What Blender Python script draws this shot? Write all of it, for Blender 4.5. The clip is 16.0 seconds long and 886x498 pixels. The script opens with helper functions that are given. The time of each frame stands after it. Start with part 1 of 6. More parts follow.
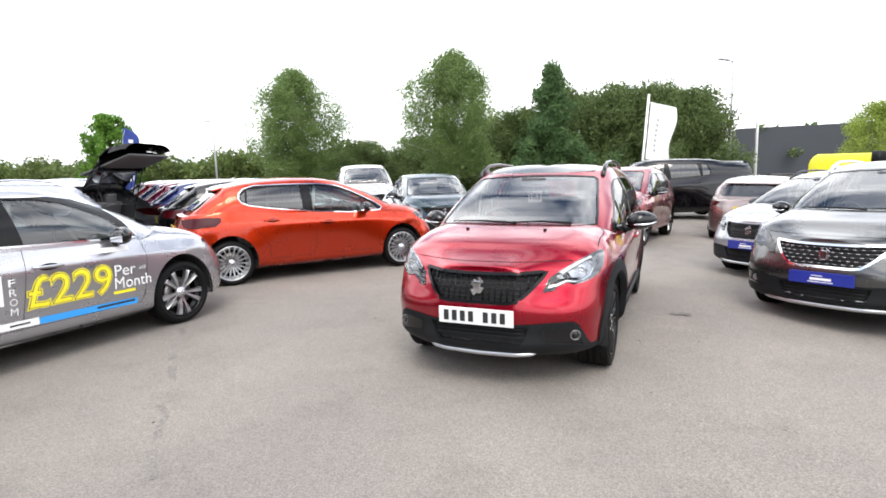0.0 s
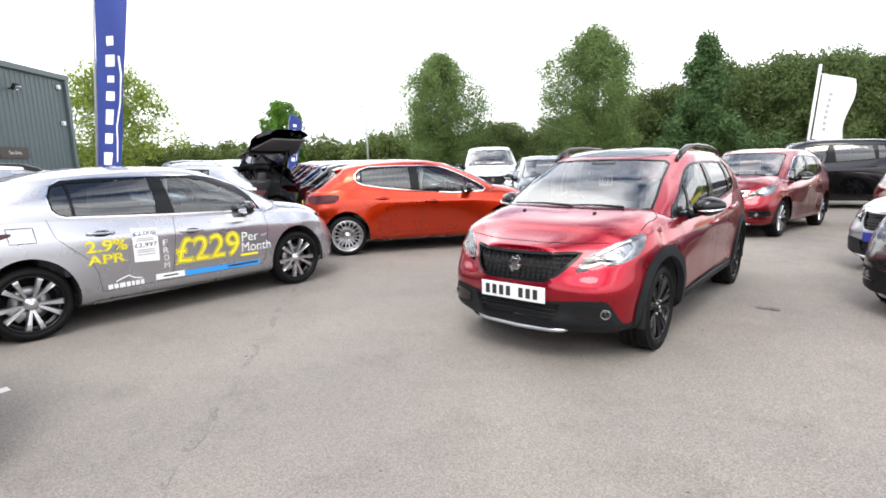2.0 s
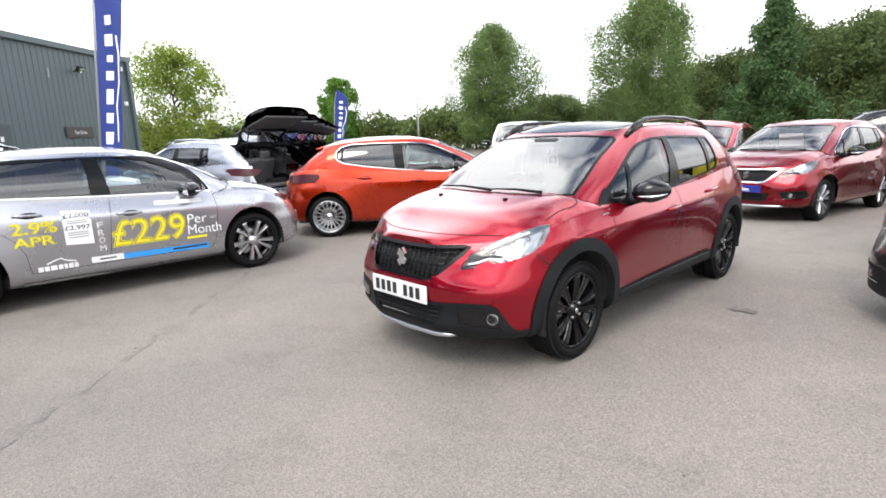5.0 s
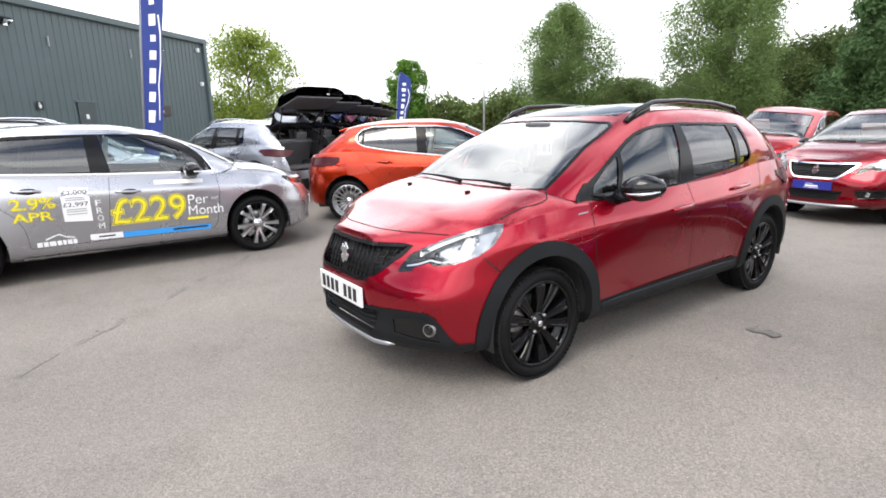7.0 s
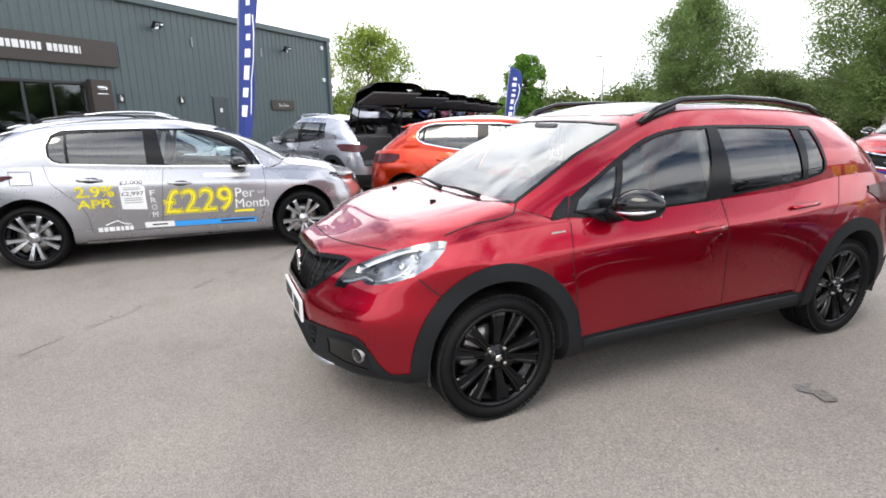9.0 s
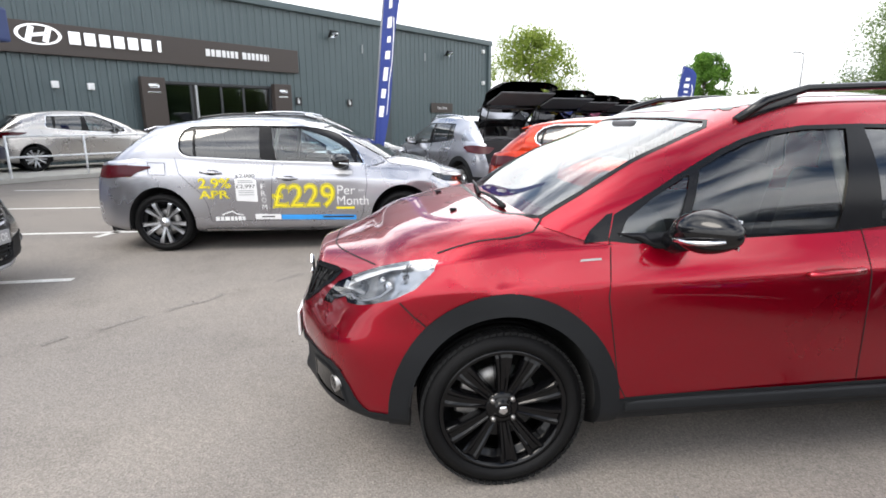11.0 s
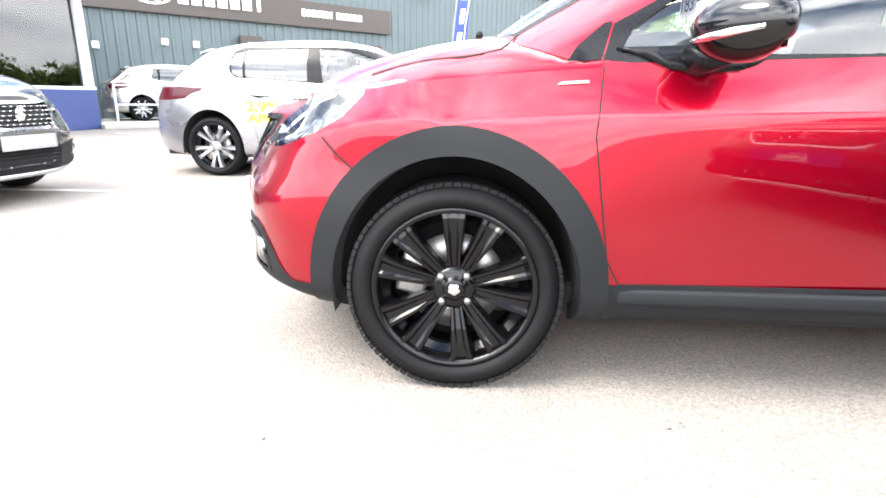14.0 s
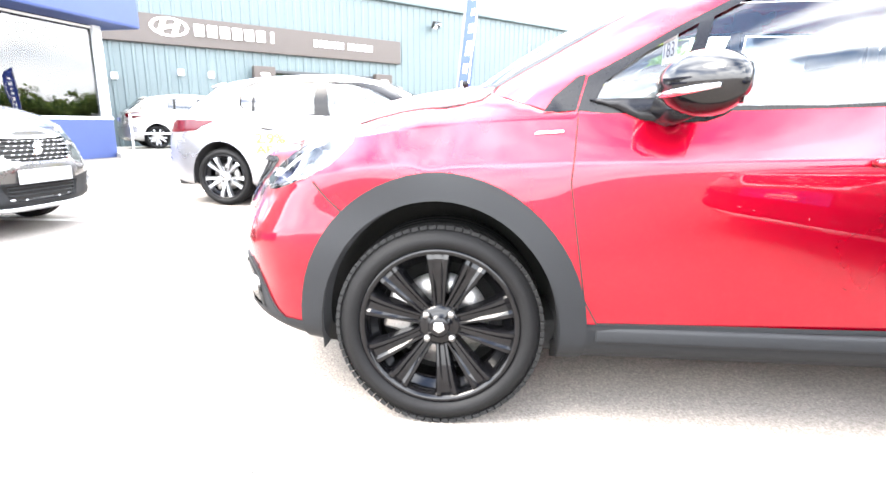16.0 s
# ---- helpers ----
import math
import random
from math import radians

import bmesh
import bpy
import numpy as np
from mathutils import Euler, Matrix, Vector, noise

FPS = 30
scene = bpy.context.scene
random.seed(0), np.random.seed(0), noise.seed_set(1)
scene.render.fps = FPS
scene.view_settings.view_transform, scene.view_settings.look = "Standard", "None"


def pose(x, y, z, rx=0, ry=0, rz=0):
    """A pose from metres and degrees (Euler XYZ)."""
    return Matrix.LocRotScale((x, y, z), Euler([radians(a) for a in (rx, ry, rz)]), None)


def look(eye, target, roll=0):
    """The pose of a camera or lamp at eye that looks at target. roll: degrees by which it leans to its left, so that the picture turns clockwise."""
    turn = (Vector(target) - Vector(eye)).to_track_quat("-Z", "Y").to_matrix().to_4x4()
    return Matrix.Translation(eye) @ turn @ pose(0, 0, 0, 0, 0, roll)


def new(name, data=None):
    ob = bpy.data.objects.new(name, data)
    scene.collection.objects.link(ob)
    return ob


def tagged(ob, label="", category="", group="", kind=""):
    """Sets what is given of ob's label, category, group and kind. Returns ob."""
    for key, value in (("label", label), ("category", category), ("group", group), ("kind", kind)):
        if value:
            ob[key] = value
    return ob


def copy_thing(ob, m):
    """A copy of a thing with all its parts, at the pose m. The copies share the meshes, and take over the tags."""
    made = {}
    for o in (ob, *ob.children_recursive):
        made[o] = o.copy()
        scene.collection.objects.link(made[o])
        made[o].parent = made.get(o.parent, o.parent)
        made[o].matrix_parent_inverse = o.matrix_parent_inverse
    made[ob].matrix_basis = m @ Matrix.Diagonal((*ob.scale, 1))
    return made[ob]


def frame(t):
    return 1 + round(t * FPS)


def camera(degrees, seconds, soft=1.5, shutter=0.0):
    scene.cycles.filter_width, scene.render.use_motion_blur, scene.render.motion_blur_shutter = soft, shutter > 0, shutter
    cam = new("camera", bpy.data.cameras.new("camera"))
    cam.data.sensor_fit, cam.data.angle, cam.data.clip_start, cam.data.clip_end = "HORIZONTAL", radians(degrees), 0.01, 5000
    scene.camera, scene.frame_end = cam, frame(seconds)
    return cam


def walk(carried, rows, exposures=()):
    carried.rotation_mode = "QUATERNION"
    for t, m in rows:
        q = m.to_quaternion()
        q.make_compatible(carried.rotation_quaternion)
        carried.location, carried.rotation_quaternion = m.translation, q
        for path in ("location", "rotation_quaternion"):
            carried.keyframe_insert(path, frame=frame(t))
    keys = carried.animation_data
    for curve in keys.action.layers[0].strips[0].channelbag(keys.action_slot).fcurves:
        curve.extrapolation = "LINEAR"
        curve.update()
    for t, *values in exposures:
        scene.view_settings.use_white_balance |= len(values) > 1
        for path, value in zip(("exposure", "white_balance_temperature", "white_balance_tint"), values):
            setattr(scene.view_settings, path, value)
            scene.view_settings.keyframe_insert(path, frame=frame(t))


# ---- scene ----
cam = camera(78.9, 16.0, soft=1.7)
PATH = [
    (0, (1.215, -5.317, 1.452), (0.412, -3.507, 1.171), -1.6),
    (0.5, (1.419, -5.375, 1.449), (0.495, -3.625, 1.163), -1.6),
    (1, (1.621, -5.433, 1.463), (0.55, -3.769, 1.17), -1.6),
    (1.5, (1.828, -5.381, 1.449), (0.666, -3.784, 1.137), -1.4),
    (2, (1.997, -5.274, 1.459), (0.744, -3.752, 1.124), -1.5),
    (2.5, (2.069, -5.136, 1.446), (0.802, -3.632, 1.084), -1.4),
    (3, (2.183, -4.959, 1.458), (0.915, -3.462, 1.069), -1.5),
    (3.2, (2.261, -4.89, 1.461), (0.995, -3.395, 1.06), -1.4),
    (5.3, (2.597, -3.981, 1.438), (1.156, -2.66, 1.012), -1.7),
    (5.5, (2.615, -3.892, 1.436), (1.167, -2.583, 1.0), -1.3),
    (6, (2.614, -3.696, 1.417), (1.144, -2.413, 0.974), -1.3),
    (6.5, (2.615, -3.528, 1.423), (1.084, -2.325, 0.966), -1.3),
    (7, (2.713, -3.327, 1.416), (1.138, -2.185, 0.951), -1.2),
    (7.5, (2.819, -3.118, 1.422), (1.185, -2.065, 0.951), -1.1),
    (8, (2.789, -2.875, 1.402), (1.13, -1.864, 0.926), -1.1),
    (8.5, (2.785, -2.662, 1.401), (1.059, -1.77, 0.927), -0.8),
    (9, (2.827, -2.438, 1.427), (1.044, -1.666, 0.952), -0.7),
    (9.5, (2.824, -2.267, 1.414), (0.989, -1.628, 0.941), -0.5),
    (10, (2.746, -2.088, 1.418), (0.873, -1.57, 0.944), -0.2),
    (10.2, (2.704, -2.008, 1.42), (0.813, -1.565, 0.945), -0.3),
    (12.3, (2.296, -1.295, 1.183), (0.355, -1.251, 0.704), 0.4),
    (12.5, (2.237, -1.25, 1.139), (0.301, -1.232, 0.639), 0.3),
    (13, (2.213, -1.217, 0.963), (0.289, -1.288, 0.418), 0.5),
    (13.5, (2.243, -1.214, 0.873), (0.321, -1.319, 0.328), 0.6),
    (14, (2.257, -1.208, 0.86), (0.335, -1.33, 0.318), 0.6),
    (14.5, (2.27, -1.191, 0.87), (0.349, -1.334, 0.331), 0.6),
    (15, (2.278, -1.172, 0.877), (0.356, -1.33, 0.349), 0.6),
    (15.5, (2.286, -1.152, 0.891), (0.357, -1.315, 0.389), 0.5),
    (16, (2.304, -1.13, 0.922), (0.363, -1.292, 0.467), 0.4),
]
EXPOSURES = [(0.0, 1.0), (3.0, 0.95), (7.0, 0.88), (10.0, 0.8), (12.5, 1.08), (13.0, 1.32), (13.5, 1.95), (14.0, 2.6), (14.5, 2.9), (15.0, 3.1), (16.0, 3.5)]
walk(cam, [(t, look(eye, target, roll)) for t, eye, target, roll in PATH], EXPOSURES)

# ---- light and sky ----
world = bpy.data.worlds.new("sky")
scene.world = world
world.use_nodes = True
SUN_EL, SUN_AZ = 52.0, 150.0
wn, wl = world.node_tree.nodes, world.node_tree.links
wn.clear()
w_out = wn.new("ShaderNodeOutputWorld")
w_bg = wn.new("ShaderNodeBackground")
w_sky = wn.new("ShaderNodeTexSky")
w_sky.sky_type = "NISHITA"
w_sky.sun_disc = False
w_sky.sun_elevation, w_sky.sun_rotation = radians(SUN_EL), radians(SUN_AZ)
w_co = wn.new("ShaderNodeTexCoord")
# clouds on a flat layer overhead: they draw together towards the horizon
w_sep, w_flat = wn.new("ShaderNodeSeparateXYZ"), wn.new("ShaderNodeCombineXYZ")
w_up = wn.new("ShaderNodeMath")
w_up.operation, w_up.inputs[1].default_value = "MAXIMUM", 0.0
w_high = wn.new("ShaderNodeMath")
w_high.operation, w_high.inputs[1].default_value = "ADD", 0.22
wl.new(w_co.outputs["Generated"], w_sep.inputs[0])
wl.new(w_sep.outputs["Z"], w_up.inputs[0])
wl.new(w_up.outputs[0], w_high.inputs[0])
for axis in ("X", "Y"):
    w_div = wn.new("ShaderNodeMath")
    w_div.operation = "DIVIDE"
    wl.new(w_sep.outputs[axis], w_div.inputs[0])
    wl.new(w_high.outputs[0], w_div.inputs[1])
    wl.new(w_div.outputs[0], w_flat.inputs[axis])
w_noise = wn.new("ShaderNodeTexNoise")
w_noise.inputs["Scale"].default_value = 1.15
w_noise.inputs["Detail"].default_value = 9.0
w_noise.inputs["Roughness"].default_value = 0.58
w_noise.inputs["Distortion"].default_value = 0.35
w_low = wn.new("ShaderNodeMapRange")
w_low.inputs["From Min"].default_value, w_low.inputs["From Max"].default_value = 0.12, 0.42
w_low.inputs["To Min"].default_value, w_low.inputs["To Max"].default_value = 1.0, 0.0
w_cover = wn.new("ShaderNodeMath")
w_cover.operation, w_cover.use_clamp = "ADD", True
wl.new(w_sep.outputs["Z"], w_low.inputs["Value"])
wl.new(w_low.outputs[0], w_cover.inputs[1])
w_ramp = wn.new("ShaderNodeValToRGB")
w_ramp.color_ramp.elements[0].position, w_ramp.color_ramp.elements[1].position = 0.40, 0.57
w_scale = wn.new("ShaderNodeMix")
w_scale.data_type, w_scale.blend_type = "RGBA", "MULTIPLY"
w_scale.inputs[0].default_value = 1.0
w_scale.inputs[7].default_value = (0.85, 0.85, 0.85, 1)
w_mix = wn.new("ShaderNodeMix")
w_mix.data_type = "RGBA"
w_shade = wn.new("ShaderNodeTexNoise")
w_shade.inputs["Scale"].default_value, w_shade.inputs["Detail"].default_value = 2.1, 6.0
w_tone = wn.new("ShaderNodeValToRGB")
w_tone.color_ramp.elements[0].position, w_tone.color_ramp.elements[1].position = 0.32, 0.62
w_tone.color_ramp.elements[0].color, w_tone.color_ramp.elements[1].color = (0.66, 0.685, 0.73, 1), (1, 1, 1, 1)
w_cloud = wn.new("ShaderNodeMix")
w_cloud.data_type, w_cloud.blend_type = "RGBA", "MULTIPLY"
w_cloud.inputs[0].default_value = 1.0
w_cloud.inputs[7].default_value = (15.0, 15.05, 15.2, 1)
wl.new(w_flat.outputs[0], w_shade.inputs["Vector"])
wl.new(w_shade.outputs["Fac"], w_tone.inputs["Fac"])
wl.new(w_tone.outputs["Color"], w_cloud.inputs[6])
# an overcast sky is dimmer at the horizon than overhead
w_rise = wn.new("ShaderNodeMapRange")
w_rise.inputs["From Min"].default_value, w_rise.inputs["From Max"].default_value = 0.0, 0.5
w_rise.inputs["To Min"].default_value, w_rise.inputs["To Max"].default_value = 0.58, 1.15
w_dim = wn.new("ShaderNodeMix")
w_dim.data_type, w_dim.blend_type = "RGBA", "MULTIPLY"
w_dim.inputs[0].default_value = 1.0
wl.new(w_sep.outputs["Z"], w_rise.inputs["Value"])
wl.new(w_cloud.outputs[2], w_dim.inputs[6])
wl.new(w_rise.outputs[0], w_dim.inputs[7])
wl.new(w_dim.outputs[2], w_mix.inputs[7])
wl.new(w_flat.outputs[0], w_noise.inputs["Vector"])
wl.new(w_noise.outputs["Fac"], w_ramp.inputs["Fac"])
wl.new(w_ramp.outputs["Color"], w_cover.inputs[0])
wl.new(w_cover.outputs[0], w_mix.inputs[0])
wl.new(w_sky.outputs[0], w_scale.inputs[6])
wl.new(w_scale.outputs[2], w_mix.inputs[6])
wl.new(w_mix.outputs[2], w_bg.inputs["Color"])
w_bg.inputs["Strength"].default_value = 0.13
wl.new(w_bg.outputs[0], w_out.inputs[0])

sun = new("sun", bpy.data.lights.new("sun", "SUN"))
sun.data.energy, sun.data.angle, sun.data.color = 1.1, radians(28), (1.0, 0.92, 0.82)
az, el = radians(SUN_AZ), radians(SUN_EL)
sun_at = Vector((math.sin(az) * math.cos(el), math.cos(az) * math.cos(el), math.sin(el)))
sun.matrix_world = look(sun_at * 60, (0, 0, 0))


# ---- materials ----
class Mat:
    """A node material in the making."""

    def __init__(self, name):
        self.m = bpy.data.materials.new(name)
        self.m.use_nodes = True
        self.n, self.l = self.m.node_tree.nodes, self.m.node_tree.links
        self.b = self.n["Principled BSDF"]
        self.co = self.n.new("ShaderNodeTexCoord")

    def noise(self, scale, detail=4.0, rough=0.6, where="Object", stretch=None):
        t = self.n.new("ShaderNodeTexNoise")
        t.inputs["Scale"].default_value, t.inputs["Detail"].default_value, t.inputs["Roughness"].default_value = scale, detail, rough
        src = self.co.outputs[where]
        if stretch:
            mp = self.n.new("ShaderNodeMapping")
            mp.inputs["Scale"].default_value = stretch
            self.l.new(src, mp.inputs["Vector"])
            src = mp.outputs[0]
        self.l.new(src, t.inputs["Vector"])
        return t.outputs["Fac"]

    def ramp(self, fac, lo, hi, a=0.35, b=0.65):
        r = self.n.new("ShaderNodeValToRGB")
        e = r.color_ramp.elements
        e[0].position, e[1].position = a, b
        e[0].color, e[1].color = (*lo, 1), (*hi, 1)
        self.l.new(fac, r.inputs["Fac"])
        return r.outputs["Color"]

    def mix(self, fac, a, b, mode="MIX"):
        x = self.n.new("ShaderNodeMix")
        x.data_type, x.blend_type = "RGBA", mode
        for sock, v in ((x.inputs[0], fac), (x.inputs[6], a), (x.inputs[7], b)):
            if isinstance(v, bpy.types.NodeSocket):
                self.l.new(v, sock)
            elif isinstance(v, tuple):
                sock.default_value = (*v, 1)
            else:
                sock.default_value = v
        return x.outputs[2]

    def bump(self, fac, strength, dist):
        x = self.n.new("ShaderNodeBump")
        x.inputs["Strength"].default_value, x.inputs["Distance"].default_value = strength, dist
        self.l.new(fac, x.inputs["Height"])
        self.l.new(x.outputs[0], self.b.inputs["Normal"])
        return x

    def set(self, **kw):
        for k, v in kw.items():
            s = self.b.inputs[k.replace("_", " ")]
            if isinstance(v, bpy.types.NodeSocket):
                self.l.new(v, s)
            else:
                s.default_value = (*v, 1) if isinstance(v, tuple) and len(v) == 3 else v
        return self


def grained(name, colour, rough, metal=0.0, grain=120.0, spread=0.12, relief=0.0, coat=0.0, patch=3.0, shine=0.5):
    """A surface of one colour with fine grain and larger uneven patches."""
    m = Mat(name)
    lo = tuple(max(0.0, c * (1 - spread)) for c in colour)
    hi = tuple(min(1.0, c * (1 + spread)) for c in colour)
    fine = m.ramp(m.noise(grain, 3), lo, hi, 0.3, 0.7)
    wide = m.ramp(m.noise(patch, 4), (1 - spread,) * 3, (1, 1, 1), 0.3, 0.7)
    m.set(Base_Color=m.mix(1.0, fine, wide, "MULTIPLY"), Roughness=rough, Metallic=metal)
    m.set(Coat_Weight=coat, Coat_Roughness=0.03, Specular_IOR_Level=shine)
    if relief:
        m.bump(m.noise(grain, 3), relief, 0.002)
    return m.m


def car_paint():
    """Clear-coated metallic paint; the colour is the object's own."""
    m = Mat("car_paint")
    info = m.n.new("ShaderNodeObjectInfo")
    flake = m.ramp(m.noise(900, 2), (0.82, 0.82, 0.82), (1, 1, 1), 0.3, 0.7)
    dust = m.noise(2.2, 5)
    col = m.mix(1.0, info.outputs["Color"], flake, "MULTIPLY")
    m.set(Base_Color=col, Metallic=0.85, Specular_IOR_Level=0.05, Roughness=m.ramp(dust, (0.25,) * 3, (0.32,) * 3), Coat_Weight=1.0, Coat_Roughness=0.01, Coat_IOR=1.46)
    m.bump(m.noise(7, 2), 0.015, 0.02)
    return m.m


def glass(name, tint, gloss=1.5):
    """Thin automotive or shop glass: clear with a reflecting skin."""
    mat = bpy.data.materials.new(name)
    mat.use_nodes = True
    n, l = mat.node_tree.nodes, mat.node_tree.links
    n.clear()
    out, mx = n.new("ShaderNodeOutputMaterial"), n.new("ShaderNodeMixShader")
    tr, gl, fr = n.new("ShaderNodeBsdfTransparent"), n.new("ShaderNodeBsdfGlossy"), n.new("ShaderNodeFresnel")
    tr.inputs[0].default_value = (*tint, 1)
    gl.inputs["Roughness"].default_value = 0.01
    gl.inputs["Color"].default_value = (1, 1, 1, 1)
    fr.inputs[0].default_value = gloss
    l.new(fr.outputs[0], mx.inputs[0])
    l.new(tr.outputs[0], mx.inputs[1])
    l.new(gl.outputs[0], mx.inputs[2])
    l.new(mx.outputs[0], out.inputs[0])
    return mat


PAINT = car_paint()
GLASS = glass("car_glass", (0.7, 0.79, 0.79), 1.8)
SCREENGLASS = glass("windscreen_glass", (0.74, 0.81, 0.81), 2.45)
TINTED = glass("tinted_glass", (0.10, 0.11, 0.13), 1.9)
LENS = glass("lamp_lens", (0.9, 0.92, 0.94), 1.5)
SHOPGLASS = glass("shop_glass", (0.45, 0.5, 0.52), 1.75)
PLASTIC = grained("black_plastic", (0.0095, 0.0105, 0.012), 0.55, grain=500, relief=0.15, shine=0.2)
RUBBER = grained("tyre_rubber", (0.006, 0.006, 0.0063), 0.6, grain=300, relief=0.2, spread=0.3, shine=0.14)
TREAD = grained("dusty_tread", (0.017, 0.017, 0.017), 0.9, grain=160, spread=0.35, shine=0.1)
GLOSSBLACK = grained("gloss_black", (0.004, 0.004, 0.0045), 0.07, shine=0.45)
TRIM = grained("satin_black_trim", (0.006, 0.006, 0.007), 0.22, shine=0.2)
WHEELBLACK = grained("black_wheel_lacquer", (0.0035, 0.0035, 0.004), 0.1, shine=0.28)
CHROME = grained("chrome", (0.75, 0.76, 0.78), 0.12, metal=1.0, spread=0.04)
ALLOY = grained("silver_alloy", (0.55, 0.56, 0.58), 0.3, metal=0.9, spread=0.06, coat=0.5)
STEEL = grained("brushed_steel", (0.35, 0.34, 0.33), 0.4, metal=0.9, spread=0.2)
LAMPBOWL = grained("lamp_reflector", (0.42, 0.43, 0.45), 0.18, metal=0.7, spread=0.3, grain=30)
CABIN = grained("cabin_trim", (0.085, 0.085, 0.09), 0.8, grain=300, relief=0.3)
HEADLINER = grained("headliner_cloth", (0.32, 0.31, 0.29), 0.95, grain=400, relief=0.2)
WELL = grained("wheel_well", (0.012, 0.012, 0.012), 0.9)
WHITE = grained("white_print", (0.8, 0.8, 0.8), 0.5, spread=0.04)
YELLOW = grained("yellow_print", (0.85, 0.72, 0.02), 0.5, spread=0.06)
BLACKINK = grained("black_print", (0.02, 0.02, 0.02), 0.5)
SKYBLUE = grained("blue_print", (0.03, 0.3, 0.75), 0.5, spread=0.05)
DEEPBLUE = grained("deep_blue_plate", (0.016, 0.028, 0.26), 0.35, spread=0.08, coat=0.4)
PLATEWHITE = grained("plate_white", (0.72, 0.73, 0.73), 0.35, spread=0.05, coat=0.3)
PLATEYELLOW = grained("plate_yellow", (0.75, 0.55, 0.03), 0.35, spread=0.05, coat=0.3)
TAILRED = grained("red_lamp", (0.05, 0.002, 0.004), 0.2, coat=0.15, shine=0.25)
FOLDBLACK = grained("panel_gap", (0.006, 0.005, 0.005), 0.9)


def tarmac():
    m = Mat("weathered_tarmac")
    grit = m.ramp(m.noise(120, 3, 0.8), (0.136, 0.124, 0.113), (0.32, 0.293, 0.267), 0.3, 0.72)
    stones = m.n.new("ShaderNodeTexVoronoi")
    stones.inputs["Scale"].default_value = 105
    m.l.new(m.co.outputs["Object"], stones.inputs["Vector"])
    chips = m.ramp(stones.outputs["Color"], (0.82, 0.82, 0.825), (1.16, 1.155, 1.15), 0.15, 0.88)
    wide = m.ramp(m.noise(0.35, 6, 0.65), (0.78, 0.78, 0.79), (1.06, 1.04, 1.0), 0.3, 0.7)
    stain = m.ramp(m.noise(1.6, 7, 0.7), (0.8, 0.8, 0.8), (1, 1, 1), 0.25, 0.5)
    c = m.mix(1.0, m.mix(1.0, m.mix(1.0, grit, chips, "MULTIPLY"), wide, "MULTIPLY"), stain, "MULTIPLY")
    m.set(Base_Color=c, Roughness=0.92, Specular_IOR_Level=0.25)
    m.bump(stones.outputs["Distance"], 0.35, 0.006)
    return m.m


def leaf_mat(name, dark, light):
    m = Mat(name)
    geo = m.n.new("ShaderNodeNewGeometry")
    c = m.ramp(geo.outputs["Random Per Island"], dark, light, -0.0, 1.0)
    wide = m.ramp(m.noise(0.7, 3), (0.65, 0.7, 0.6), (1.1, 1.1, 1.0), 0.35, 0.65)
    m.set(Base_Color=m.mix(1.0, c, wide, "MULTIPLY"), Roughness=0.65, Specular_IOR_Level=0.3)
    tr = m.n.new("ShaderNodeBsdfTranslucent")
    m.l.new(c, tr.inputs[0])
    mx = m.n.new("ShaderNodeMixShader")
    mx.inputs[0].default_value = 0.45
    out = m.n["Material Output"]
    m.l.new(m.b.outputs[0], mx.inputs[1])
    m.l.new(tr.outputs[0], mx.inputs[2])
    m.l.new(mx.outputs[0], out.inputs[0])
    return m.m


TARMAC = tarmac()
BARK = grained("bark", (0.14, 0.115, 0.09), 0.95, grain=25, spread=0.45, relief=0.6)
BIRCHBARK = grained("birch_bark", (0.45, 0.43, 0.39), 0.9, grain=14, spread=0.5, relief=0.4)
LEAF_BIRCH = leaf_mat("birch_leaf", (0.129, 0.194, 0.065), (0.194, 0.271, 0.099))
LEAF_WOOD = leaf_mat("woodland_leaf", (0.082, 0.120, 0.043), (0.150, 0.198, 0.073))
LEAF_PINE = leaf_mat("conifer_leaf", (0.060, 0.120, 0.047), (0.129, 0.211, 0.086))
LEAF_LIME = leaf_mat("spring_leaf", (0.155, 0.224, 0.034), (0.327, 0.396, 0.086))
LEAF_BRIGHT = leaf_mat("bright_leaf", (0.069, 0.172, 0.022), (0.172, 0.310, 0.052))
LEAF_HEDGE = leaf_mat("hedge_leaf", (0.060, 0.095, 0.026), (0.172, 0.215, 0.069))

FLAGBLUE = grained("blue_flag_cloth", (0.014, 0.034, 0.2), 0.7, grain=200, spread=0.1, relief=0.1)
FLAGWHITE = grained("white_flag_cloth", (0.8, 0.8, 0.8), 0.8, grain=200, spread=0.05)
POLE = grained("grey_pole", (0.4, 0.41, 0.42), 0.45, metal=0.5)
WPOLE = grained("white_pole", (0.75, 0.75, 0.75), 0.4)


# ---- building helpers ----
def finish(name, bm, material, smooth=True):
    me = bpy.data.meshes.new(name)
    lay = bm.verts.layers.float_vector.get("keep")
    normals = [tuple(v[lay]) for v in bm.verts] if lay else None
    bm.to_mesh(me)
    bm.free()
    for m in material if isinstance(material, (list, tuple)) else [material]:
        me.materials.append(m)
    if smooth:
        me.shade_smooth()
        if normals:
            me.normals_split_custom_set_from_vertices(normals)
    return me


def part(name, bm, material, parent, label="", smooth=True, colour=None):
    ob = new(name, finish(name, bm, material, smooth))
    ob.parent = parent
    if label:
        tagged(ob, label)
    if colour:
        ob.color = (*colour, 1)
    return ob


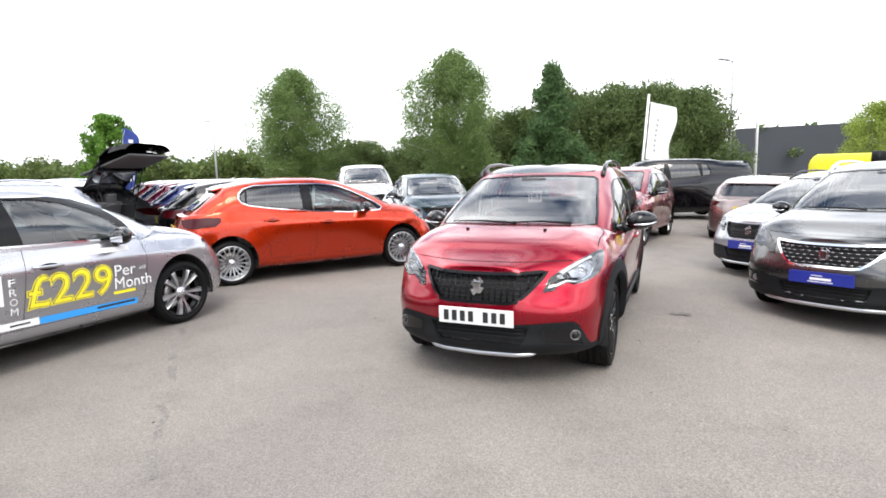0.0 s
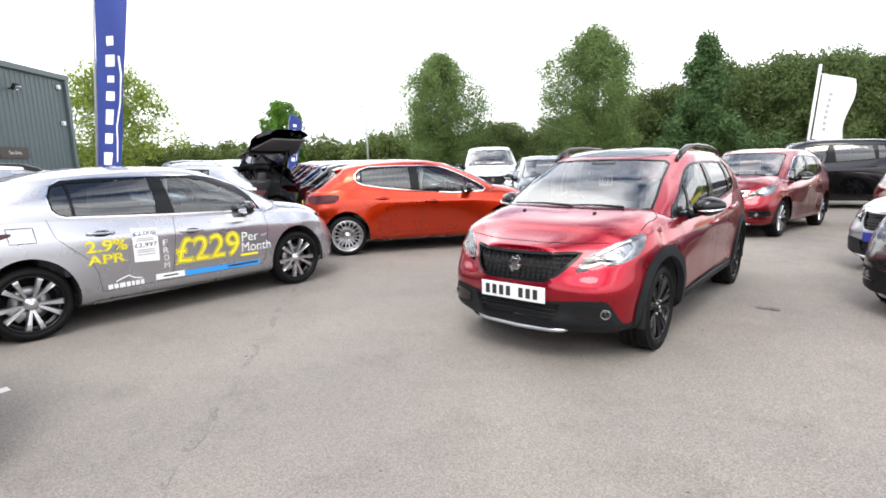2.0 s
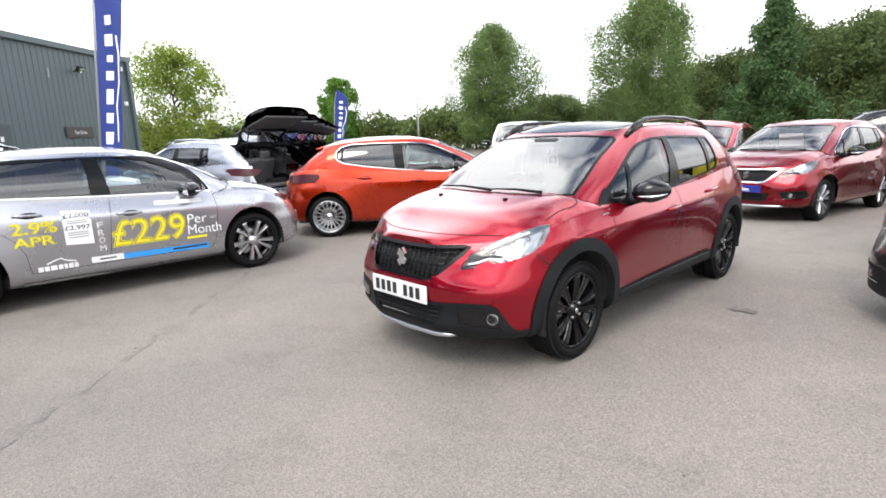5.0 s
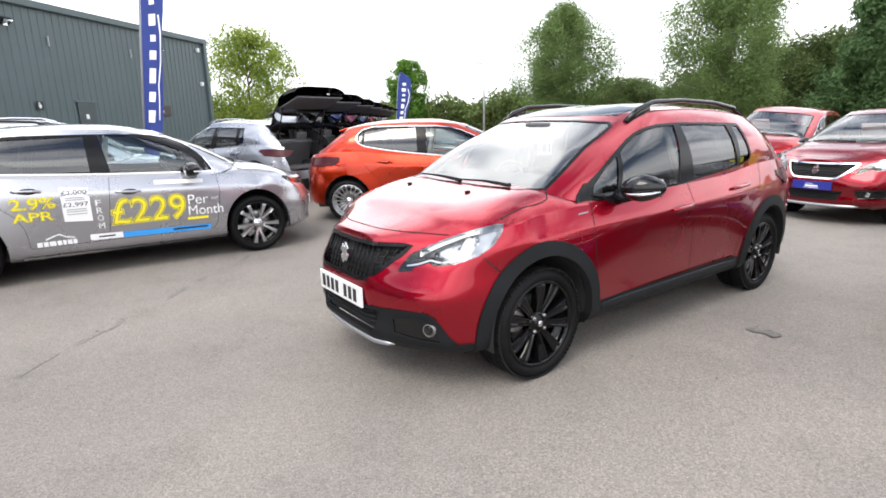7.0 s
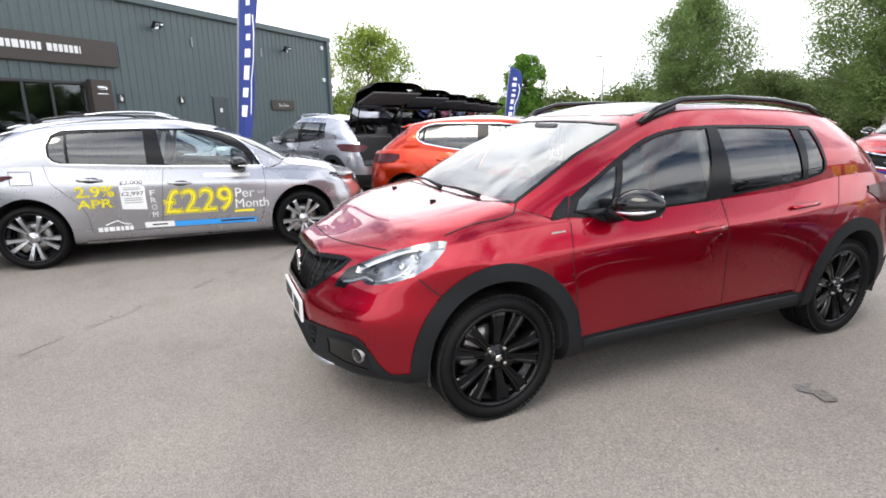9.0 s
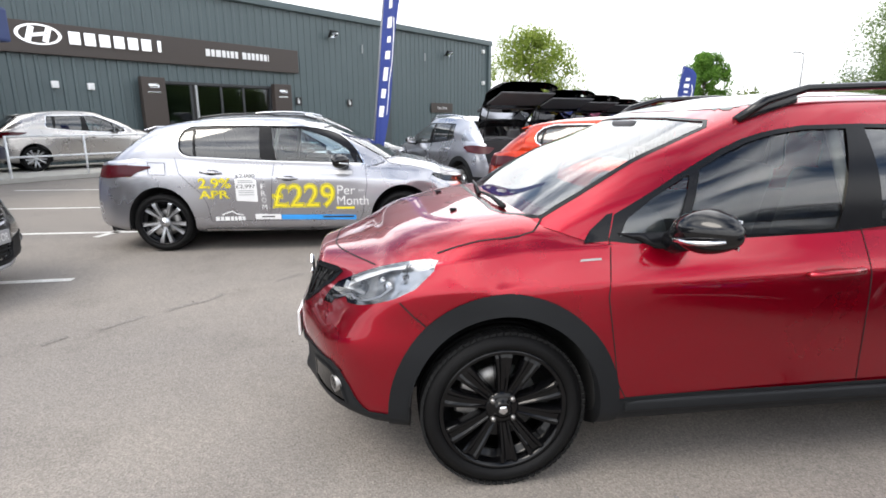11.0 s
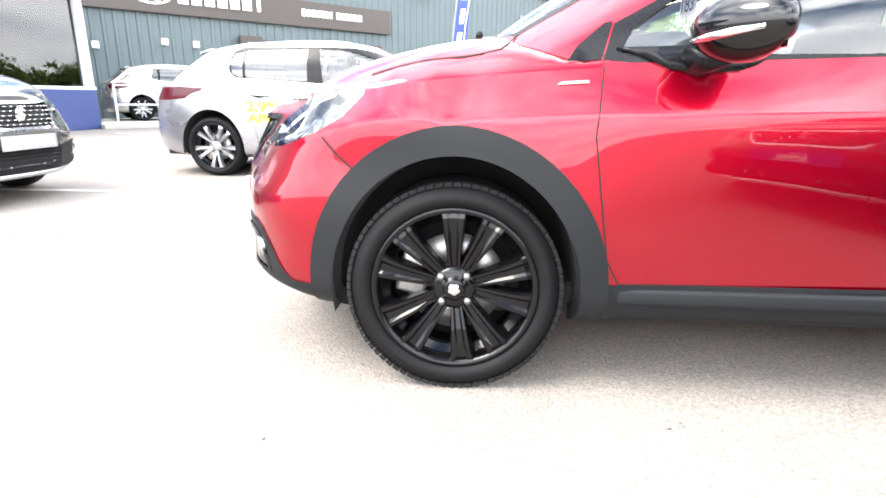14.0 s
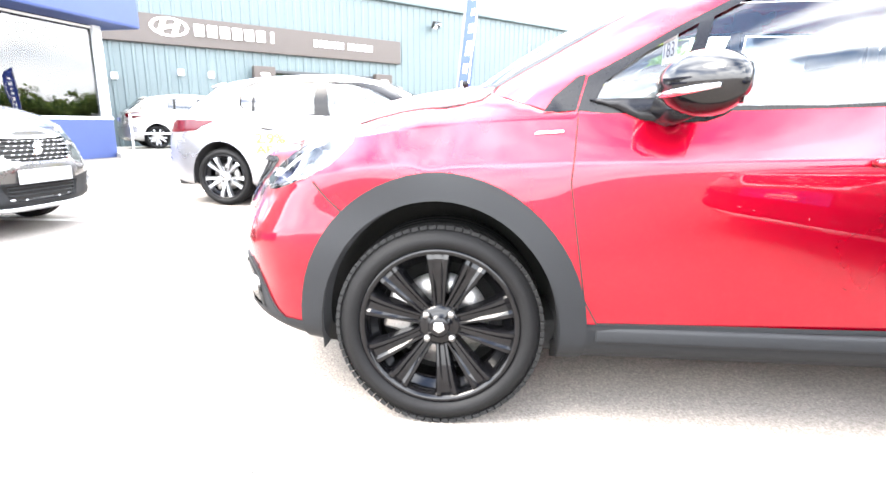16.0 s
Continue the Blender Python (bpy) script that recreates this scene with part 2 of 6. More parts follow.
def thing(name, label, category, m=None, group="", kind=""):
    ob = new(name)
    ob.empty_display_size = 0.2
    if m is not None:
        ob.matrix_world = m
    return tagged(ob, label, category, group, kind)


def box(bm, size, at, bevel=0.0, rot=(0, 0, 0), segs=2):
    r = bmesh.ops.create_cube(bm, size=1.0, matrix=pose(*at, *rot) @ Matrix.Diagonal((*size, 1)))
    if bevel:
        edges = list({e for v in r["verts"] for e in v.link_edges})
        bmesh.ops.bevel(bm, geom=edges, offset=bevel, segments=segs, affect="EDGES", profile=0.6)
    return bm


def boxed(size, at, bevel=0.0, rot=(0, 0, 0), segs=2):
    return box(bmesh.new(), size, at, bevel, rot, segs)


def tube(bm, pts, radius, sides=8, caps=True):
    """A round bar along points; radius may be one for each point."""
    pts = [Vector(p) for p in pts]
    rings, up = [], Vector((0, 0, 1))
    for i, p in enumerate(pts):
        d = (pts[min(i + 1, len(pts) - 1)] - pts[max(i - 1, 0)]).normalized()
        a = d.cross(up if abs(d.z) < 0.9 else Vector((1, 0, 0))).normalized()
        b = d.cross(a)
        r = radius[i] if isinstance(radius, (list, tuple)) else radius
        rings.append([bm.verts.new(p + (a * math.cos(2 * math.pi * k / sides) + b * math.sin(2 * math.pi * k / sides)) * r) for k in range(sides)])
    for r0, r1 in zip(rings, rings[1:]):
        for k in range(sides):
            bm.faces.new((r0[k], r0[(k + 1) % sides], r1[(k + 1) % sides], r1[k]))
    if caps:
        bm.faces.new(rings[0][::-1])
        bm.faces.new(rings[-1])
    return bm


def lathe(bm, profile, sides=48, axis="X", close=False):
    """Turns (offset along the axis, radius) points round the axis."""
    rings = []
    for a, r in profile:
        ring = []
        for k in range(sides):
            c, s = math.cos(2 * math.pi * k / sides) * r, math.sin(2 * math.pi * k / sides) * r
            ring.append(bm.verts.new((a, c, s) if axis == "X" else (c, s, a)))
        rings.append(ring)
    pairs = list(zip(rings, rings[1:])) + ([(rings[-1], rings[0])] if close else [])
    for r0, r1 in pairs:
        for k in range(sides):
            bm.faces.new((r0[k], r0[(k + 1) % sides], r1[(k + 1) % sides], r1[k]))
    return bm


def lerp_table(table, v):
    if v <= table[0][0]:
        return table[0][1]
    for (a, x), (b, y) in zip(table, table[1:]):
        if v <= b:
            return x + (y - x) * (v - a) / (b - a)
    return table[-1][1]


def smooth_table(table, v):
    """Like lerp_table, with rounded knees."""
    return sum(lerp_table(table, v + d) * w for d, w in ((-0.07, 0.2), (-0.03, 0.2), (0, 0.2), (0.03, 0.2), (0.07, 0.2)))


def inside(poly, a, b):
    hit = False
    for (x0, y0), (x1, y1) in zip(poly, poly[1:] + poly[:1]):
        if (y0 > b) != (y1 > b) and a < (x1 - x0) * (b - y0) / (y1 - y0) + x0:
            hit = not hit
    return hit


def score(bm, poly, axis, near=None):
    """Cuts the edges of a polygon, seen along an axis, into a surface."""
    i, j = ((1, 2), (0, 2), (0, 1))["xyz".index(axis)]

    def spans(f):
        aa, bb = [v.co[i] for v in f.verts], [v.co[j] for v in f.verts]
        return min(aa), max(aa), min(bb), max(bb)

    lo = [min(p[k] for p in poly) - 0.004 for k in (0, 1)]
    hi = [max(p[k] for p in poly) + 0.004 for k in (0, 1)]
    pool = {}
    for f in bm.faces:
        a0, a1, b0, b1 = spans(f)
        if a1 >= lo[0] and a0 <= hi[0] and b1 >= lo[1] and b0 <= hi[1] and (not near or near(f.calc_center_median())):
            pool[f] = (a0, a1, b0, b1)
    for p, q in zip(poly, poly[1:] + poly[:1]):
        l0, l1 = min(p[0], q[0]) - 0.004, min(p[1], q[1]) - 0.004
        h0, h1 = max(p[0], q[0]) + 0.004, max(p[1], q[1]) + 0.004
        faces = [f for f, (a0, a1, b0, b1) in pool.items() if a1 >= l0 and a0 <= h0 and b1 >= l1 and b0 <= h1]
        co, no = [0, 0, 0], [0, 0, 0]
        co[i], co[j] = p
        no[i], no[j] = q[1] - p[1], p[0] - q[0]
        if not faces or abs(no[i]) + abs(no[j]) < 1e-6:
            continue
        geom = set(faces) | {e for f in faces for e in f.edges} | {v for f in faces for v in f.verts}
        for f in faces:
            del pool[f]
        made = bmesh.ops.bisect_plane(bm, geom=list(geom), dist=2e-4, plane_co=co, plane_no=Vector(no).normalized())
        for g in made["geom"]:
            if isinstance(g, bmesh.types.BMFace) and g.is_valid:
                pool[g] = spans(g)


def keep_normals(bm):
    """Remembers the surface's normals, so that pieces taken out of it shade as one skin."""
    bm.normal_update()
    lay = bm.verts.layers.float_vector.get("keep") or bm.verts.layers.float_vector.new("keep")
    for v in bm.verts:
        v[lay] = v.normal


def take(bm, test):
    """Moves the faces whose centre passes the test into a new bmesh."""
    chosen = [f for f in bm.faces if test(f.calc_center_median())]
    out = bmesh.new()
    lay0 = bm.verts.layers.float_vector.get("keep")
    lay1 = out.verts.layers.float_vector.new("keep") if lay0 else None
    made = {}
    for f in chosen:
        vs = []
        for v in f.verts:
            if v not in made:
                made[v] = out.verts.new(v.co)
                if lay0:
                    made[v][lay1] = v[lay0]
            vs.append(made[v])
        out.faces.new(vs)
    bmesh.ops.delete(bm, geom=chosen, context="FACES")
    return out


def push(bm, d):
    """Moves a skin along its remembered normals."""
    lay = bm.verts.layers.float_vector.get("keep")
    bm.normal_update()
    for v in bm.verts:
        v.co += (Vector(v[lay]).normalized() if lay else v.normal) * d
    return bm


def thicken(bm, d):
    """Gives a skin an inward rim of depth d along its border."""
    lay = bm.verts.layers.float_vector.get("keep")
    border = [e for e in bm.edges if len(e.link_faces) == 1]
    twin = {}
    for e in border:
        for v in e.verts:
            if v not in twin:
                n = Vector(v[lay]) if lay else v.normal
                twin[v] = bm.verts.new(v.co - n.normalized() * d)
                if lay:
                    twin[v][lay] = v[lay]
    for e in border:
        a, b = e.verts
        f = e.link_faces[0]
        ia, ib = list(f.verts).index(a), list(f.verts).index(b)
        if (ia + 1) % len(f.verts) == ib:
            a, b = b, a
        bm.faces.new((a, b, twin[b], twin[a]))
    return bm


# ---- cars ----
# Every car faces -y in its own frame, with its left side at +x and the ground at z = 0.
BASE_Y = (-2.09, -1.269, -1.13, -0.40, 1.269, 1.36, 2.08)
BASE_Z = (0.0, 0.36, 0.97, 1.45)


class Shape:
    """How one kind of car stretches the base profile."""

    def __init__(self, ys=BASE_Y, zs=BASE_Z, half=0.845, wheel=0.318, hub=0.772, cuts=None):
        self.cuts = {**CUTS, **(cuts or {})}
        self.ty, self.tz = list(zip(BASE_Y, ys)), list(zip(BASE_Z, zs))
        self.sx, self.wheel, self.hub, self.ys, self.zs = half / 0.845, wheel, hub, ys, zs

    def y(self, v):
        a, b = self.ty[0], self.ty[-1]
        if v < a[0]:
            return a[1] + v - a[0]
        if v > b[0]:
            return b[1] + v - b[0]
        return lerp_table(self.ty, v)

    def z(self, v):
        a, b = self.tz[-1]
        return lerp_table(self.tz, v) if v <= a else b + v - a

    def side(self, poly):
        return [(self.y(a), self.z(b)) for a, b in poly]

    def front(self, poly):
        return [(a * self.sx, self.z(b)) for a, b in poly]


def loop(w, yf, yr, yc, nf, nr, counts):
    """Half of a rounded plan outline, from the front's centre round the left side to the rear's."""
    pts = []
    for k, (t0, t1) in enumerate(((-90, -45), (-45, 0), (0, 45), (45, 90))):
        dense = []
        for i in range(161):
            t = radians(t0 + (t1 - t0) * i / 160)
            c, s = max(0.0, math.cos(t)), math.sin(t)
            n = nf if s < 0 else nr
            x, d = w * c ** (2 / n), abs(s) ** (2 / n)
            dense.append((x, yc + (yf - yc) * d if s < 0 else yc + (yr - yc) * d))
        run = [0.0]
        for a, b in zip(dense, dense[1:]):
            run.append(run[-1] + math.dist(a, b))
        for i in range(counts[k] + (k == 3)):
            g, j = run[-1] * i / counts[k], 0
            while j < 159 and run[j + 1] < g:
                j += 1
            f = 0 if run[j + 1] == run[j] else (g - run[j]) / (run[j + 1] - run[j])
            pts.append((dense[j][0] + (dense[j + 1][0] - dense[j][0]) * f, dense[j][1] + (dense[j + 1][1] - dense[j][1]) * f))
    return pts


def skin(bm, rows):
    """A mirrored skin through half rows of points from the centre of the front to the centre of the rear."""
    grid = []
    for row in rows:
        left = [bm.verts.new(p) for p in row]
        right = [v if abs(v.co.x) < 1e-4 else bm.verts.new((-v.co.x, v.co.y, v.co.z)) for v in left]
        grid.append((left, right))
    for (l0, r0), (l1, r1) in zip(grid, grid[1:]):
        for i in range(len(l0) - 1):
            bm.faces.new((l0[i], l0[i + 1], l1[i + 1], l1[i]))
            q = [r0[i + 1], r0[i], r1[i], r1[i + 1]]
            bm.faces.new(list(dict.fromkeys(q)))
    return grid


def spline_rows(keys, steps):
    """Catmull-Rom between rows of points."""
    rows = []
    for k in range(len(keys) - 1):
        p0, p1, p2, p3 = keys[max(k - 1, 0)], keys[k], keys[k + 1], keys[min(k + 2, len(keys) - 1)]
        for s in range(steps):
            t = s / steps
            row = []
            for a, b, c, d in zip(p0, p1, p2, p3):
                row.append(tuple(0.5 * (2 * b[i] + (c[i] - a[i]) * t + (2 * a[i] - 5 * b[i] + 4 * c[i] - d[i]) * t * t + (3 * b[i] - a[i] - 3 * c[i] + d[i]) * t ** 3) for i in range(3)))
            rows.append(row)
    rows.append(list(keys[-1]))
    return rows


BELT = [(-2.05, 0.79), (-1.95, 0.80), (-1.85, 0.825), (-1.7, 0.862), (-1.5, 0.895), (-1.3, 0.922), (-1.0, 0.946), (-0.5, 0.958), (0.1, 0.978), (0.6, 0.998), (1.05, 1.05), (1.4, 1.06), (1.8, 1.02), (2.05, 0.98)]
GBASE = [(-1.24, 1.02), (-1.16, 1.015), (-1.09, 1.0), (-1.02, 0.972), (-0.95, 0.95), (-0.85, 0.944), (-0.5, 0.958), (0.1, 0.978), (0.6, 0.998), (1.05, 1.05), (1.4, 1.06), (1.9, 1.02)]
CROWN = [(-2.1, 0.0), (-2.0, 0.03), (-1.87, 0.062), (-1.6, 0.09), (-1.3, 0.108), (-1.1, 0.112), (-1.02, 0.09), (-0.93, 0.03), (-0.88, 0.0), (1.35, 0.0), (1.5, 0.05), (2.1, 0.0)]
ROOFZ = [(-0.55, 1.405), (-0.3, 1.425), (0.0, 1.438), (0.35, 1.445), (0.8, 1.43), (1.15, 1.40), (1.4, 1.365)]

# openings of the base shape, seen from the side (y, z) and from the front (x, z)
DLO = [(-0.892, 0.958), (-0.865, 1.05), (-0.73, 1.124), (-0.62, 1.187), (-0.52, 1.238), (-0.43, 1.282), (-0.35, 1.315), (-0.28, 1.336), (-0.22, 1.349), (-0.115, 1.364), (0.11, 1.37), (0.485, 1.364), (0.895, 1.351), (0.912, 1.335), (0.94, 1.228), (0.967, 1.14), (0.96, 1.10), (0.93, 1.073), (0.782, 1.046), (0.5, 1.02), (0.232, 0.997), (-0.013, 0.974), (-0.249, 0.96), (-0.753, 0.944)]
PANE_Q = [(-0.85, 0.975), (-0.655, 0.972), (-0.575, 1.19), (-0.71, 1.115), (-0.82, 1.035)]
PANE_F = [(-0.62, 0.972), (-0.25, 0.975), (-0.01, 0.988), (0.055, 1.352), (-0.115, 1.348), (-0.22, 1.333), (-0.28, 1.319), (-0.34, 1.30), (-0.43, 1.262), (-0.535, 1.207)]
PANE_R = [(0.17, 1.008), (0.45, 1.028), (0.755, 1.058), (0.715, 1.338), (0.45, 1.35), (0.13, 1.355)]
PANE_B = [(0.80, 1.06), (0.915, 1.082), (0.942, 1.10), (0.945, 1.147), (0.915, 1.23), (0.885, 1.33), (0.79, 1.336)]
SCREEN = [(-0.635, 1.03), (-0.3, 1.034), (0, 1.034), (0.3, 1.034), (0.635, 1.03), (0.622, 1.11), (0.598, 1.20), (0.572, 1.29), (0.548, 1.36), (0.51, 1.383), (0.3, 1.397), (0, 1.402), (-0.3, 1.397), (-0.51, 1.383), (-0.548, 1.36), (-0.572, 1.29), (-0.598, 1.20), (-0.622, 1.11)]
REARSCREEN = [(-0.52, 1.07), (0.52, 1.07), (0.56, 1.12), (0.50, 1.32), (0.44, 1.355), (-0.44, 1.355), (-0.50, 1.32), (-0.56, 1.12)]
DOOR_F = [(-0.812, 0.365), (0.155, 0.365), (0.12, 0.65), (0.085, 0.99), (-0.889, 0.97), (-0.908, 0.768), (-0.885, 0.624), (-0.852, 0.436)]
DOOR_R = [(0.155, 0.365), (0.76, 0.365), (0.78, 0.55), (0.83, 0.67), (0.95, 0.79), (1.05, 0.90), (1.09, 1.06), (0.6, 1.01), (0.085, 0.99), (0.12, 0.65)]
HEADLAMP = [(0.69, -1.525, 0.902), (0.64, -1.60, 0.885), (0.59, -1.69, 0.855), (0.54, -1.77, 0.82), (0.485, -1.84, 0.782), (0.44, -1.885, 0.752), (0.42, -1.94, 0.69), (0.42, -1.955, 0.665), (0.485, -1.91, 0.675), (0.49, -1.90, 0.692), (0.55, -1.845, 0.722), (0.575, -1.83, 0.708), (0.62, -1.79, 0.714), (0.65, -1.75, 0.724), (0.68, -1.71, 0.738), (0.71, -1.645, 0.762), (0.728, -1.57, 0.803), (0.728, -1.51, 0.865), (0.715, -1.495, 0.90)]
GRILLE = [(-0.43, 0.793), (-0.29, 0.79), (-0.1, 0.783), (0.1, 0.783), (0.29, 0.79), (0.43, 0.793), (0.405, 0.75), (0.352, 0.69), (0.31, 0.648), (0.265, 0.612), (0.19, 0.602), (-0.19, 0.602), (-0.265, 0.612), (-0.31, 0.648), (-0.352, 0.69), (-0.405, 0.75)]
LOWGRILLE = [(-0.345, 0.452), (0.345, 0.452), (0.315, 0.36), (0.285, 0.325), (-0.285, 0.325), (-0.315, 0.36)]
BUMPER = [(-0.95, 0.306), (-0.70, 0.308), (-0.675, 0.364), (-0.655, 0.415), (-0.635, 0.46), (-0.60, 0.482), (-0.49, 0.478), (-0.36, 0.468), (0.36, 0.468), (0.49, 0.478), (0.60, 0.482), (0.635, 0.46), (0.655, 0.415), (0.675, 0.364), (0.70, 0.308), (0.95, 0.306), (0.95, 0.02), (-0.95, 0.02)]
FOGPOD = [(0.42, 0.43), (0.50, 0.447), (0.585, 0.452), (0.615, 0.435), (0.64, 0.385), (0.655, 0.328), (0.43, 0.347)]
REARBUMPER = [(-0.95, 0.45), (0.95, 0.45), (0.95, 0.02), (-0.95, 0.02)]
TAILLAMP = [(0.50, 0.95), (0.62, 0.97), (0.74, 0.985), (0.79, 0.97), (0.79, 0.86), (0.72, 0.84), (0.60, 0.855)]
TAILGATE = [(-0.62, 0.60), (0.62, 0.60), (0.66, 0.85), (0.60, 1.05), (0.52, 1.40), (-0.52, 1.40), (-0.60, 1.05), (-0.66, 0.85)]

CUTS = dict(DLO=DLO, PANE_Q=PANE_Q, PANE_F=PANE_F, PANE_R=PANE_R, PANE_B=PANE_B, HEADLAMP=HEADLAMP, GRILLE=GRILLE)


def shells(s, fine):
    """The lower body with its bonnet, and the cabin with its roof."""
    counts, steps, half = ((18, 28, 28, 14), 5, 16) if fine else ((11, 16, 16, 9), 3, 8)
    tub = bmesh.new()
    levels = ((0.135, 0.075, 0.10, 0.225), (0.035, 0.02, 0.02, 0.285), (0.008, 0.02, 0.0, 0.40), (0.0, 0.0, 0.0, 0.54), (0.005, 0.02, 0.01, 0.68), (0.013, 0.04, 0.03, 0.785), (0.026, 0.058, 0.05, 0.83), (0.066, 0.085, 0.09, None))
    keys = []
    for k, (dw, df, dr, z) in enumerate(levels):
        pts = loop(0.845 - dw, -2.075 + df, 2.075 - dr, 0.0, 4.8 - 0.12 * k, 5.0, counts)
        row = []
        for x, y in pts:
            belt = smooth_table(BELT, y)
            zz = belt if z is None else (z if z < 0.6 else 0.6 + (z - 0.6) * (belt - 0.6) / 0.325)
            if k < 2:
                zz += 0.03 * max(0.0, (abs(y) - 1.75) / 0.3)
            tuck = (0.0, 0.02, 0.031, 0.025, 0.006, -0.007, -0.009, -0.002)[k] * max(0.0, 1 - ((y - 0.0) / 0.95) ** 4)
            if y < -1.3:
                # the corners of the nose fall back behind its middle
                y += (0.05 + 0.035 * max(0.0, min(1.0, (zz - 0.52) / 0.16))) * max(0.0, 1 - ((x - 0.50) / 0.23) ** 2) * min(1.0, max(0.0, (-1.6 - y) / 0.2))
                x += 0.036 * max(0.0, k - 4) / 3 * max(0.0, 1 - ((y + 1.52) / 0.26) ** 2)
            row.append((max(0.0, x - tuck), y, zz))
        keys.append(row)
    rows = spline_rows(keys, steps)
    rows = [[(p[0] * s.sx, s.y(p[1]), s.z(p[2])) for p in r] for r in rows]
    grid = skin(tub, rows)
    # bonnet and rear deck across the top outline
    top = list(zip(keys[-1], grid[-1][0], grid[-1][1]))
    for pick in (lambda y: y < -0.9, lambda y: y > 1.5):
        run = [t for t in top if pick(t[0][1])]
        prev = None
        for (x, y, z), vl, vr in run:
            c = smooth_table(CROWN, y)
            line = [vr]
            ex = 4.6 + 3.6 * max(0.0, min(1.0, (y + 1.7) / 0.5)) if y < 0 else 2.4
            for i in range(1, 2 * half):
                q = -1 + i / half
                line.append(tub.verts.new((q * x * s.sx, s.y(y), s.z(z + c * (1 - abs(q) ** ex)))))
            line.append(vl)
            if prev:
                for i in range(2 * half):
                    f = list(dict.fromkeys((prev[i], prev[i + 1], line[i + 1], line[i])))
                    if len(f) > 2:
                        try:
                            tub.faces.new(f)
                        except ValueError:
                            pass
            prev = line
    bmesh.ops.remove_doubles(tub, verts=tub.verts, dist=0.0008)
    bmesh.ops.recalc_face_normals(tub, faces=tub.faces)

    cab = bmesh.new()
    base = [(x, y, smooth_table(GBASE, y)) for x, y in loop(0.778, -1.22, 1.90, 0.0, 6.0, 5.0, counts)]
    roof = [(x, y, smooth_table(ROOFZ, y)) for x, y in loop(0.612, -0.43, 1.40, 0.25, 3.6, 6.0, counts)]
    keys = []
    for t in (0.0, 0.25, 0.5, 0.75, 1.0):
        row = []
        for (a, b, c), (d, e, f) in zip(base, roof):
            bul = 0.045 * math.sin(math.pi * t)
            x, y, z = a + (d - a) * t, b + (e - b) * t, c + (f - c) * t
            fw = max(0.0, min(1.0, (-0.25 - y) / 0.6)) if x < 0.62 else 0.0
            row.append((x + bul * min(1, x / 0.5) * (1 - fw), y - bul * 0.8 * fw, z + bul * 0.55 * fw))
        keys.append(row)
    for inset, up in ((0.05, 0.024), (0.14, 0.042), (0.30, 0.058), (0.48, 0.066), (0.612, 0.068)):
        k = 1 - inset / 0.612
        row = []
        for x, y, z in roof:
            yy = 0.45 + (y - 0.45) * (1 - inset / 0.612 * (0.5 if inset < 0.6 else 0.55))
            ease = max(0.0, min(1.0, (yy + 0.43) / 0.4, (1.42 - yy) / 0.4))
            row.append((x * k, yy, smooth_table(ROOFZ, yy) * 0.6 + z * 0.4 + up * ease ** 0.6))
        keys.append(row)
    rows = spline_rows(keys, steps - 1)
    rows = [[(max(0.0, p[0]) * s.sx, s.y(p[1]), s.z(p[2])) for p in r] for r in rows]
    skin(cab, rows)
    bmesh.ops.remove_doubles(cab, verts=cab.verts, dist=0.0008)
    bmesh.ops.recalc_face_normals(cab, faces=cab.faces)
    return tub, cab


def ring(cy, cz, r, n=60, rz=None):
    return [(cy + math.cos(2 * math.pi * k / n) * r, cz + math.sin(2 * math.pi * k / n) * (rz or r)) for k in range(n)]


def joined(bms):
    out = bmesh.new()
    for b in bms:
        made = {v: out.verts.new(v.co) for v in b.verts}
        for f in b.faces:
            out.faces.new([made[v] for v in f.verts])
    return out


def surface_of(*bms):
    from mathutils.bvhtree import BVHTree
    j = joined(bms)
    j.normal_update()
    tree = BVHTree.FromBMesh(j)
    j.free()
    return tree


def cast(tree, axis, a, b, sign=1, far=4.0):
    """The outer skin's place and normal seen along an axis from outside."""
    o = {"x": (sign * far, a, b), "y": (a, sign * far, b), "z": (a, b, sign * far)}[axis]
    d = {"x": (-sign, 0, 0), "y": (0, -sign, 0), "z": (0, 0, -sign)}[axis]
    p, n, _, _ = tree.ray_cast(Vector(o), Vector(d))
    if p is None:
        return None
    if n.dot(Vector(d)) > 0:
        n = -n
    return p, n


def ribbon(bm, tree, axis, pts, sign=1, width=0.006, lift=0.0015, step=0.03):
    """A thin strip that follows the skin along a line of points."""
    line = []
    for p, q in zip(pts, pts[1:]):
        k = max(1, int(math.dist(p, q) / step))
        line += [(p[0] + (q[0] - p[0]) * i / k, p[1] + (q[1] - p[1]) * i / k) for i in range(k)]
    line.append(pts[-1])
    hits = [h for h in (cast(tree, axis, a, b, sign) for a, b in line) if h]
    prev = None
    for i, (p, n) in enumerate(hits):
        d = hits[min(i + 1, len(hits) - 1)][0] - hits[max(i - 1, 0)][0]
        if d.length < 1e-6 or d.length > 0.35:
            prev = None
            continue
        w = d.normalized().cross(n) * width / 2
        cur = (bm.verts.new(p + w + n * lift), bm.verts.new(p - w + n * lift))
        if prev:
            bm.faces.new((prev[0], prev[1], cur[1], cur[0]))
        prev = cur
    return bm


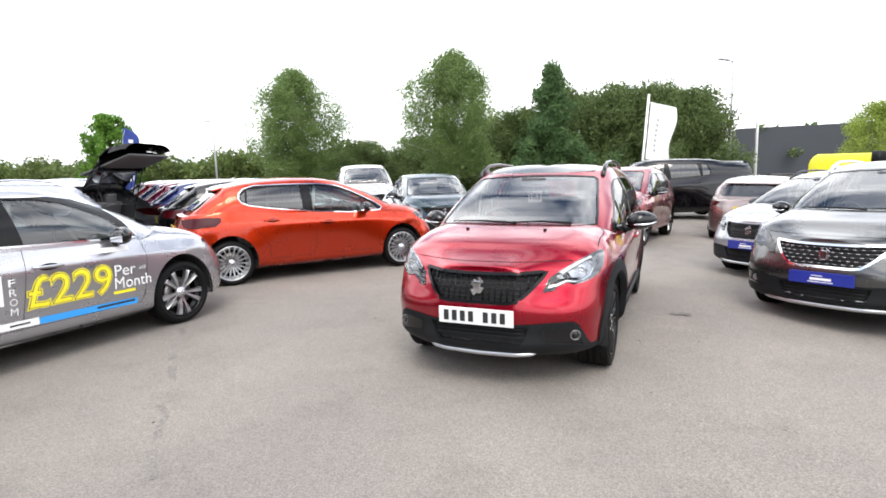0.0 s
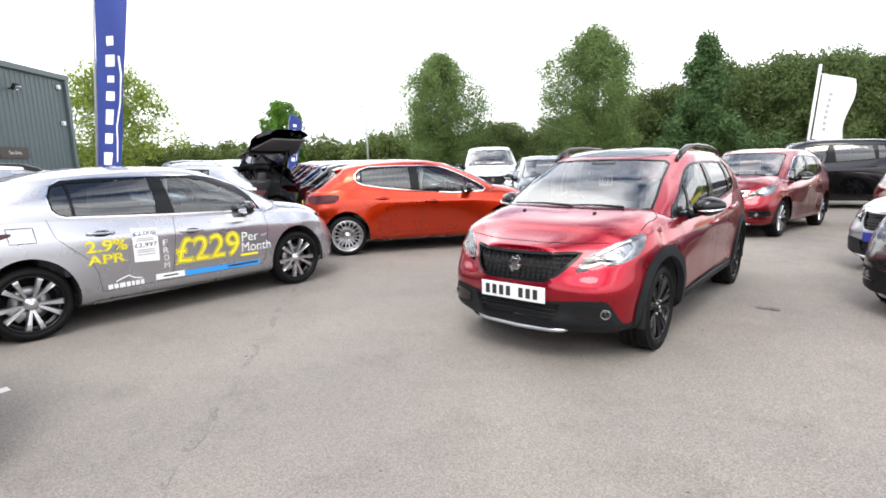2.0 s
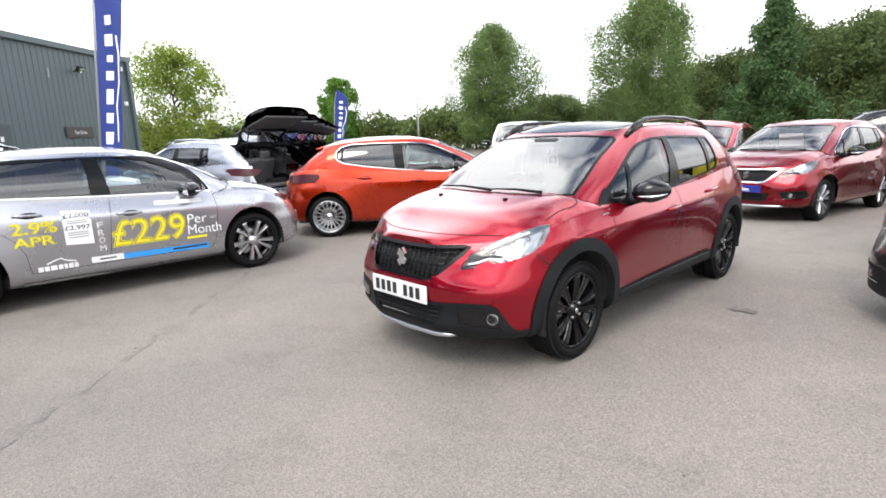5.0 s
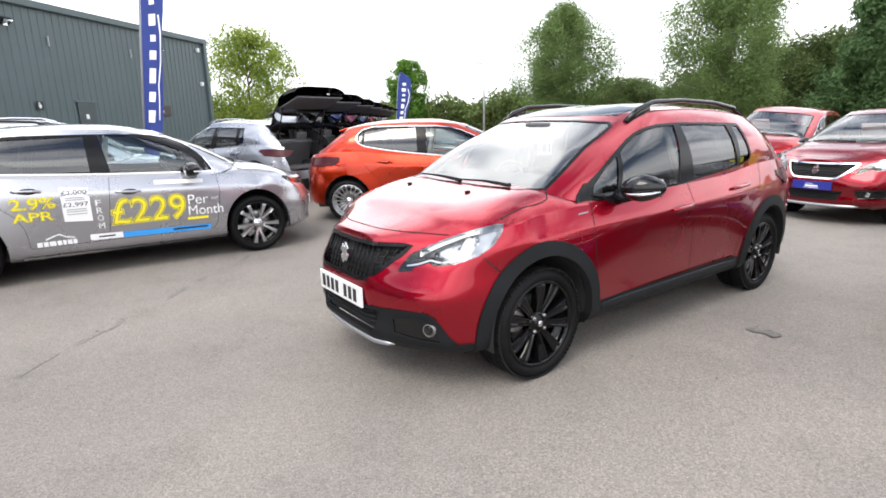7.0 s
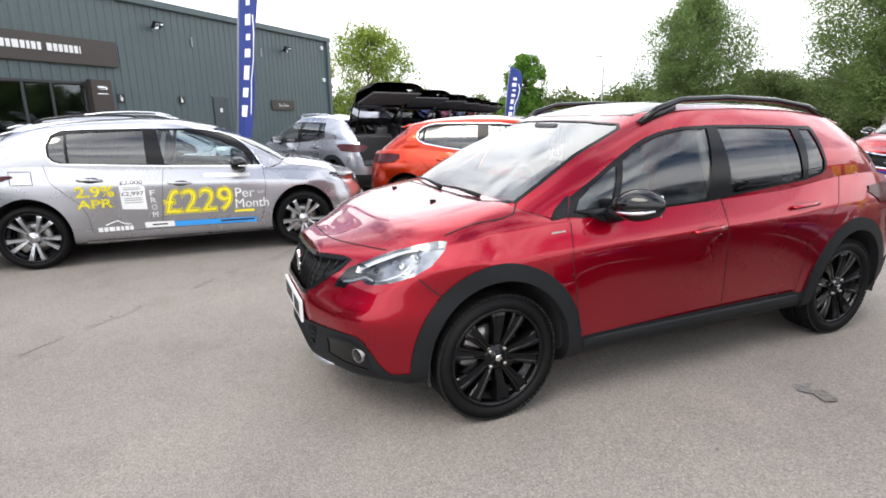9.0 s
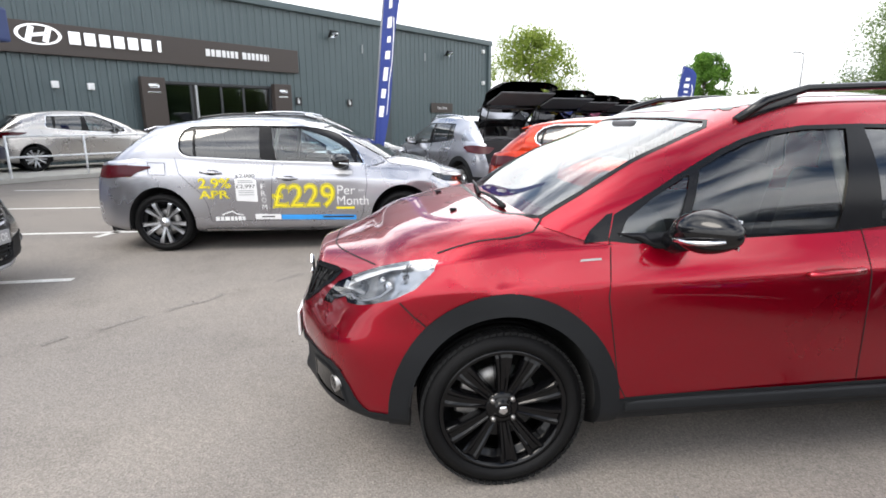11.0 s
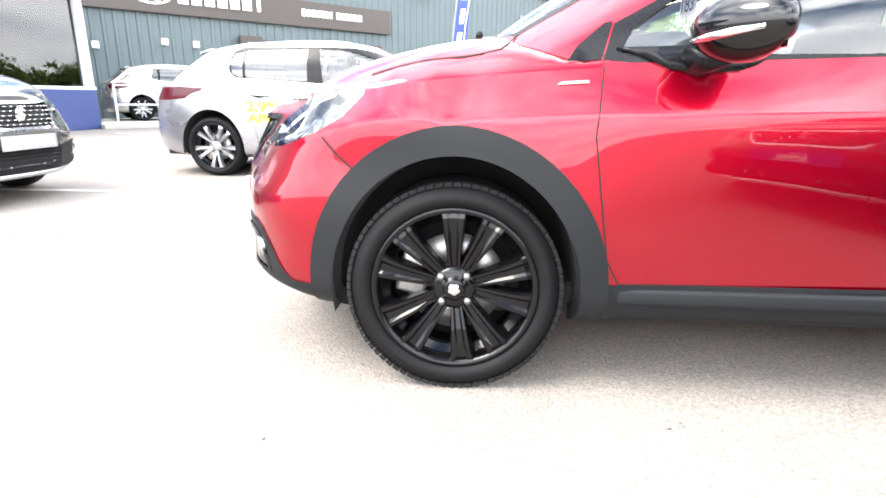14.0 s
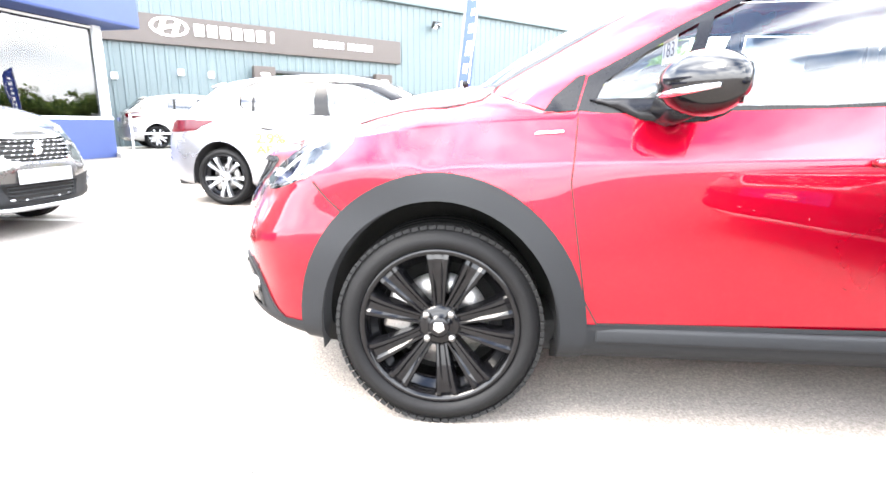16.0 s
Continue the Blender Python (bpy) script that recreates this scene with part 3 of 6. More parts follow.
def decal(tree, axis, poly, sign=1, lift=0.003, step=0.05):
    """A thin sheet of a polygon's shape laid on the skin."""
    from mathutils.geometry import delaunay_2d_cdt
    pts = []
    for p, q in zip(poly, poly[1:] + poly[:1]):
        k = max(1, int(math.dist(p, q) / step))
        pts += [(p[0] + (q[0] - p[0]) * i / k, p[1] + (q[1] - p[1]) * i / k) for i in range(k)]
    m = len(pts)
    lo = [min(p[i] for p in poly) for i in (0, 1)]
    hi = [max(p[i] for p in poly) for i in (0, 1)]
    for i in range(1, int((hi[0] - lo[0]) / step) + 1):
        for j in range(1, int((hi[1] - lo[1]) / step) + 1):
            a, b = lo[0] + i * step, lo[1] + j * step
            if inside(poly, a, b) and min(math.dist((a, b), p) for p in pts[:m]) > step * 0.4:
                pts.append((a, b))
    v, _, faces, *_ = delaunay_2d_cdt([Vector(p) for p in pts], [(i, (i + 1) % m) for i in range(m)], [], 1, 1e-6)
    bm = bmesh.new()
    made = []
    for p in v:
        h = cast(tree, axis, p[0], p[1], sign)
        made.append(bm.verts.new(h[0] + h[1] * lift) if h else None)
    for f in faces:
        if all(made[i] for i in f):
            bm.faces.new([made[i] for i in f])
    bmesh.ops.recalc_face_normals(bm, faces=bm.faces)
    return bm


# ---- wheels ----
def wheel_parts(r, style):
    """The meshes of one wheel, its outer face towards +x, its centre at the origin."""
    out = []
    rim = r * 0.765
    bm = bmesh.new()
    w = 0.105
    lathe(bm, [(-w, rim), (-w - 0.004, rim + 0.035), (-w + 0.004, r - 0.03), (-w + 0.025, r - 0.008), (-0.062, r), (-0.056, r - 0.008), (-0.046, r - 0.008), (-0.04, r), (-0.006, r + 0.001), (-0.003, r - 0.008), (0.007, r - 0.008), (0.01, r + 0.001), (0.04, r), (0.046, r - 0.008), (0.056, r - 0.008), (0.062, r),
               (w - 0.025, r - 0.006), (w - 0.006, r - 0.016), (w + 0.006, r - 0.034), (w + 0.011, rim + 0.03), (w + 0.006, rim + 0.012), (w - 0.006, rim + 0.004), (w - 0.01, rim)], 72)
    out.append(("tyre", bm, RUBBER, "black rubber tyre with a grooved tread"))
    if style["near"]:
        bm = bmesh.new()
        for k in range(76):
            a = 2 * math.pi * k / 76
            for x, tilt in ((w - 0.03, 0.25), (-w + 0.03, -0.25)):
                m = Matrix.Rotation(a, 4, "X") @ pose(x, 0, r - 0.0075, 0, 0, math.degrees(tilt)) @ Matrix.Diagonal((0.058, 0.0215, 0.011, 1))
                bmesh.ops.create_cube(bm, size=1, matrix=m)
        out.append(("tread", bm, TREAD, "dusty moulded tread blocks"))
    bm = bmesh.new()
    lathe(bm, [(w - 0.012, rim + 0.006), (w - 0.002, rim + 0.002), (w - 0.002, rim - 0.012), (w - 0.02, rim - 0.018), (-0.08, rim - 0.03), (-0.09, rim)], 64)
    lathe(bm, [(w - 0.03, rim - 0.02), (w - 0.05, rim - 0.024), (w - 0.055, rim - 0.045), (w - 0.075, rim - 0.05)], 64)
    out.append(("rim", bm, style["rim"], style["word"]))
    bm = bmesh.new()
    n, twin = style["spokes"], style["twin"]
    for k in range(n):
        for off, wide in ((-twin, style["wide"]), (twin, style["wide"])) if twin else ((0.0, style["wide"]),):
            a = 2 * math.pi * k / n + off
            tip = a + (off * style["splay"] if twin else 0)
            pin = Vector((w - 0.035, math.sin(a) * 0.045, math.cos(a) * 0.045))
            pout = Vector((w - 0.012, math.sin(tip) * (rim - 0.01), math.cos(tip) * (rim - 0.01)))
            d = (pout - pin).normalized()
            side = d.cross(Vector((1, 0, 0))).normalized()
            cs = []
            for f, ww, dip in ((0, 0.62, 0.0), (0.2, 0.7, 0.004), (0.45, 0.86, 0.009), (0.7, 1.05, 0.011), (0.9, 1.25, 0.008), (1.0, 1.36, 0.0)):
                c = pin.lerp(pout, f) + Vector((dip, 0, 0))
                h = wide * ww
                # a bevelled bar with a shallow hollow along its face
                cs.append([bm.verts.new(c + side * h * u + Vector((dx, 0, 0))) for u, dx in ((1.15, -0.038), (1.0, -0.004), (0.86, 0.003), (0.55, 0.003), (0.3, -0.0035), (-0.3, -0.0035), (-0.55, 0.003), (-0.86, 0.003), (-1.0, -0.004), (-1.15, -0.038))])
            for c0, c1 in zip(cs, cs[1:]):
                for i in range(9):
                    bm.faces.new((c0[i], c1[i], c1[i + 1], c0[i + 1]))
            bm.faces.new(cs[-1])
    bmesh.ops.recalc_face_normals(bm, faces=bm.faces)
    out.append(("spokes", bm, style["spoke"], "flat"))
    bm = bmesh.new()
    hub = 0.82 if style["near"] else 0.66
    lathe(bm, [(w - 0.06, 0.085 * hub), (w - 0.03, 0.08 * hub), (w - 0.022, 0.06 * hub), (w - 0.022, 0.034), (w - 0.012, 0.032), (w - 0.009, 0.026), (w - 0.008, 0.001)], 32)
    out.append(("hub_cap", bm, style["spoke"], ""))
    bm = bmesh.new()
    lathe(bm, [(w - 0.0075, 0.019), (w - 0.0055, 0.017), (w - 0.0055, 0.001)], 5)
    out.append(("emblem", bm, CHROME, "small chrome emblem"))
    if style["near"]:
        for k in range(4):
            a = 2 * math.pi * k / 4 + 0.5
            bm = bmesh.new()
            m = pose(w - 0.02, 0.054 * math.sin(a), 0.054 * math.cos(a), 0, 90, 0)
            bmesh.ops.create_cone(bm, cap_ends=True, segments=12, radius1=0.011, radius2=0.009, depth=0.02, matrix=m)
            out.append(("wheel_bolt", bm, STEEL, ""))
    bm = bmesh.new()
    lathe(bm, [(0.0, 0.05), (0.018, 0.055), (0.018, rim * 0.62), (0.004, rim * 0.62), (0.0, 0.05)], 40)
    out.append(("brake_disc", bm, STEEL, "grey steel brake disc"))
    bm = boxed((0.06, 0.09, 0.13), (0.02, -rim * 0.52, 0.0), 0.012)
    out.append(("brake_caliper", bm, STEEL, ""))
    bm = bmesh.new()
    lathe(bm, [(-0.075, 0.01), (-0.075, rim - 0.02)], 32)
    out.append(("dust_shield", bm, WELL, ""))
    return out


BLACK_WHEEL = dict(rim=WHEELBLACK, spoke=WHEELBLACK, spokes=5, twin=0.262, wide=0.0285, splay=0.0, near=True, phase=-14, word="gloss black alloy rim")
TWIN_WHEEL = dict(rim=TRIM, spoke=ALLOY, spokes=5, twin=0.1, wide=0.0175, splay=1.35, near=False, word="black and silver alloy rim")
MULTI_WHEEL = dict(rim=ALLOY, spoke=ALLOY, spokes=9, twin=0.13, wide=0.008, splay=0.4, near=False, word="silver multi-spoke alloy rim")
PLAIN_WHEEL = dict(rim=ALLOY, spoke=ALLOY, spokes=5, twin=0.0, wide=0.026, splay=0.0, near=False, word="silver alloy rim")
STEEL_WHEEL = dict(rim=STEEL, spoke=STEEL, spokes=8, twin=0.0, wide=0.03, splay=0.0, near=False, word="plain steel rim")
WHEEL_CACHE = {}


def add_wheels(car, s, style):
    key = (s.wheel, style["word"], style["near"])
    if key not in WHEEL_CACHE:
        WHEEL_CACHE[key] = [(n, finish(n, bm, mt, n not in ("spokes", "tread")), "" if lab == "flat" else lab) for n, bm, mt, lab in wheel_parts(s.wheel, style)]
    for x, y in ((1, s.ys[1]), (-1, s.ys[1]), (1, s.ys[4]), (-1, s.ys[4])):
        m = pose(x * (s.hub - 0.095), y, s.wheel, (0 if x > 0 else 37), 0, 0 if x > 0 else 180) @ pose(0, 0, 0, style.get("phase", 0))
        top = None
        for n, me, lab in WHEEL_CACHE[key]:
            ob = new("wheel" if top is None else n, me)
            if top is None:
                ob.parent, ob.matrix_local = car, m
                tagged(ob, "round car wheel with a black rubber tyre")
                top = ob
            else:
                ob.parent = top
                tagged(ob, lab, kind="stuff" if n == "tread" else "")


# ---- one car ----
def build_car(name, label, s, colour, wheels, near=False, cladding=True, sides=True, dark_rear=True, plate=None, roof=None, rails=None, chrome_line=False, open_gate=False, grille="mesh", mirror=GLOSSBLACK, group="", lower=PLASTIC, category="car", doors=True, grille_rim=None, lamp=LAMPBOWL):
    car = thing(name, label, category, group=group)
    DLO, PANE_Q, PANE_F, PANE_R, PANE_B, HEADLAMP, GRILLE = (s.cuts[k] for k in ("DLO", "PANE_Q", "PANE_F", "PANE_R", "PANE_B", "HEADLAMP", "GRILLE"))
    tub, cab = shells(s, near)
    hf, hr = s.ys[1], s.ys[4]
    bmesh.ops.triangulate(tub, faces=tub.faces)
    bmesh.ops.triangulate(cab, faces=cab.faces)
    for b in (tub, cab):
        seen, twins = set(), []
        for f in b.faces:
            k = frozenset(f.verts)
            if k in seen or f.calc_area() < 1e-9:
                twins.append(f)
            seen.add(k)
        bmesh.ops.delete(b, geom=twins, context="FACES")
    tree = surface_of(tub, cab)
    F = s.front

    # scoring of all the outlines
    rin, rout = s.wheel + 0.036, s.wheel + 0.124
    for hy in (hf, hr):
        score(tub, ring(hy, s.wheel, rin, rz=rin + 0.038), "x")
        if cladding:
            score(tub, ring(hy, s.wheel, rout - 0.012, rz=rout + 0.028), "x")
    sill = s.z(0.362)
    score(tub, [(hf, sill), (hr, sill)], "x")
    score(tub, F(BUMPER), "y", lambda c: c.y < hf - 0.2)
    score(tub, F(REARBUMPER), "y", lambda c: c.y > hr + 0.2)
    turn45 = Matrix.Rotation(radians(45), 4, "Z")
    head = [(p.x, p.z) for p in (turn45.inverted() @ Vector((a * s.sx, s.y(b), s.z(c))) for a, b, c in HEADLAMP)]

    def in_head(c, sg):
        p = turn45.inverted() @ Vector((c.x * sg, c.y, c.z))
        return c.x * sg > 0.3 and c.y < hf + 0.1 and inside(head, p.x, p.z)

    for sg in (1, -1):
        flip = turn45.inverted() @ Matrix.Diagonal((sg, 1, 1, 1))
        tub.transform(flip)
        score(tub, head, "y", lambda c: (turn45 @ c).x > 0.3 and (turn45 @ c).y < hf + 0.1)
        tub.transform(flip.inverted())
        score(tub, [(a * sg, b) for a, b in F(TAILLAMP)], "y", lambda c: c.y > hr + 0.1)
    score(tub, F(GRILLE), "y", lambda c: c.y < hf - 0.4)
    score(tub, F(LOWGRILLE), "y", lambda c: c.y < hf - 0.4)
    if doors:
        score(tub, s.side(DOOR_F), "x", lambda c: abs(c.x) > 0.5 * s.sx)
        score(tub, s.side(DOOR_R), "x", lambda c: abs(c.x) > 0.5 * s.sx)
    is_side = lambda c: abs(c.x) > 0.56 * s.sx
    score(cab, s.side(DLO), "x", is_side)
    for p in (PANE_Q, PANE_F, PANE_R, PANE_B):
        score(cab, s.side(p), "x", is_side)
    front_of = s.y(0.05)
    score(cab, F(SCREEN), "y", lambda c: c.y < front_of)
    score(cab, F(REARSCREEN), "y", lambda c: c.y > s.y(1.2))
    if open_gate:
        score(cab, F(TAILGATE), "y", lambda c: c.y > s.y(1.2))
        score(tub, F(TAILGATE), "y", lambda c: c.y > s.y(1.5))
    keep_normals(tub)
    keep_normals(cab)

    # arches
    def near_hub(c, r, rz):
        return any(((c.y - hy) / r) ** 2 + ((c.z - s.wheel) / rz) ** 2 < 1 for hy in (hf, hr)) and abs(c.x) > 0.45
    take(tub, lambda c: near_hub(c, rin, rin + 0.038)).free()
    if cladding:
        arch = take(tub, lambda c: near_hub(c, rout - 0.012, rout + 0.028) and c.z > 0.2)
        for sg in (1, -1):
            for hy in (hf, hr):
                a = take(arch, lambda c: c.x * sg > 0 and abs(c.y - hy) < 0.8)
                part("arch_moulding", thicken(push(a, 0.014), 0.05), lower, car, "black plastic wheel-arch moulding")
        arch.free()
    for sg in (1, -1):
        for hy in (hf, hr):
            bm = bmesh.new()
            prev = None
            for k in range(25):
                a = math.pi * (k / 24 * 1.12 - 0.06)
                y, z = hy + math.cos(a) * (rin + 0.004), s.wheel + math.sin(a) * (rin + 0.042)
                deep = bm.verts.new((sg * 0.42 * s.sx, hy, s.wheel)) if prev is None else deep
                cur = [bm.verts.new((sg * x, y, z)) for x in (0.79 * s.sx, 0.42 * s.sx)]
                if prev:
                    bm.faces.new((prev[0], prev[1], cur[1], cur[0]))
                    bm.faces.new((prev[1], deep, cur[1]))
                prev = cur
            part("wheel_housing", bm, WELL, car)
    skirt = take(tub, lambda c: c.z < sill and hf < c.y < hr)
    push(skirt, 0.006 if cladding else 0.0)
    if cladding:
        for sg in (1, -1):
            a = take(skirt, lambda c: c.x * sg > 0)
            part("sill", thicken(a, 0.04), lower, car, "black plastic sill")
        skirt.free()
    else:
        for sg in (1, -1):
            a = take(skirt, lambda c: c.x * sg > 0)
            part("sill", a, PAINT, car, colour=colour)
        skirt.free()
    bump = take(tub, lambda c: c.y < hf - 0.2 and inside(F(BUMPER), c.x, c.z))
    lowgr = take(bump, lambda c: inside(F(LOWGRILLE), c.x, c.z))
    part("lower_grille", push(lowgr, -0.03), WELL, car)
    part("front_bumper", thicken(push(bump, 0.008 if cladding else 0.0), 0.03), lower if cladding else PAINT, car, "black plastic bumper" if cladding else "", colour=colour)
    rb = take(tub, lambda c: c.y > hr + 0.2 and c.z < s.z(0.45))
    part("rear_bumper", push(rb, 0.006 if cladding else 0), lower if cladding else PAINT, car, colour=colour)
    # lamps
    for sg in (1, -1):
        hl = take(tub, lambda c: in_head(c, sg))
        inner = hl.copy()
        dark = take(inner, lambda c: abs(c.x) < 0.5 * s.sx or c.z < s.z(0.712) or (c.z < s.z(0.748) and abs(c.x) < 0.62 * s.sx))
        lens = part("headlamp", push(hl, 0.002), LENS, car, "clear headlamp with a bright reflector")
        lens.visible_shadow = False
        part("lamp_bowl", thicken(push(inner, -0.05), -0.049), lamp, lens)
        part("lamp_mask", thicken(push(dark, -0.018), -0.017), TRIM, lens)
        for t, hz, mt, r in ((0.635, 0.785, CHROME, 0.042), (0.68, 0.835, CHROME, 0.024), (0.545, 0.755, GLOSSBLACK, 0.036)):
            h = cast(tree, "y", t * s.sx * sg, s.z(hz), -1)
            if h:
                bm = bmesh.new()
                lathe(bm, [(-0.045, 0.012), (-0.036, r * 0.55), (-0.012, r * 0.95), (-0.009, r)], 20, "Z")
                lathe(bm, [(-0.04, 0.001), (-0.012, r * 0.2), (-0.02, r * 0.45), (-0.04, r * 0.5)], 16, "Z")
                q = Vector((0.35 * sg, -1, 0.1)).to_track_quat("Z", "Y").to_matrix().to_4x4()
                bm.transform(Matrix.Translation(h[0] + Vector((-0.012 * sg, 0.03, -0.012))) @ q)
                part("reflector", bm, mt, lens)
        if near:
            bm = ribbon(bmesh.new(), tree, "y", [(a * sg, b) for a, b in F([(0.45, 0.70), (0.50, 0.712), (0.55, 0.738), (0.60, 0.73), (0.65, 0.742), (0.685, 0.765), (0.70, 0.80)])], -1, 0.009, -0.012)
            part("light_bar", bm, ALLOY, lens, "pale daytime light bar")
            bm = ribbon(bmesh.new(), tree, "y", [(a * sg, b) for a, b in F([(0.47, 0.75), (0.53, 0.795), (0.59, 0.835), (0.64, 0.865), (0.68, 0.88)])], -1, 0.022, -0.02)
            part("lamp_brow", bm, WHITE, lens, "white lamp brow")
        tl = take(tub, lambda c: c.y > hr + 0.1 and inside(F(TAILLAMP), c.x * sg, c.z))
        part("tail_lamp", push(tl, 0.006), TAILRED, car, "red tail lamp")
    # grille
    gr = take(tub, lambda c: c.y < hf - 0.4 and inside(F(GRILLE), c.x, c.z))
    part("grille", push(gr, -0.035), WELL, car, "gloss black radiator grille")
    bm = bmesh.new()
    gp = F(GRILLE)
    ribbon(bm, tree, "y", gp + gp[:1], -1, 0.022, 0.003)
    part("grille_surround", bm, grille_rim or TRIM, car)
    zs = [s.z(0.60 + 0.031 * k) for k in range(7)]
    for k, z in enumerate(zs):
        xs = [x * 0.02 for x in range(-24, 25) if inside(gp, x * 0.02, z)]
        if len(xs) < 2:
            continue
        bm = bmesh.new()
        hits = [cast(tree, "y", x, z, -1) for x in xs]
        tube(bm, [h[0] + Vector((0, 0.02 if near else 0.014, 0)) for h in hits if h], 0.003 if near else 0.0055, 6)
        part("grille_bar", bm, CHROME if grille == "bright" and k % 2 else GLOSSBLACK, car)
        if grille == "studs":
            for i in range(-7, 8):
                x = (i + 0.5 * (k % 2)) * 0.062
                q = cast(tree, "y", x, z, -1)
                if q and inside(gp, x - 0.03, z) and inside(gp, x + 0.03, z):
                    part("stud", boxed((0.026, 0.012, 0.0065), tuple(q[0] + Vector((0, 0.004, 0))), 0.002), CHROME, car)
    if near:
        for k in range(-10, 11):
            x = k * 0.041
            zz = [0.58 + 0.01 * i for i in range(23) if inside(gp, x, s.z(0.58 + 0.01 * i))]
            if len(zz) < 3 or k == 0:
                continue
            h0, h1 = cast(tree, "y", x, s.z(zz[0]), -1), cast(tree, "y", x, s.z(zz[-1]), -1)
            bm = bmesh.new()
            tube(bm, [h0[0] + Vector((0, 0.012, 0)), (h0[0] + h1[0]) / 2 + Vector((0, 0.004, 0)), h1[0] + Vector((0, 0.012, 0))], 0.005, 6)
            part("grille_fin", bm, TRIM, car)
    h = cast(tree, "y", 0, s.z(0.70), -1)
    bm = boxed((0.055, 0.012, 0.085), (0, 0, 0), 0.005, (0, 0, 0))
    for dx, dz, a in ((-0.025, 0.03, 35), (0.028, -0.02, 35), (-0.03, -0.035, -30), (0.025, 0.045, -40)):
        box(bm, (0.018, 0.01, 0.045), (dx, 0, dz), 0.003, (0, a, 0))
    bm.transform(Matrix.Translation(h[0] + Vector((0, -0.004, 0))))
    part("badge", bm, CHROME, car, "plain chrome badge on the grille", smooth=False)
    for k in range(3):
        z = s.z(0.375 + 0.028 * k)
        bm = bmesh.new()
        hits = [cast(tree, "y", x * 0.06 * s.sx, z, -1) for x in range(-5, 6)]
        tube(bm, [q[0] + Vector((0, 0.005, 0)) for q in hits if q], 0.006, 6)
        part("grille_slat", bm, PLASTIC, car)
    # doors
    if doors:
        for poly, nm in ((DOOR_F, "front_door"), (DOOR_R, "rear_door")):
            p = s.side(poly)
            for sg in (1, -1):
                d = take(tub, lambda c: c.x * sg > 0.5 and inside(p, c.y, c.z))
                if not d.faces:
                    d.free()
                    continue
                dr = part(nm, d, PAINT, car, colour=colour)
                gap = ribbon(bmesh.new(), tree, "x", p[:7] if nm == "rear_door" else p[:4], sg, 0.004, 0.0015)
                if nm == "front_door":
                    ribbon(gap, tree, "x", p[4:] + p[:1], sg, 0.004, 0.0015)
                part("shut_line", gap, FOLDBLACK, dr)
                hy0 = s.y(-0.155) if nm == "front_door" else s.y(0.62)
                hz = s.z(0.832 if nm == "front_door" else 0.90)
                a, b = cast(tree, "x", hy0, hz, sg), cast(tree, "x", hy0 + 0.21, hz + 0.01, sg)
                if a and b:
                    up = Vector((sg * (0.02 if near else 0.026), 0, 0))
                    bm = tube(bmesh.new(), [a[0] - up * 0.2, a[0] + up * 0.75, a[0].lerp(b[0], 0.3) + up, a[0].lerp(b[0], 0.75) + up, b[0] + up * 0.7, b[0] - up * 0.2], [0.008, 0.012, 0.013, 0.013, 0.014, 0.01], 8)
                    part("door_handle", bm, PAINT, dr, colour=colour)
                    # no hollow is cut: a darker flat patch paints the cup's shade
                    sc = ring((hy0 * 2 + 0.19) / 2, hz, 0.075, 18, 0.028)
                    part("handle_cup", decal(tree, "x", sc, sg, 0.0012, 0.03), GLOSSBLACK if not near else PAINT, dr, colour=tuple(c * 0.75 for c in colour))
    # bonnet lines
    bl = [(0.70, -1.51), (0.695, -1.36), (0.702, -1.21), (0.692, -1.155), (0.64, -1.11)]
    for sg in (1, -1):
        bm = ribbon(bmesh.new(), tree, "z", [(a * s.sx * sg, s.y(b)) for a, b in bl], 1, 0.007, 0.0015)
        part("bonnet_line", bm, FOLDBLACK, car)
    bm = ribbon(bmesh.new(), tree, "y", F([(-0.57, 0.849), (-0.38, 0.849), (-0.2, 0.85), (0.2, 0.85), (0.38, 0.849), (0.57, 0.849)]), -1, 0.006, 0.0015)
    part("bonnet_line", bm, FOLDBLACK, car)
    body = part("body", tub, PAINT, car, colour=colour)

    # windows
    scr = take(cab, lambda c: c.y < front_of and inside(F(SCREEN), c.x, c.z))
    ws = part("windscreen", push(scr, -0.004), SCREENGLASS, car, "clear raked windscreen")
    ws.visible_shadow = False
    bm = bmesh.new()
    sp = F(SCREEN)
    ribbon(bm, tree, "y", sp + sp[:1], -1, 0.02, 0.001)
    part("windscreen_seal", bm, TRIM, ws)
    dlo = s.side(DLO)
    for sg in (1, -1):
        if not sides:
            panes = (PANE_Q, PANE_F)
        else:
            panes = (PANE_Q, PANE_F, PANE_R, PANE_B)
        opening = take(cab, lambda c: c.x * sg > 0.45 and inside(dlo, c.y, c.z) and (sides or c.y < s.y(0.1)))
        for k, p in enumerate(panes):
            sp = s.side(p)
            g = take(opening, lambda c: inside(sp, c.y, c.z))
            w = part("side_window", push(g, -0.006), GLASS if k < 2 or not dark_rear else TINTED, car, "" if k < 2 else "dark tinted rear side glass")
            w.visible_shadow = False
        part("window_frame", push(opening, 0.001), TRIM, car, "black window surround")
        if chrome_line:
            bm = ribbon(bmesh.new(), tree, "x", dlo + dlo[:1], sg, 0.014, 0.006)
            part("chrome_strip", bm, CHROME, car, "thin chrome strip round the side windows")
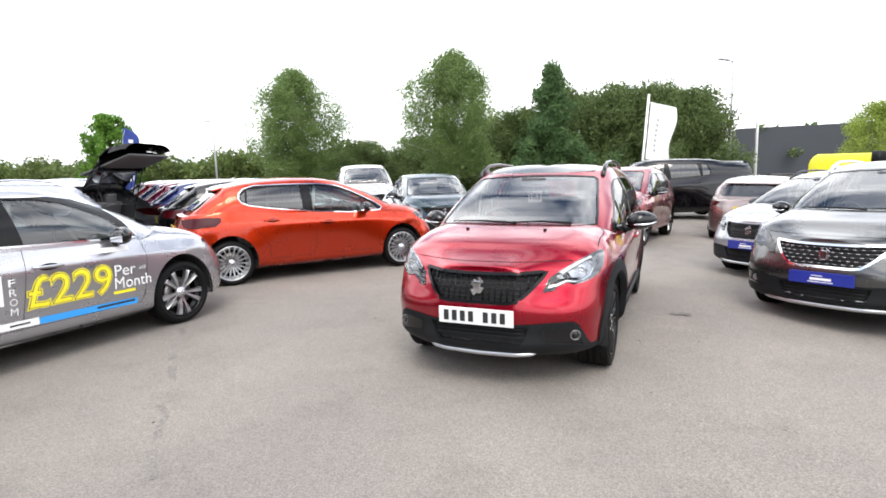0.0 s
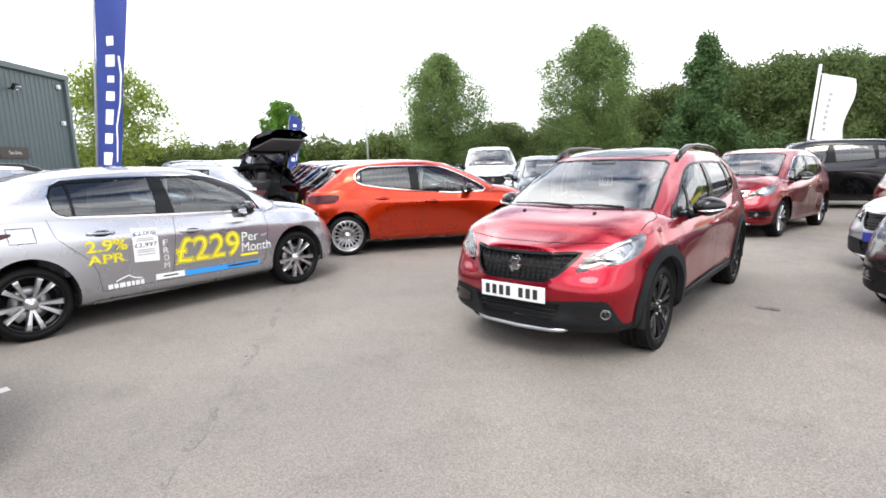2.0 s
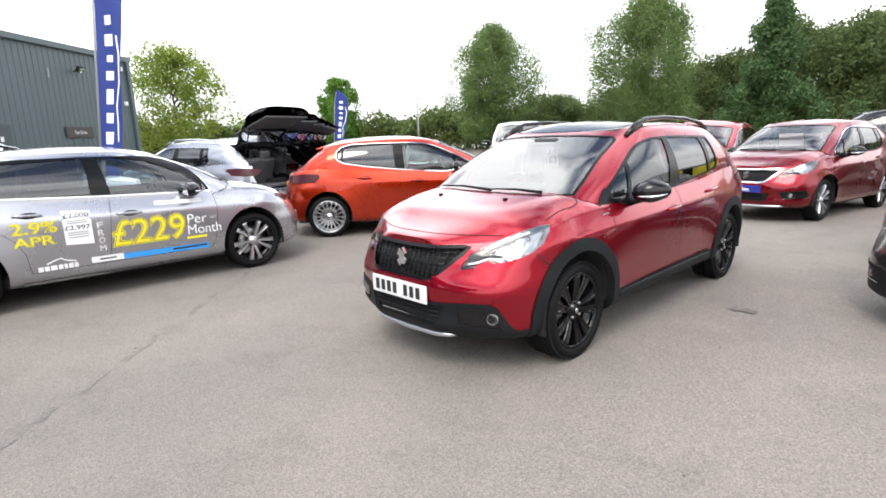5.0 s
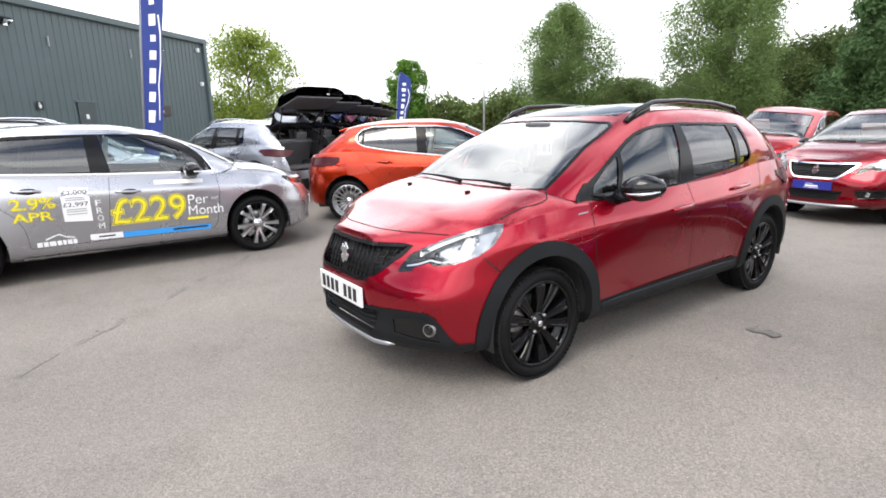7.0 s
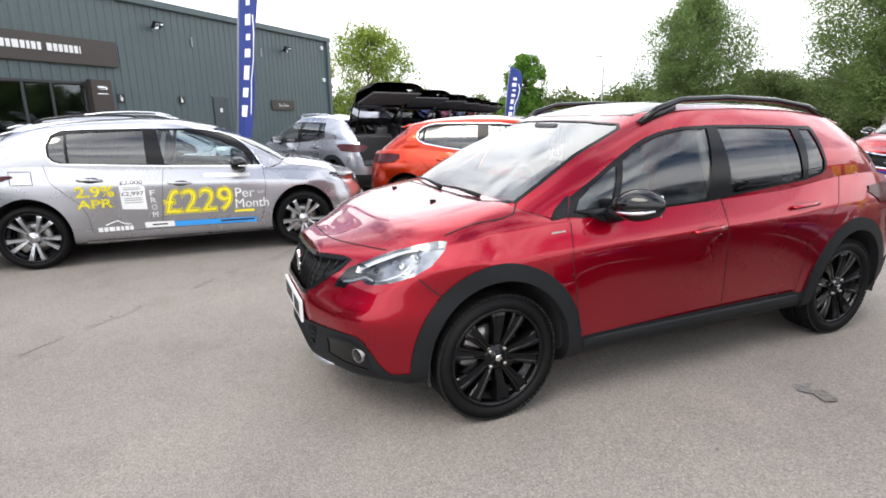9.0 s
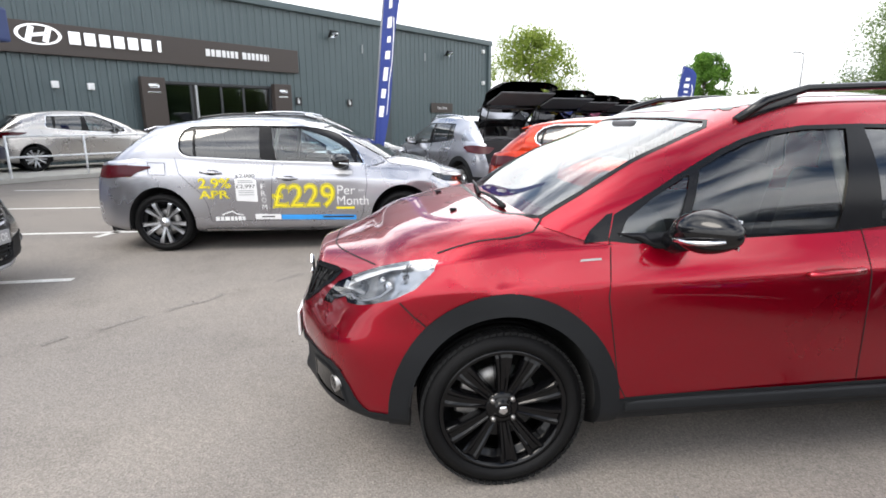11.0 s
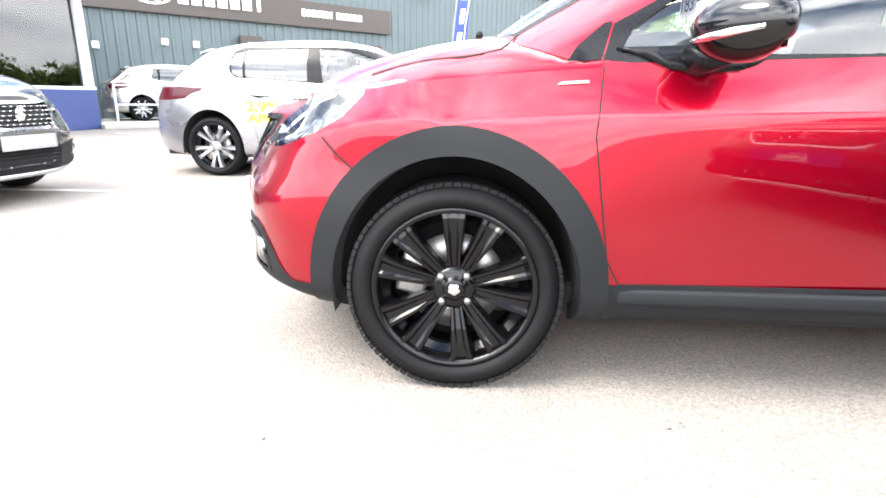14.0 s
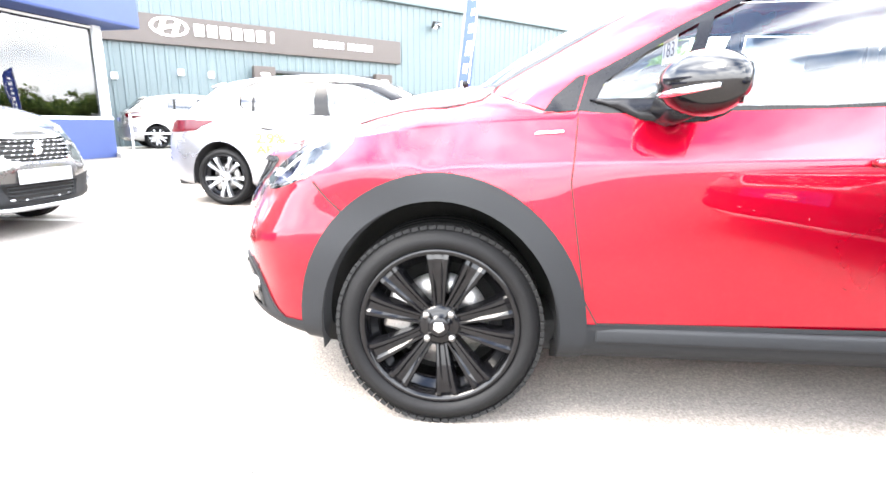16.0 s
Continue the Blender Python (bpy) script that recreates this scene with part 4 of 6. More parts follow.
    if open_gate:
        gp = F(TAILGATE)
        g1 = take(cab, lambda c: c.y > s.y(1.2) and inside(gp, c.x, c.z))
        hinge = Vector((0, s.y(1.38), s.z(1.40)))
        swing = Matrix.Translation(hinge) @ Matrix.Rotation(radians(86), 4, "X") @ Matrix.Translation(-hinge)
        pane = take(g1, lambda c: inside(F(REARSCREEN), c.x, c.z))
        for b in (g1, pane):
            b.transform(swing)
            bl_ = b.verts.layers.float_vector.get("keep")
            for v in b.verts:
                v[bl_] = swing.to_3x3() @ Vector(v[bl_])
        me = body.data
        bm = bmesh.new()
        bm.from_mesh(me)
        g3 = take(bm, lambda c: c.y > s.y(1.6) and inside(gp, c.x, c.z))
        bm.to_mesh(me)
        bm.free()
        g3.transform(swing)
        gt = part("tailgate", g3, [GLOSSBLACK], car, "raised black tailgate, open")
        part("gate_frame", g1, GLOSSBLACK, gt)
        part("gate_glass", pane, TINTED, gt)
        lin = boxed((1.1 * s.sx, 0.03, 0.85), (0, 0, 0), 0.012)
        lin.transform(swing @ pose(0, s.y(1.72), s.z(0.98), 24))
        part("gate_lining", lin, CABIN, gt, "dark tailgate lining")
        for sg in (1, -1):
            bm = tube(bmesh.new(), [(sg * 0.52 * s.sx, s.y(1.55), s.z(1.0)), swing @ Vector((sg * 0.5 * s.sx, s.y(1.72), s.z(1.02)))], 0.011, 8)
            part("gas_strut", bm, TRIM, gt)
        bm = boxed((1.12 * s.sx, 0.62, 0.04), (0, s.y(1.55), s.z(0.62)), 0.01)
        part("boot_floor", bm, CABIN, car)
    else:
        rs = take(cab, lambda c: c.y > s.y(1.2) and inside(F(REARSCREEN), c.x, c.z))
        w = part("rear_window", push(rs, -0.004), TINTED if dark_rear else GLASS, car)
        w.visible_shadow = False
        bm = bmesh.new()
        gp = F(TAILGATE)
        ribbon(bm, tree, "y", gp + gp[:1], 1, 0.007, 0.0015)
        part("tailgate_line", bm, FOLDBLACK, car)
    if roof:
        lim = s.z(1.425)
        top = take(cab, lambda c: c.z > lim and abs(c.x) < 0.50 * s.sx and c.y < s.y(0.95))
        part("roof_panel", push(top, 0.002), roof, car, "dark glass roof panel")
    part("cabin_shell", cab, PAINT, car, colour=colour)
    # spoiler over the rear window
    if not open_gate:
        bm = boxed((0.98 * s.sx, 0.15, 0.022), (0, s.y(1.40), s.z(1.368)), 0.01, (-16, 0, 0))
        part("roof_spoiler", bm, PAINT, car, colour=colour)
    # roof rails
    if rails:
        for sg in (1, -1):
            bm = bmesh.new()
            line = [(-0.33, 0.0), (-0.22, 0.035), (-0.05, 0.05), (0.3, 0.052), (0.7, 0.048), (1.0, 0.035), (1.15, 0.0)]
            pts = []
            for y, u in line:
                hh = cast(tree, "z", 0.575 * s.sx * sg, s.y(y), 1)
                pts.append(hh[0] + Vector((0, 0, u)))
            tube(bm, pts, [0.02, 0.02, 0.016, 0.015, 0.016, 0.018, 0.018], 8)
            box(bm, (0.03, 0.22, 0.035), tuple(pts[1] - Vector((0, -0.02, 0.022))), 0.008, (18, 0, 0))
            part("roof_rail", bm, rails, car, "raised roof rail")
    # mirrors
    for sg in (1, -1):
        c = Vector((sg * (0.925 * s.sx), s.y(-0.62), s.z(0.99) + 0.03))
        bm = bmesh.new()
        bmesh.ops.create_uvsphere(bm, u_segments=24, v_segments=14, radius=1)
        for v in bm.verts:
            x, y, z = v.co
            y = min(y, 0.45)
            k = 1 - 0.28 * max(0, x * sg)
            v.co = (x * 0.118, y * 0.10 * k + 0.03 * x * sg, z * 0.078 * k + (0.012 * x * sg if z > 0 else 0))
        bm.transform(Matrix.Translation(c))
        mir = part("door_mirror", bm, mirror, car, "door mirror with a glossy cap", colour=colour)
        bm = tube(bmesh.new(), [(sg * 0.77 * s.sx, s.y(-0.66), s.z(0.955)), (sg * 0.82 * s.sx, s.y(-0.645), s.z(0.957)), (c.x - sg * 0.05, c.y, c.z - 0.045)], [0.05, 0.03, 0.028], 10)
        part("mirror_arm", bm, TRIM, mir)
        bm = tube(bmesh.new(), [c + Vector((-sg * 0.085, -0.078, -0.03)), c + Vector((-sg * 0.03, -0.102, -0.03)), c + Vector((sg * 0.04, -0.094, -0.027)), c + Vector((sg * 0.085, -0.062, -0.02)), c + Vector((sg * 0.112, -0.012, -0.012))], [0.004, 0.0075, 0.0085, 0.0085, 0.006], 8)
        part("indicator", bm, CHROME, mir)
        bm = boxed((0.17, 0.005, 0.10), c + Vector((0, 0.055, 0)), 0.002)
        part("mirror_glass", bm, CHROME, mir)
    # cabin
    bm = boxed((0.22, 0.04, 0.07), (0, s.y(-0.52), s.z(1.35)), 0.015)
    part("inner_mirror", bm, CABIN, car)
    bm = boxed((1.38 * s.sx, s.y(1.85) - s.y(-1.2), 0.10), (0, (s.y(1.85) + s.y(-1.2)) / 2, 0.27), 0.02)
    part("underbody", bm, WELL, car)
    bm = boxed((1.34 * s.sx, 0.42, 0.34), (0, s.y(-0.80), s.z(0.86)), 0.08, (8, 0, 0), 3)
    part("dashboard", bm, CABIN, car)
    for x in (0.36, -0.36):
        bm = boxed((0.50, 0.52, 0.16), (x * s.sx, s.y(-0.02), s.z(0.56)), 0.05, (6, 0, 0), 3)
        box(bm, (0.48, 0.14, 0.62), (x * s.sx, s.y(0.28), s.z(0.86)), 0.05, (-14, 0, 0), 3)
        box(bm, (0.27, 0.10, 0.19), (x * s.sx, s.y(0.385), s.z(1.25)), 0.04, (-10, 0, 0), 3)
        part("front_seat", bm, CABIN, car)
    bm = boxed((1.26 * s.sx, 0.5, 0.16), (0, s.y(0.85), s.z(0.58)), 0.05, (6, 0, 0), 3)
    box(bm, (1.24 * s.sx, 0.13, 0.58), (0, s.y(1.14), s.z(0.84)), 0.04, (-16, 0, 0), 3)
    for x in (0.38, -0.38):
        box(bm, (0.25, 0.09, 0.15), (x * s.sx, s.y(1.22), s.z(1.18)), 0.03, (-10, 0, 0), 3)
    part("rear_seat", bm, CABIN, car)
    bm = bmesh.new()
    bmesh.ops.create_circle(bm, segments=28, radius=0.18)
    st = [v.co.copy() for v in bm.verts]
    bm.free()
    bm = bmesh.new()
    m = pose(-0.36 * s.sx, s.y(-0.50), s.z(0.93), 66)
    tube(bm, [m @ p for p in st + st[:1]], 0.015, 8, False)
    box(bm, (0.30, 0.05, 0.06), tuple(m.translation), 0.015, (66 - 90, 0, 0))
    part("steering_wheel", bm, CABIN, car)
    for sg in (1, -1):
        for yy, top in ((0.07, 1.36), (0.72, 1.33)):
            bm = tube(bmesh.new(), [(sg * 0.715 * s.sx, s.y(yy + 0.05), s.z(0.97)), (sg * 0.60 * s.sx, s.y(yy - 0.02), s.z(top))], 0.022, 8)
            part("inner_pillar", bm, HEADLINER, car)
        bm = boxed((0.05, s.y(1.0) - s.y(-0.9), 0.42), (sg * 0.705 * s.sx, (s.y(1.0) + s.y(-0.9)) / 2, s.z(0.74)), 0.015)
        part("door_lining", bm, CABIN, car)
    # plates
    for front, pl in ((True, plate[0] if plate else None), (False, plate[1] if plate else None)):
        if not pl:
            continue
        sign = -1 if front else 1
        z = s.z(0.508) if front else s.z(0.80)
        h = cast(tree, "y", 0.0, z, sign)
        if not h:
            continue
        yy = h[0].y + sign * 0.012
        bm = boxed((0.52, 0.012, 0.111), (0, yy, z), 0.003)
        p = part("number_plate", bm, pl[0], car, pl[2], smooth=False)
        for x, wd, hh, dz in pl[1]:
            bm = boxed((wd, 0.003, hh), (x, yy + sign * 0.0075, z + dz), 0.0)
            part("plate_bar", bm, pl[3], p, smooth=False)
    add_wheels(car, s, wheels)
    # wipers
    for x0, x1, y0 in ((0.04, -0.52, -1.24), (0.46, 0.02, -1.215)):
        a, b = cast(tree, "z", x0 * s.sx, s.y(y0), 1), cast(tree, "z", x1 * s.sx, s.y(-1.175 if x1 < -0.1 else -1.225), 1)
        if a and b:
            bm = tube(bmesh.new(), [a[0] + Vector((0, 0, 0.012)), a[0].lerp(b[0], 0.5) + Vector((0, 0, 0.022)), b[0] + Vector((0, 0, 0.014))], [0.012, 0.008, 0.005], 6)
            part("wiper", bm, PLASTIC, car, "black windscreen wiper")
    return car, tree


def front_trim(car, tree, s, colour=None, slots=False, fog=True):
    """A bright strip under the nose and ringed fog lamps."""
    pts = []
    for k in range(-10, 11):
        h = cast(tree, "y", k * 0.05 * s.sx, s.z(0.262), -1)
        pts.append(h[0] + Vector((0, -0.012, -0.008 * (1 - abs(k) / 10))))
    part("skid_strip", tube(bmesh.new(), pts, [0.008] + [0.022] * 19 + [0.008], 8), ALLOY, car, "silver skid strip under the bumper")
    if slots:
        part("skid_upper", tube(bmesh.new(), [p + Vector((0, 0.004, 0.075)) for p in pts[1:-1]], 0.012, 8), ALLOY, car)
        for k in (3, 7, 13, 17):
            part("skid_web", tube(bmesh.new(), [pts[k], pts[k] + Vector((0, 0.002, 0.075))], 0.016, 6), ALLOY, car)
    if not fog:
        return
    for sg in (1, -1):
        pod = [(a * sg * s.sx, s.z(b)) for a, b in ((0.46, 0.47), (0.72, 0.49), (0.74, 0.40), (0.50, 0.38))]
        part("fog_pod", decal(tree, "y", pod, -1, 0.006, 0.04), GLOSSBLACK, car)
        part("pod_rim", ribbon(bmesh.new(), tree, "y", pod + pod[:1], -1, 0.014, 0.01), PLASTIC, car)
        part("pod_line", ribbon(bmesh.new(), tree, "y", pod[2:], -1, 0.007, 0.014), CHROME, car, "thin chrome line")
        h = cast(tree, "y", 0.58 * sg * s.sx, s.z(0.43), -1)
        bm = bmesh.new()
        lathe(bm, [(-0.005, 0.032), (0.014, 0.031), (0.017, 0.028), (0.006, 0.024), (0.012, 0.012), (0.008, 0.001)], 18, "Z")
        bm.transform(Matrix.Translation(h[0]) @ Vector((0.2 * sg, -1, 0)).to_track_quat("Z", "Y").to_matrix().to_4x4())
        part("fog_lamp", bm, LAMPBOWL, car)


# ---- setting ----
def sheet(name, label, category, verts, faces, material, kind="structure"):
    me = bpy.data.meshes.new(name)
    me.from_pydata(verts, [], faces)
    me.materials.append(material)
    return tagged(new(name, me), label, category, kind=kind)



def fall(x, y):
    """How far the yard has fallen, gently, towards its back row and its east side."""
    s = min(1.0, max(0.0, (x + 4.0) / 3.0))
    e, n = min(1.0, max(0.0, (x - 1.0) / 2.2)), min(1.0, max(0.0, (y + 4.0) / 3.5))
    east = -0.105 * e * e * (3 - 2 * e) * n * n * (3 - 2 * n)
    return east - 0.024 * (min(max(y, 1.3), 9.0) - 1.3) * s * s * (3 - 2 * s)


GX = [-700.0, -150.0, -50.0, -20.0, -8.0] + [-4.0 + 0.3 * k for k in range(26)] + [8.0, 20.0, 80.0, 700.0]
GY = [-700.0, -100.0, -30.0, -8.0] + [-4.0 + 0.5 * k for k in range(10)] + [1.3 + 0.55 * k for k in range(15)] + [14.0, 25.0, 60.0, 200.0, 700.0]
ground = sheet("ground", "weathered grey-beige tarmac of a sales yard", "ground", [(x, y, fall(x, y)) for y in GY for x in GX],
               [(j * len(GX) + i, j * len(GX) + i + 1, (j + 1) * len(GX) + i + 1, (j + 1) * len(GX) + i) for j in range(len(GY) - 1) for i in range(len(GX) - 1)], TARMAC)


def heading(x, y, hx, hy):
    """The pose of a car at a place whose nose points along (hx, hy)."""
    return pose(x, y, 0, 0, 0, math.degrees(math.atan2(hx, -hy)))


# ---- cars of the yard ----
RED, SILVER, GREY, DARKGREY, ORANGE = (0.34, 0.0006, 0.014), (0.44, 0.45, 0.49), (0.44, 0.44, 0.47), (0.088, 0.088, 0.087), (0.52, 0.034, 0.0055)
PLATE_BARS = [(-0.205 + 0.058 * k + (0.045 if k > 3 else 0), 0.034, 0.07, 0.0) for k in range(7)]
WHITE_PLATE = (PLATEWHITE, PLATE_BARS, "white number plate with plain black bars", BLACKINK)
YELLOW_PLATE = (PLATEYELLOW, PLATE_BARS, "yellow number plate with plain black bars", BLACKINK)
BLUE_PLATE = (DEEPBLUE, [(0.0, 0.17, 0.022, -0.008), (0.0, 0.20, 0.007, -0.034), (-0.03, 0.09, 0.006, 0.022)], "deep blue dealer plate with plain white bars", WHITE)

S2008 = Shape()
hero, hero_tree = build_car("crossover_car", "red crossover car with black wheels and cladding on tarmac", S2008, RED, BLACK_WHEEL, near=True, plate=(WHITE_PLATE, YELLOW_PLATE), roof=GLOSSBLACK, rails=GLOSSBLACK)

silver_car, silver_tree = build_car("crossover_car", "silver crossover car with a blue dealer plate on tarmac", S2008, SILVER, TWIN_WHEEL, plate=(BLUE_PLATE, BLUE_PLATE), rails=GLOSSBLACK)
front_trim(silver_car, silver_tree, S2008, fog=False)
silver_car.matrix_world = heading(3.40, 4.40, -0.66, -0.75)

S3008 = Shape((-2.23, -1.337, -1.18, -0.42, 1.337, 1.55, 2.21), (0, 0.325, 0.995, 1.53), 0.905, 0.345, 0.82)
suv, suv_tree = build_car("suv_car", "dark grey sport utility car with a blue dealer plate", S3008, DARKGREY, TWIN_WHEEL, plate=(BLUE_PLATE, BLUE_PLATE), rails=CHROME, grille="studs", chrome_line=True, grille_rim=CHROME)
front_trim(suv, suv_tree, S3008, slots=True)
suv.matrix_world = heading(3.52, 2.36, -0.505, -0.863)
suv2 = copy_thing(suv, heading(-1.93, -6.98, 0.03, 1.0))
tagged(suv2, "dark grey sport utility car with a bright studded grille")

SMPV = Shape((-2.18, -1.306, -1.25, -0.45, 1.306, 1.50, 2.18), (0, 0.36, 1.03, 1.57), 0.90, 0.335, 0.81)
mpv, mpv_tree = build_car("family_car", "dark red family car with a blue dealer plate", SMPV, (0.24, 0.002, 0.010), TWIN_WHEEL, plate=(BLUE_PLATE, BLUE_PLATE), cladding=False, chrome_line=True, grille_rim=CHROME, mirror=GLOSSBLACK)
front_trim(mpv, mpv_tree, SMPV)
mpv.matrix_world = heading(-0.02, 7.45, -0.15, -0.99)

SLIM_LAMP = [(0.70, -1.60, 0.872), (0.62, -1.72, 0.858), (0.52, -1.82, 0.838), (0.42, -1.92, 0.808), (0.40, -1.97, 0.755), (0.48, -1.93, 0.742), (0.58, -1.86, 0.752), (0.66, -1.77, 0.772), (0.715, -1.66, 0.812), (0.725, -1.59, 0.85)]
HATCH_CUTS = dict(
    HEADLAMP=SLIM_LAMP,
    DLO=[(-0.886, 0.978), (-0.80, 1.13), (-0.70, 1.235), (-0.60, 1.30), (-0.5, 1.34), (-0.35, 1.375), (-0.198, 1.395), (0.228, 1.405), (0.70, 1.405), (0.93, 1.395), (1.02, 1.35), (1.06, 1.26), (1.05, 1.14), (1.01, 1.09), (0.95, 1.068), (0.123, 1.018)],
    PANE_Q=[(-0.85, 0.992), (-0.80, 0.993), (-0.80, 1.09)],
    PANE_F=[(-0.775, 1.0), (-0.3, 1.008), (0.062, 1.028), (0.118, 1.385), (-0.138, 1.372), (-0.3, 1.335), (-0.445, 1.275), (-0.6, 1.2), (-0.707, 1.125)],
    PANE_R=[(0.225, 1.045), (0.5, 1.055), (0.875, 1.068), (0.89, 1.365), (0.237, 1.385)],
    PANE_B=[(0.90, 1.072), (1.0, 1.105), (1.03, 1.15), (1.038, 1.26), (1.0, 1.34), (0.91, 1.36)])
S308 = Shape((-2.12, -1.30, -1.13, -0.42, 1.30, 1.42, 2.13), (0, 0.33, 0.93, 1.40), 0.885, 0.32, 0.81, HATCH_CUTS)
grey_car, grey_tree = build_car("hatchback_car", "silver-grey hatchback with large price stickers on its doors", S308, GREY, TWIN_WHEEL, cladding=False, chrome_line=True, plate=(WHITE_PLATE, YELLOW_PLATE), mirror=GLOSSBLACK, lamp=TRIM)
grey_car.matrix_world = heading(-4.27, -2.74, 0.042, 1.0)

SMALL_CUTS = dict(
    DLO=[(1.12, 1.22), (1.11, 1.29), (1.04, 1.36), (0.90, 1.40), (0.5, 1.408), (0.015, 1.40), (-0.2, 1.375), (-0.338, 1.335), (-0.5, 1.265), (-0.699, 1.165), (-0.85, 1.085), (-0.97, 1.0), (-0.93, 0.958), (-0.411, 0.95), (0.0, 0.985), (0.329, 1.02), (0.7, 1.07), (1.0, 1.125), (1.09, 1.17)],
    PANE_Q=[(-0.90, 0.975), (-0.66, 0.965), (-0.62, 1.15), (-0.80, 1.06)],
    PANE_F=[(-0.63, 0.968), (-0.3, 0.97), (0.137, 1.008), (0.147, 1.375), (-0.1, 1.36), (-0.28, 1.325), (-0.45, 1.25), (-0.6, 1.175)],
    PANE_R=[(0.271, 1.036), (0.6, 1.075), (1.02, 1.143), (1.0, 1.345), (0.7, 1.375), (0.292, 1.385)],
    PANE_B=[(1.045, 1.16), (1.09, 1.2), (1.085, 1.275), (1.03, 1.33)])
S208 = Shape((-2.03, -1.269, -1.12, -0.42, 1.269, 1.30, 1.93), (0, 0.33, 0.93, 1.39), 0.86, 0.308, 0.785, SMALL_CUTS)
orange_car, _ = build_car("hatchback_car", "bright orange hatchback with chrome window strip", S208, ORANGE, MULTI_WHEEL, cladding=False, chrome_line=True, plate=(WHITE_PLATE, YELLOW_PLATE), dark_rear=True, mirror=GLOSSBLACK)
ORANGE_AT = (-4.33 + 0.6 * 1.269 - 0.8 * 0.785, 0.12 + 0.8 * 1.269 + 0.6 * 0.785)
orange_car.matrix_world = heading(*ORANGE_AT, 0.6, 0.8)


def repaint(car, colour):
    for o in car.children_recursive:
        if o.type == "MESH" and PAINT.name in [m.name for m in o.data.materials if m]:
            o.color = (*colour, 1)
    return car


for k, (col, word) in enumerate((((0.012, 0.012, 0.014), "black"), ((0.012, 0.02, 0.09), "dark blue"), ((0.10, 0.006, 0.03), "plum red"), ((0.012, 0.02, 0.07), "navy blue"), ((0.16, 0.01, 0.015), "dark red"), ((0.3, 0.3, 0.32), "silver"), ((0.02, 0.02, 0.02), "black"))):
    c = copy_thing(orange_car, heading(ORANGE_AT[0] - 2.1 * (k + 1), ORANGE_AT[1] + 1.4 * (k + 1), 0.6, 0.8))
    repaint(c, col)
    tagged(c, word + " hatchback parked in a row of hatchbacks", group="row of hatchbacks")

gate_car, _ = build_car("crossover_car", "silver crossover car with its black tailgate raised", S2008, SILVER, TWIN_WHEEL, rails=CHROME, open_gate=True, group="row of open cars")
GH = Vector((-0.93, -0.36))
GATE_AT = (-8.64, 0.0)
gate_car.matrix_world = heading(*GATE_AT, *GH)
for k, (col, word) in enumerate((((0.012, 0.012, 0.014), "black"), ((0.015, 0.015, 0.02), "black"), ((0.05, 0.05, 0.055), "dark grey"), ((0.10, 0.01, 0.012), "dark red"), ((0.02, 0.02, 0.02), "black"), ((0.25, 0.25, 0.26), "grey"))):
    c = copy_thing(gate_car, heading(GATE_AT[0] - 2.2 * (k + 1), GATE_AT[1] + 1.55 * (k + 1), *GH))
    repaint(c, col)
    tagged(c, word + " crossover car with its tailgate raised")

white_suv = copy_thing(silver_car, heading(-6.9, -3.4, 0.04, 1.0))
repaint(white_suv, (0.6, 0.6, 0.62))
tagged(white_suv, "pale silver crossover car with roof rails")
black_suv = copy_thing(suv, heading(-9.6, -3.3, 0.04, 1.0))
repaint(black_suv, (0.012, 0.012, 0.014))
tagged(black_suv, "black sport utility car beside other parked cars")

teal = copy_thing(orange_car, heading(-4.3, 6.4, 0.55, -0.83))
repaint(teal, (0.03, 0.055, 0.07))
tagged(teal, "dark teal hatchback with a paper in the windscreen")
red2 = copy_thing(mpv, heading(-2.7, 9.9, 0.1, -1))
repaint(red2, (0.42, 0.008, 0.012))
tagged(red2, "bright red family car beyond another red car")
beige = copy_thing(grey_car, heading(3.0, 9.8, 0.25, 0.97))
repaint(beige, (0.34, 0.27, 0.25))
tagged(beige, "pinkish beige hatchback seen from its tail")
shop_car = copy_thing(mpv, Matrix.Translation((0, 0, 0.12)) @ heading(-14.68, -10.5, -0.68, 0.733))
repaint(shop_car, (0.5, 0.48, 0.46))
tagged(shop_car, "pale beige car behind a white rail")

SVAN = Shape((-2.10, -1.35, -1.40, -0.75, 1.35, 1.95, 2.15), (0, 0.36, 1.12, 1.70), 0.88, 0.31, 0.80)
white_van, _ = build_car("small_van", "small white panel van in the back row", SVAN, (0.75, 0.75, 0.76), STEEL_WHEEL, cladding=False, sides=False, doors=False, category="van", mirror=TRIM)
white_van.matrix_world = heading(-7.9, 9.2, 0.6, -0.8)
BVAN = Shape((-2.45, -1.55, -1.62, -0.95, 1.55, 2.28, 2.48), (0, 0.40, 1.22, 1.82), 0.95, 0.33, 0.86)
black_van, _ = build_car("large_van", "large black van with dark windows", BVAN, (0.010, 0.010, 0.012), STEEL_WHEEL, cladding=False, category="van", mirror=TRIM)
black_van.matrix_world = heading(0.7, 13.4, -0.93, -0.36)


# ---- metal-clad building ----
CLAD = grained("green_grey_cladding", (0.08, 0.11, 0.116), 0.45, grain=40, spread=0.08, patch=0.5)
BROWN = grained("dark_brown_sign", (0.046, 0.035, 0.03), 0.4, spread=0.06)
WD = Vector((-0.68, 0.733, 0)).normalized()
WN = Vector((WD.y, -WD.x, 0))
WALL0 = Vector((-23.05, -5.45, 0))


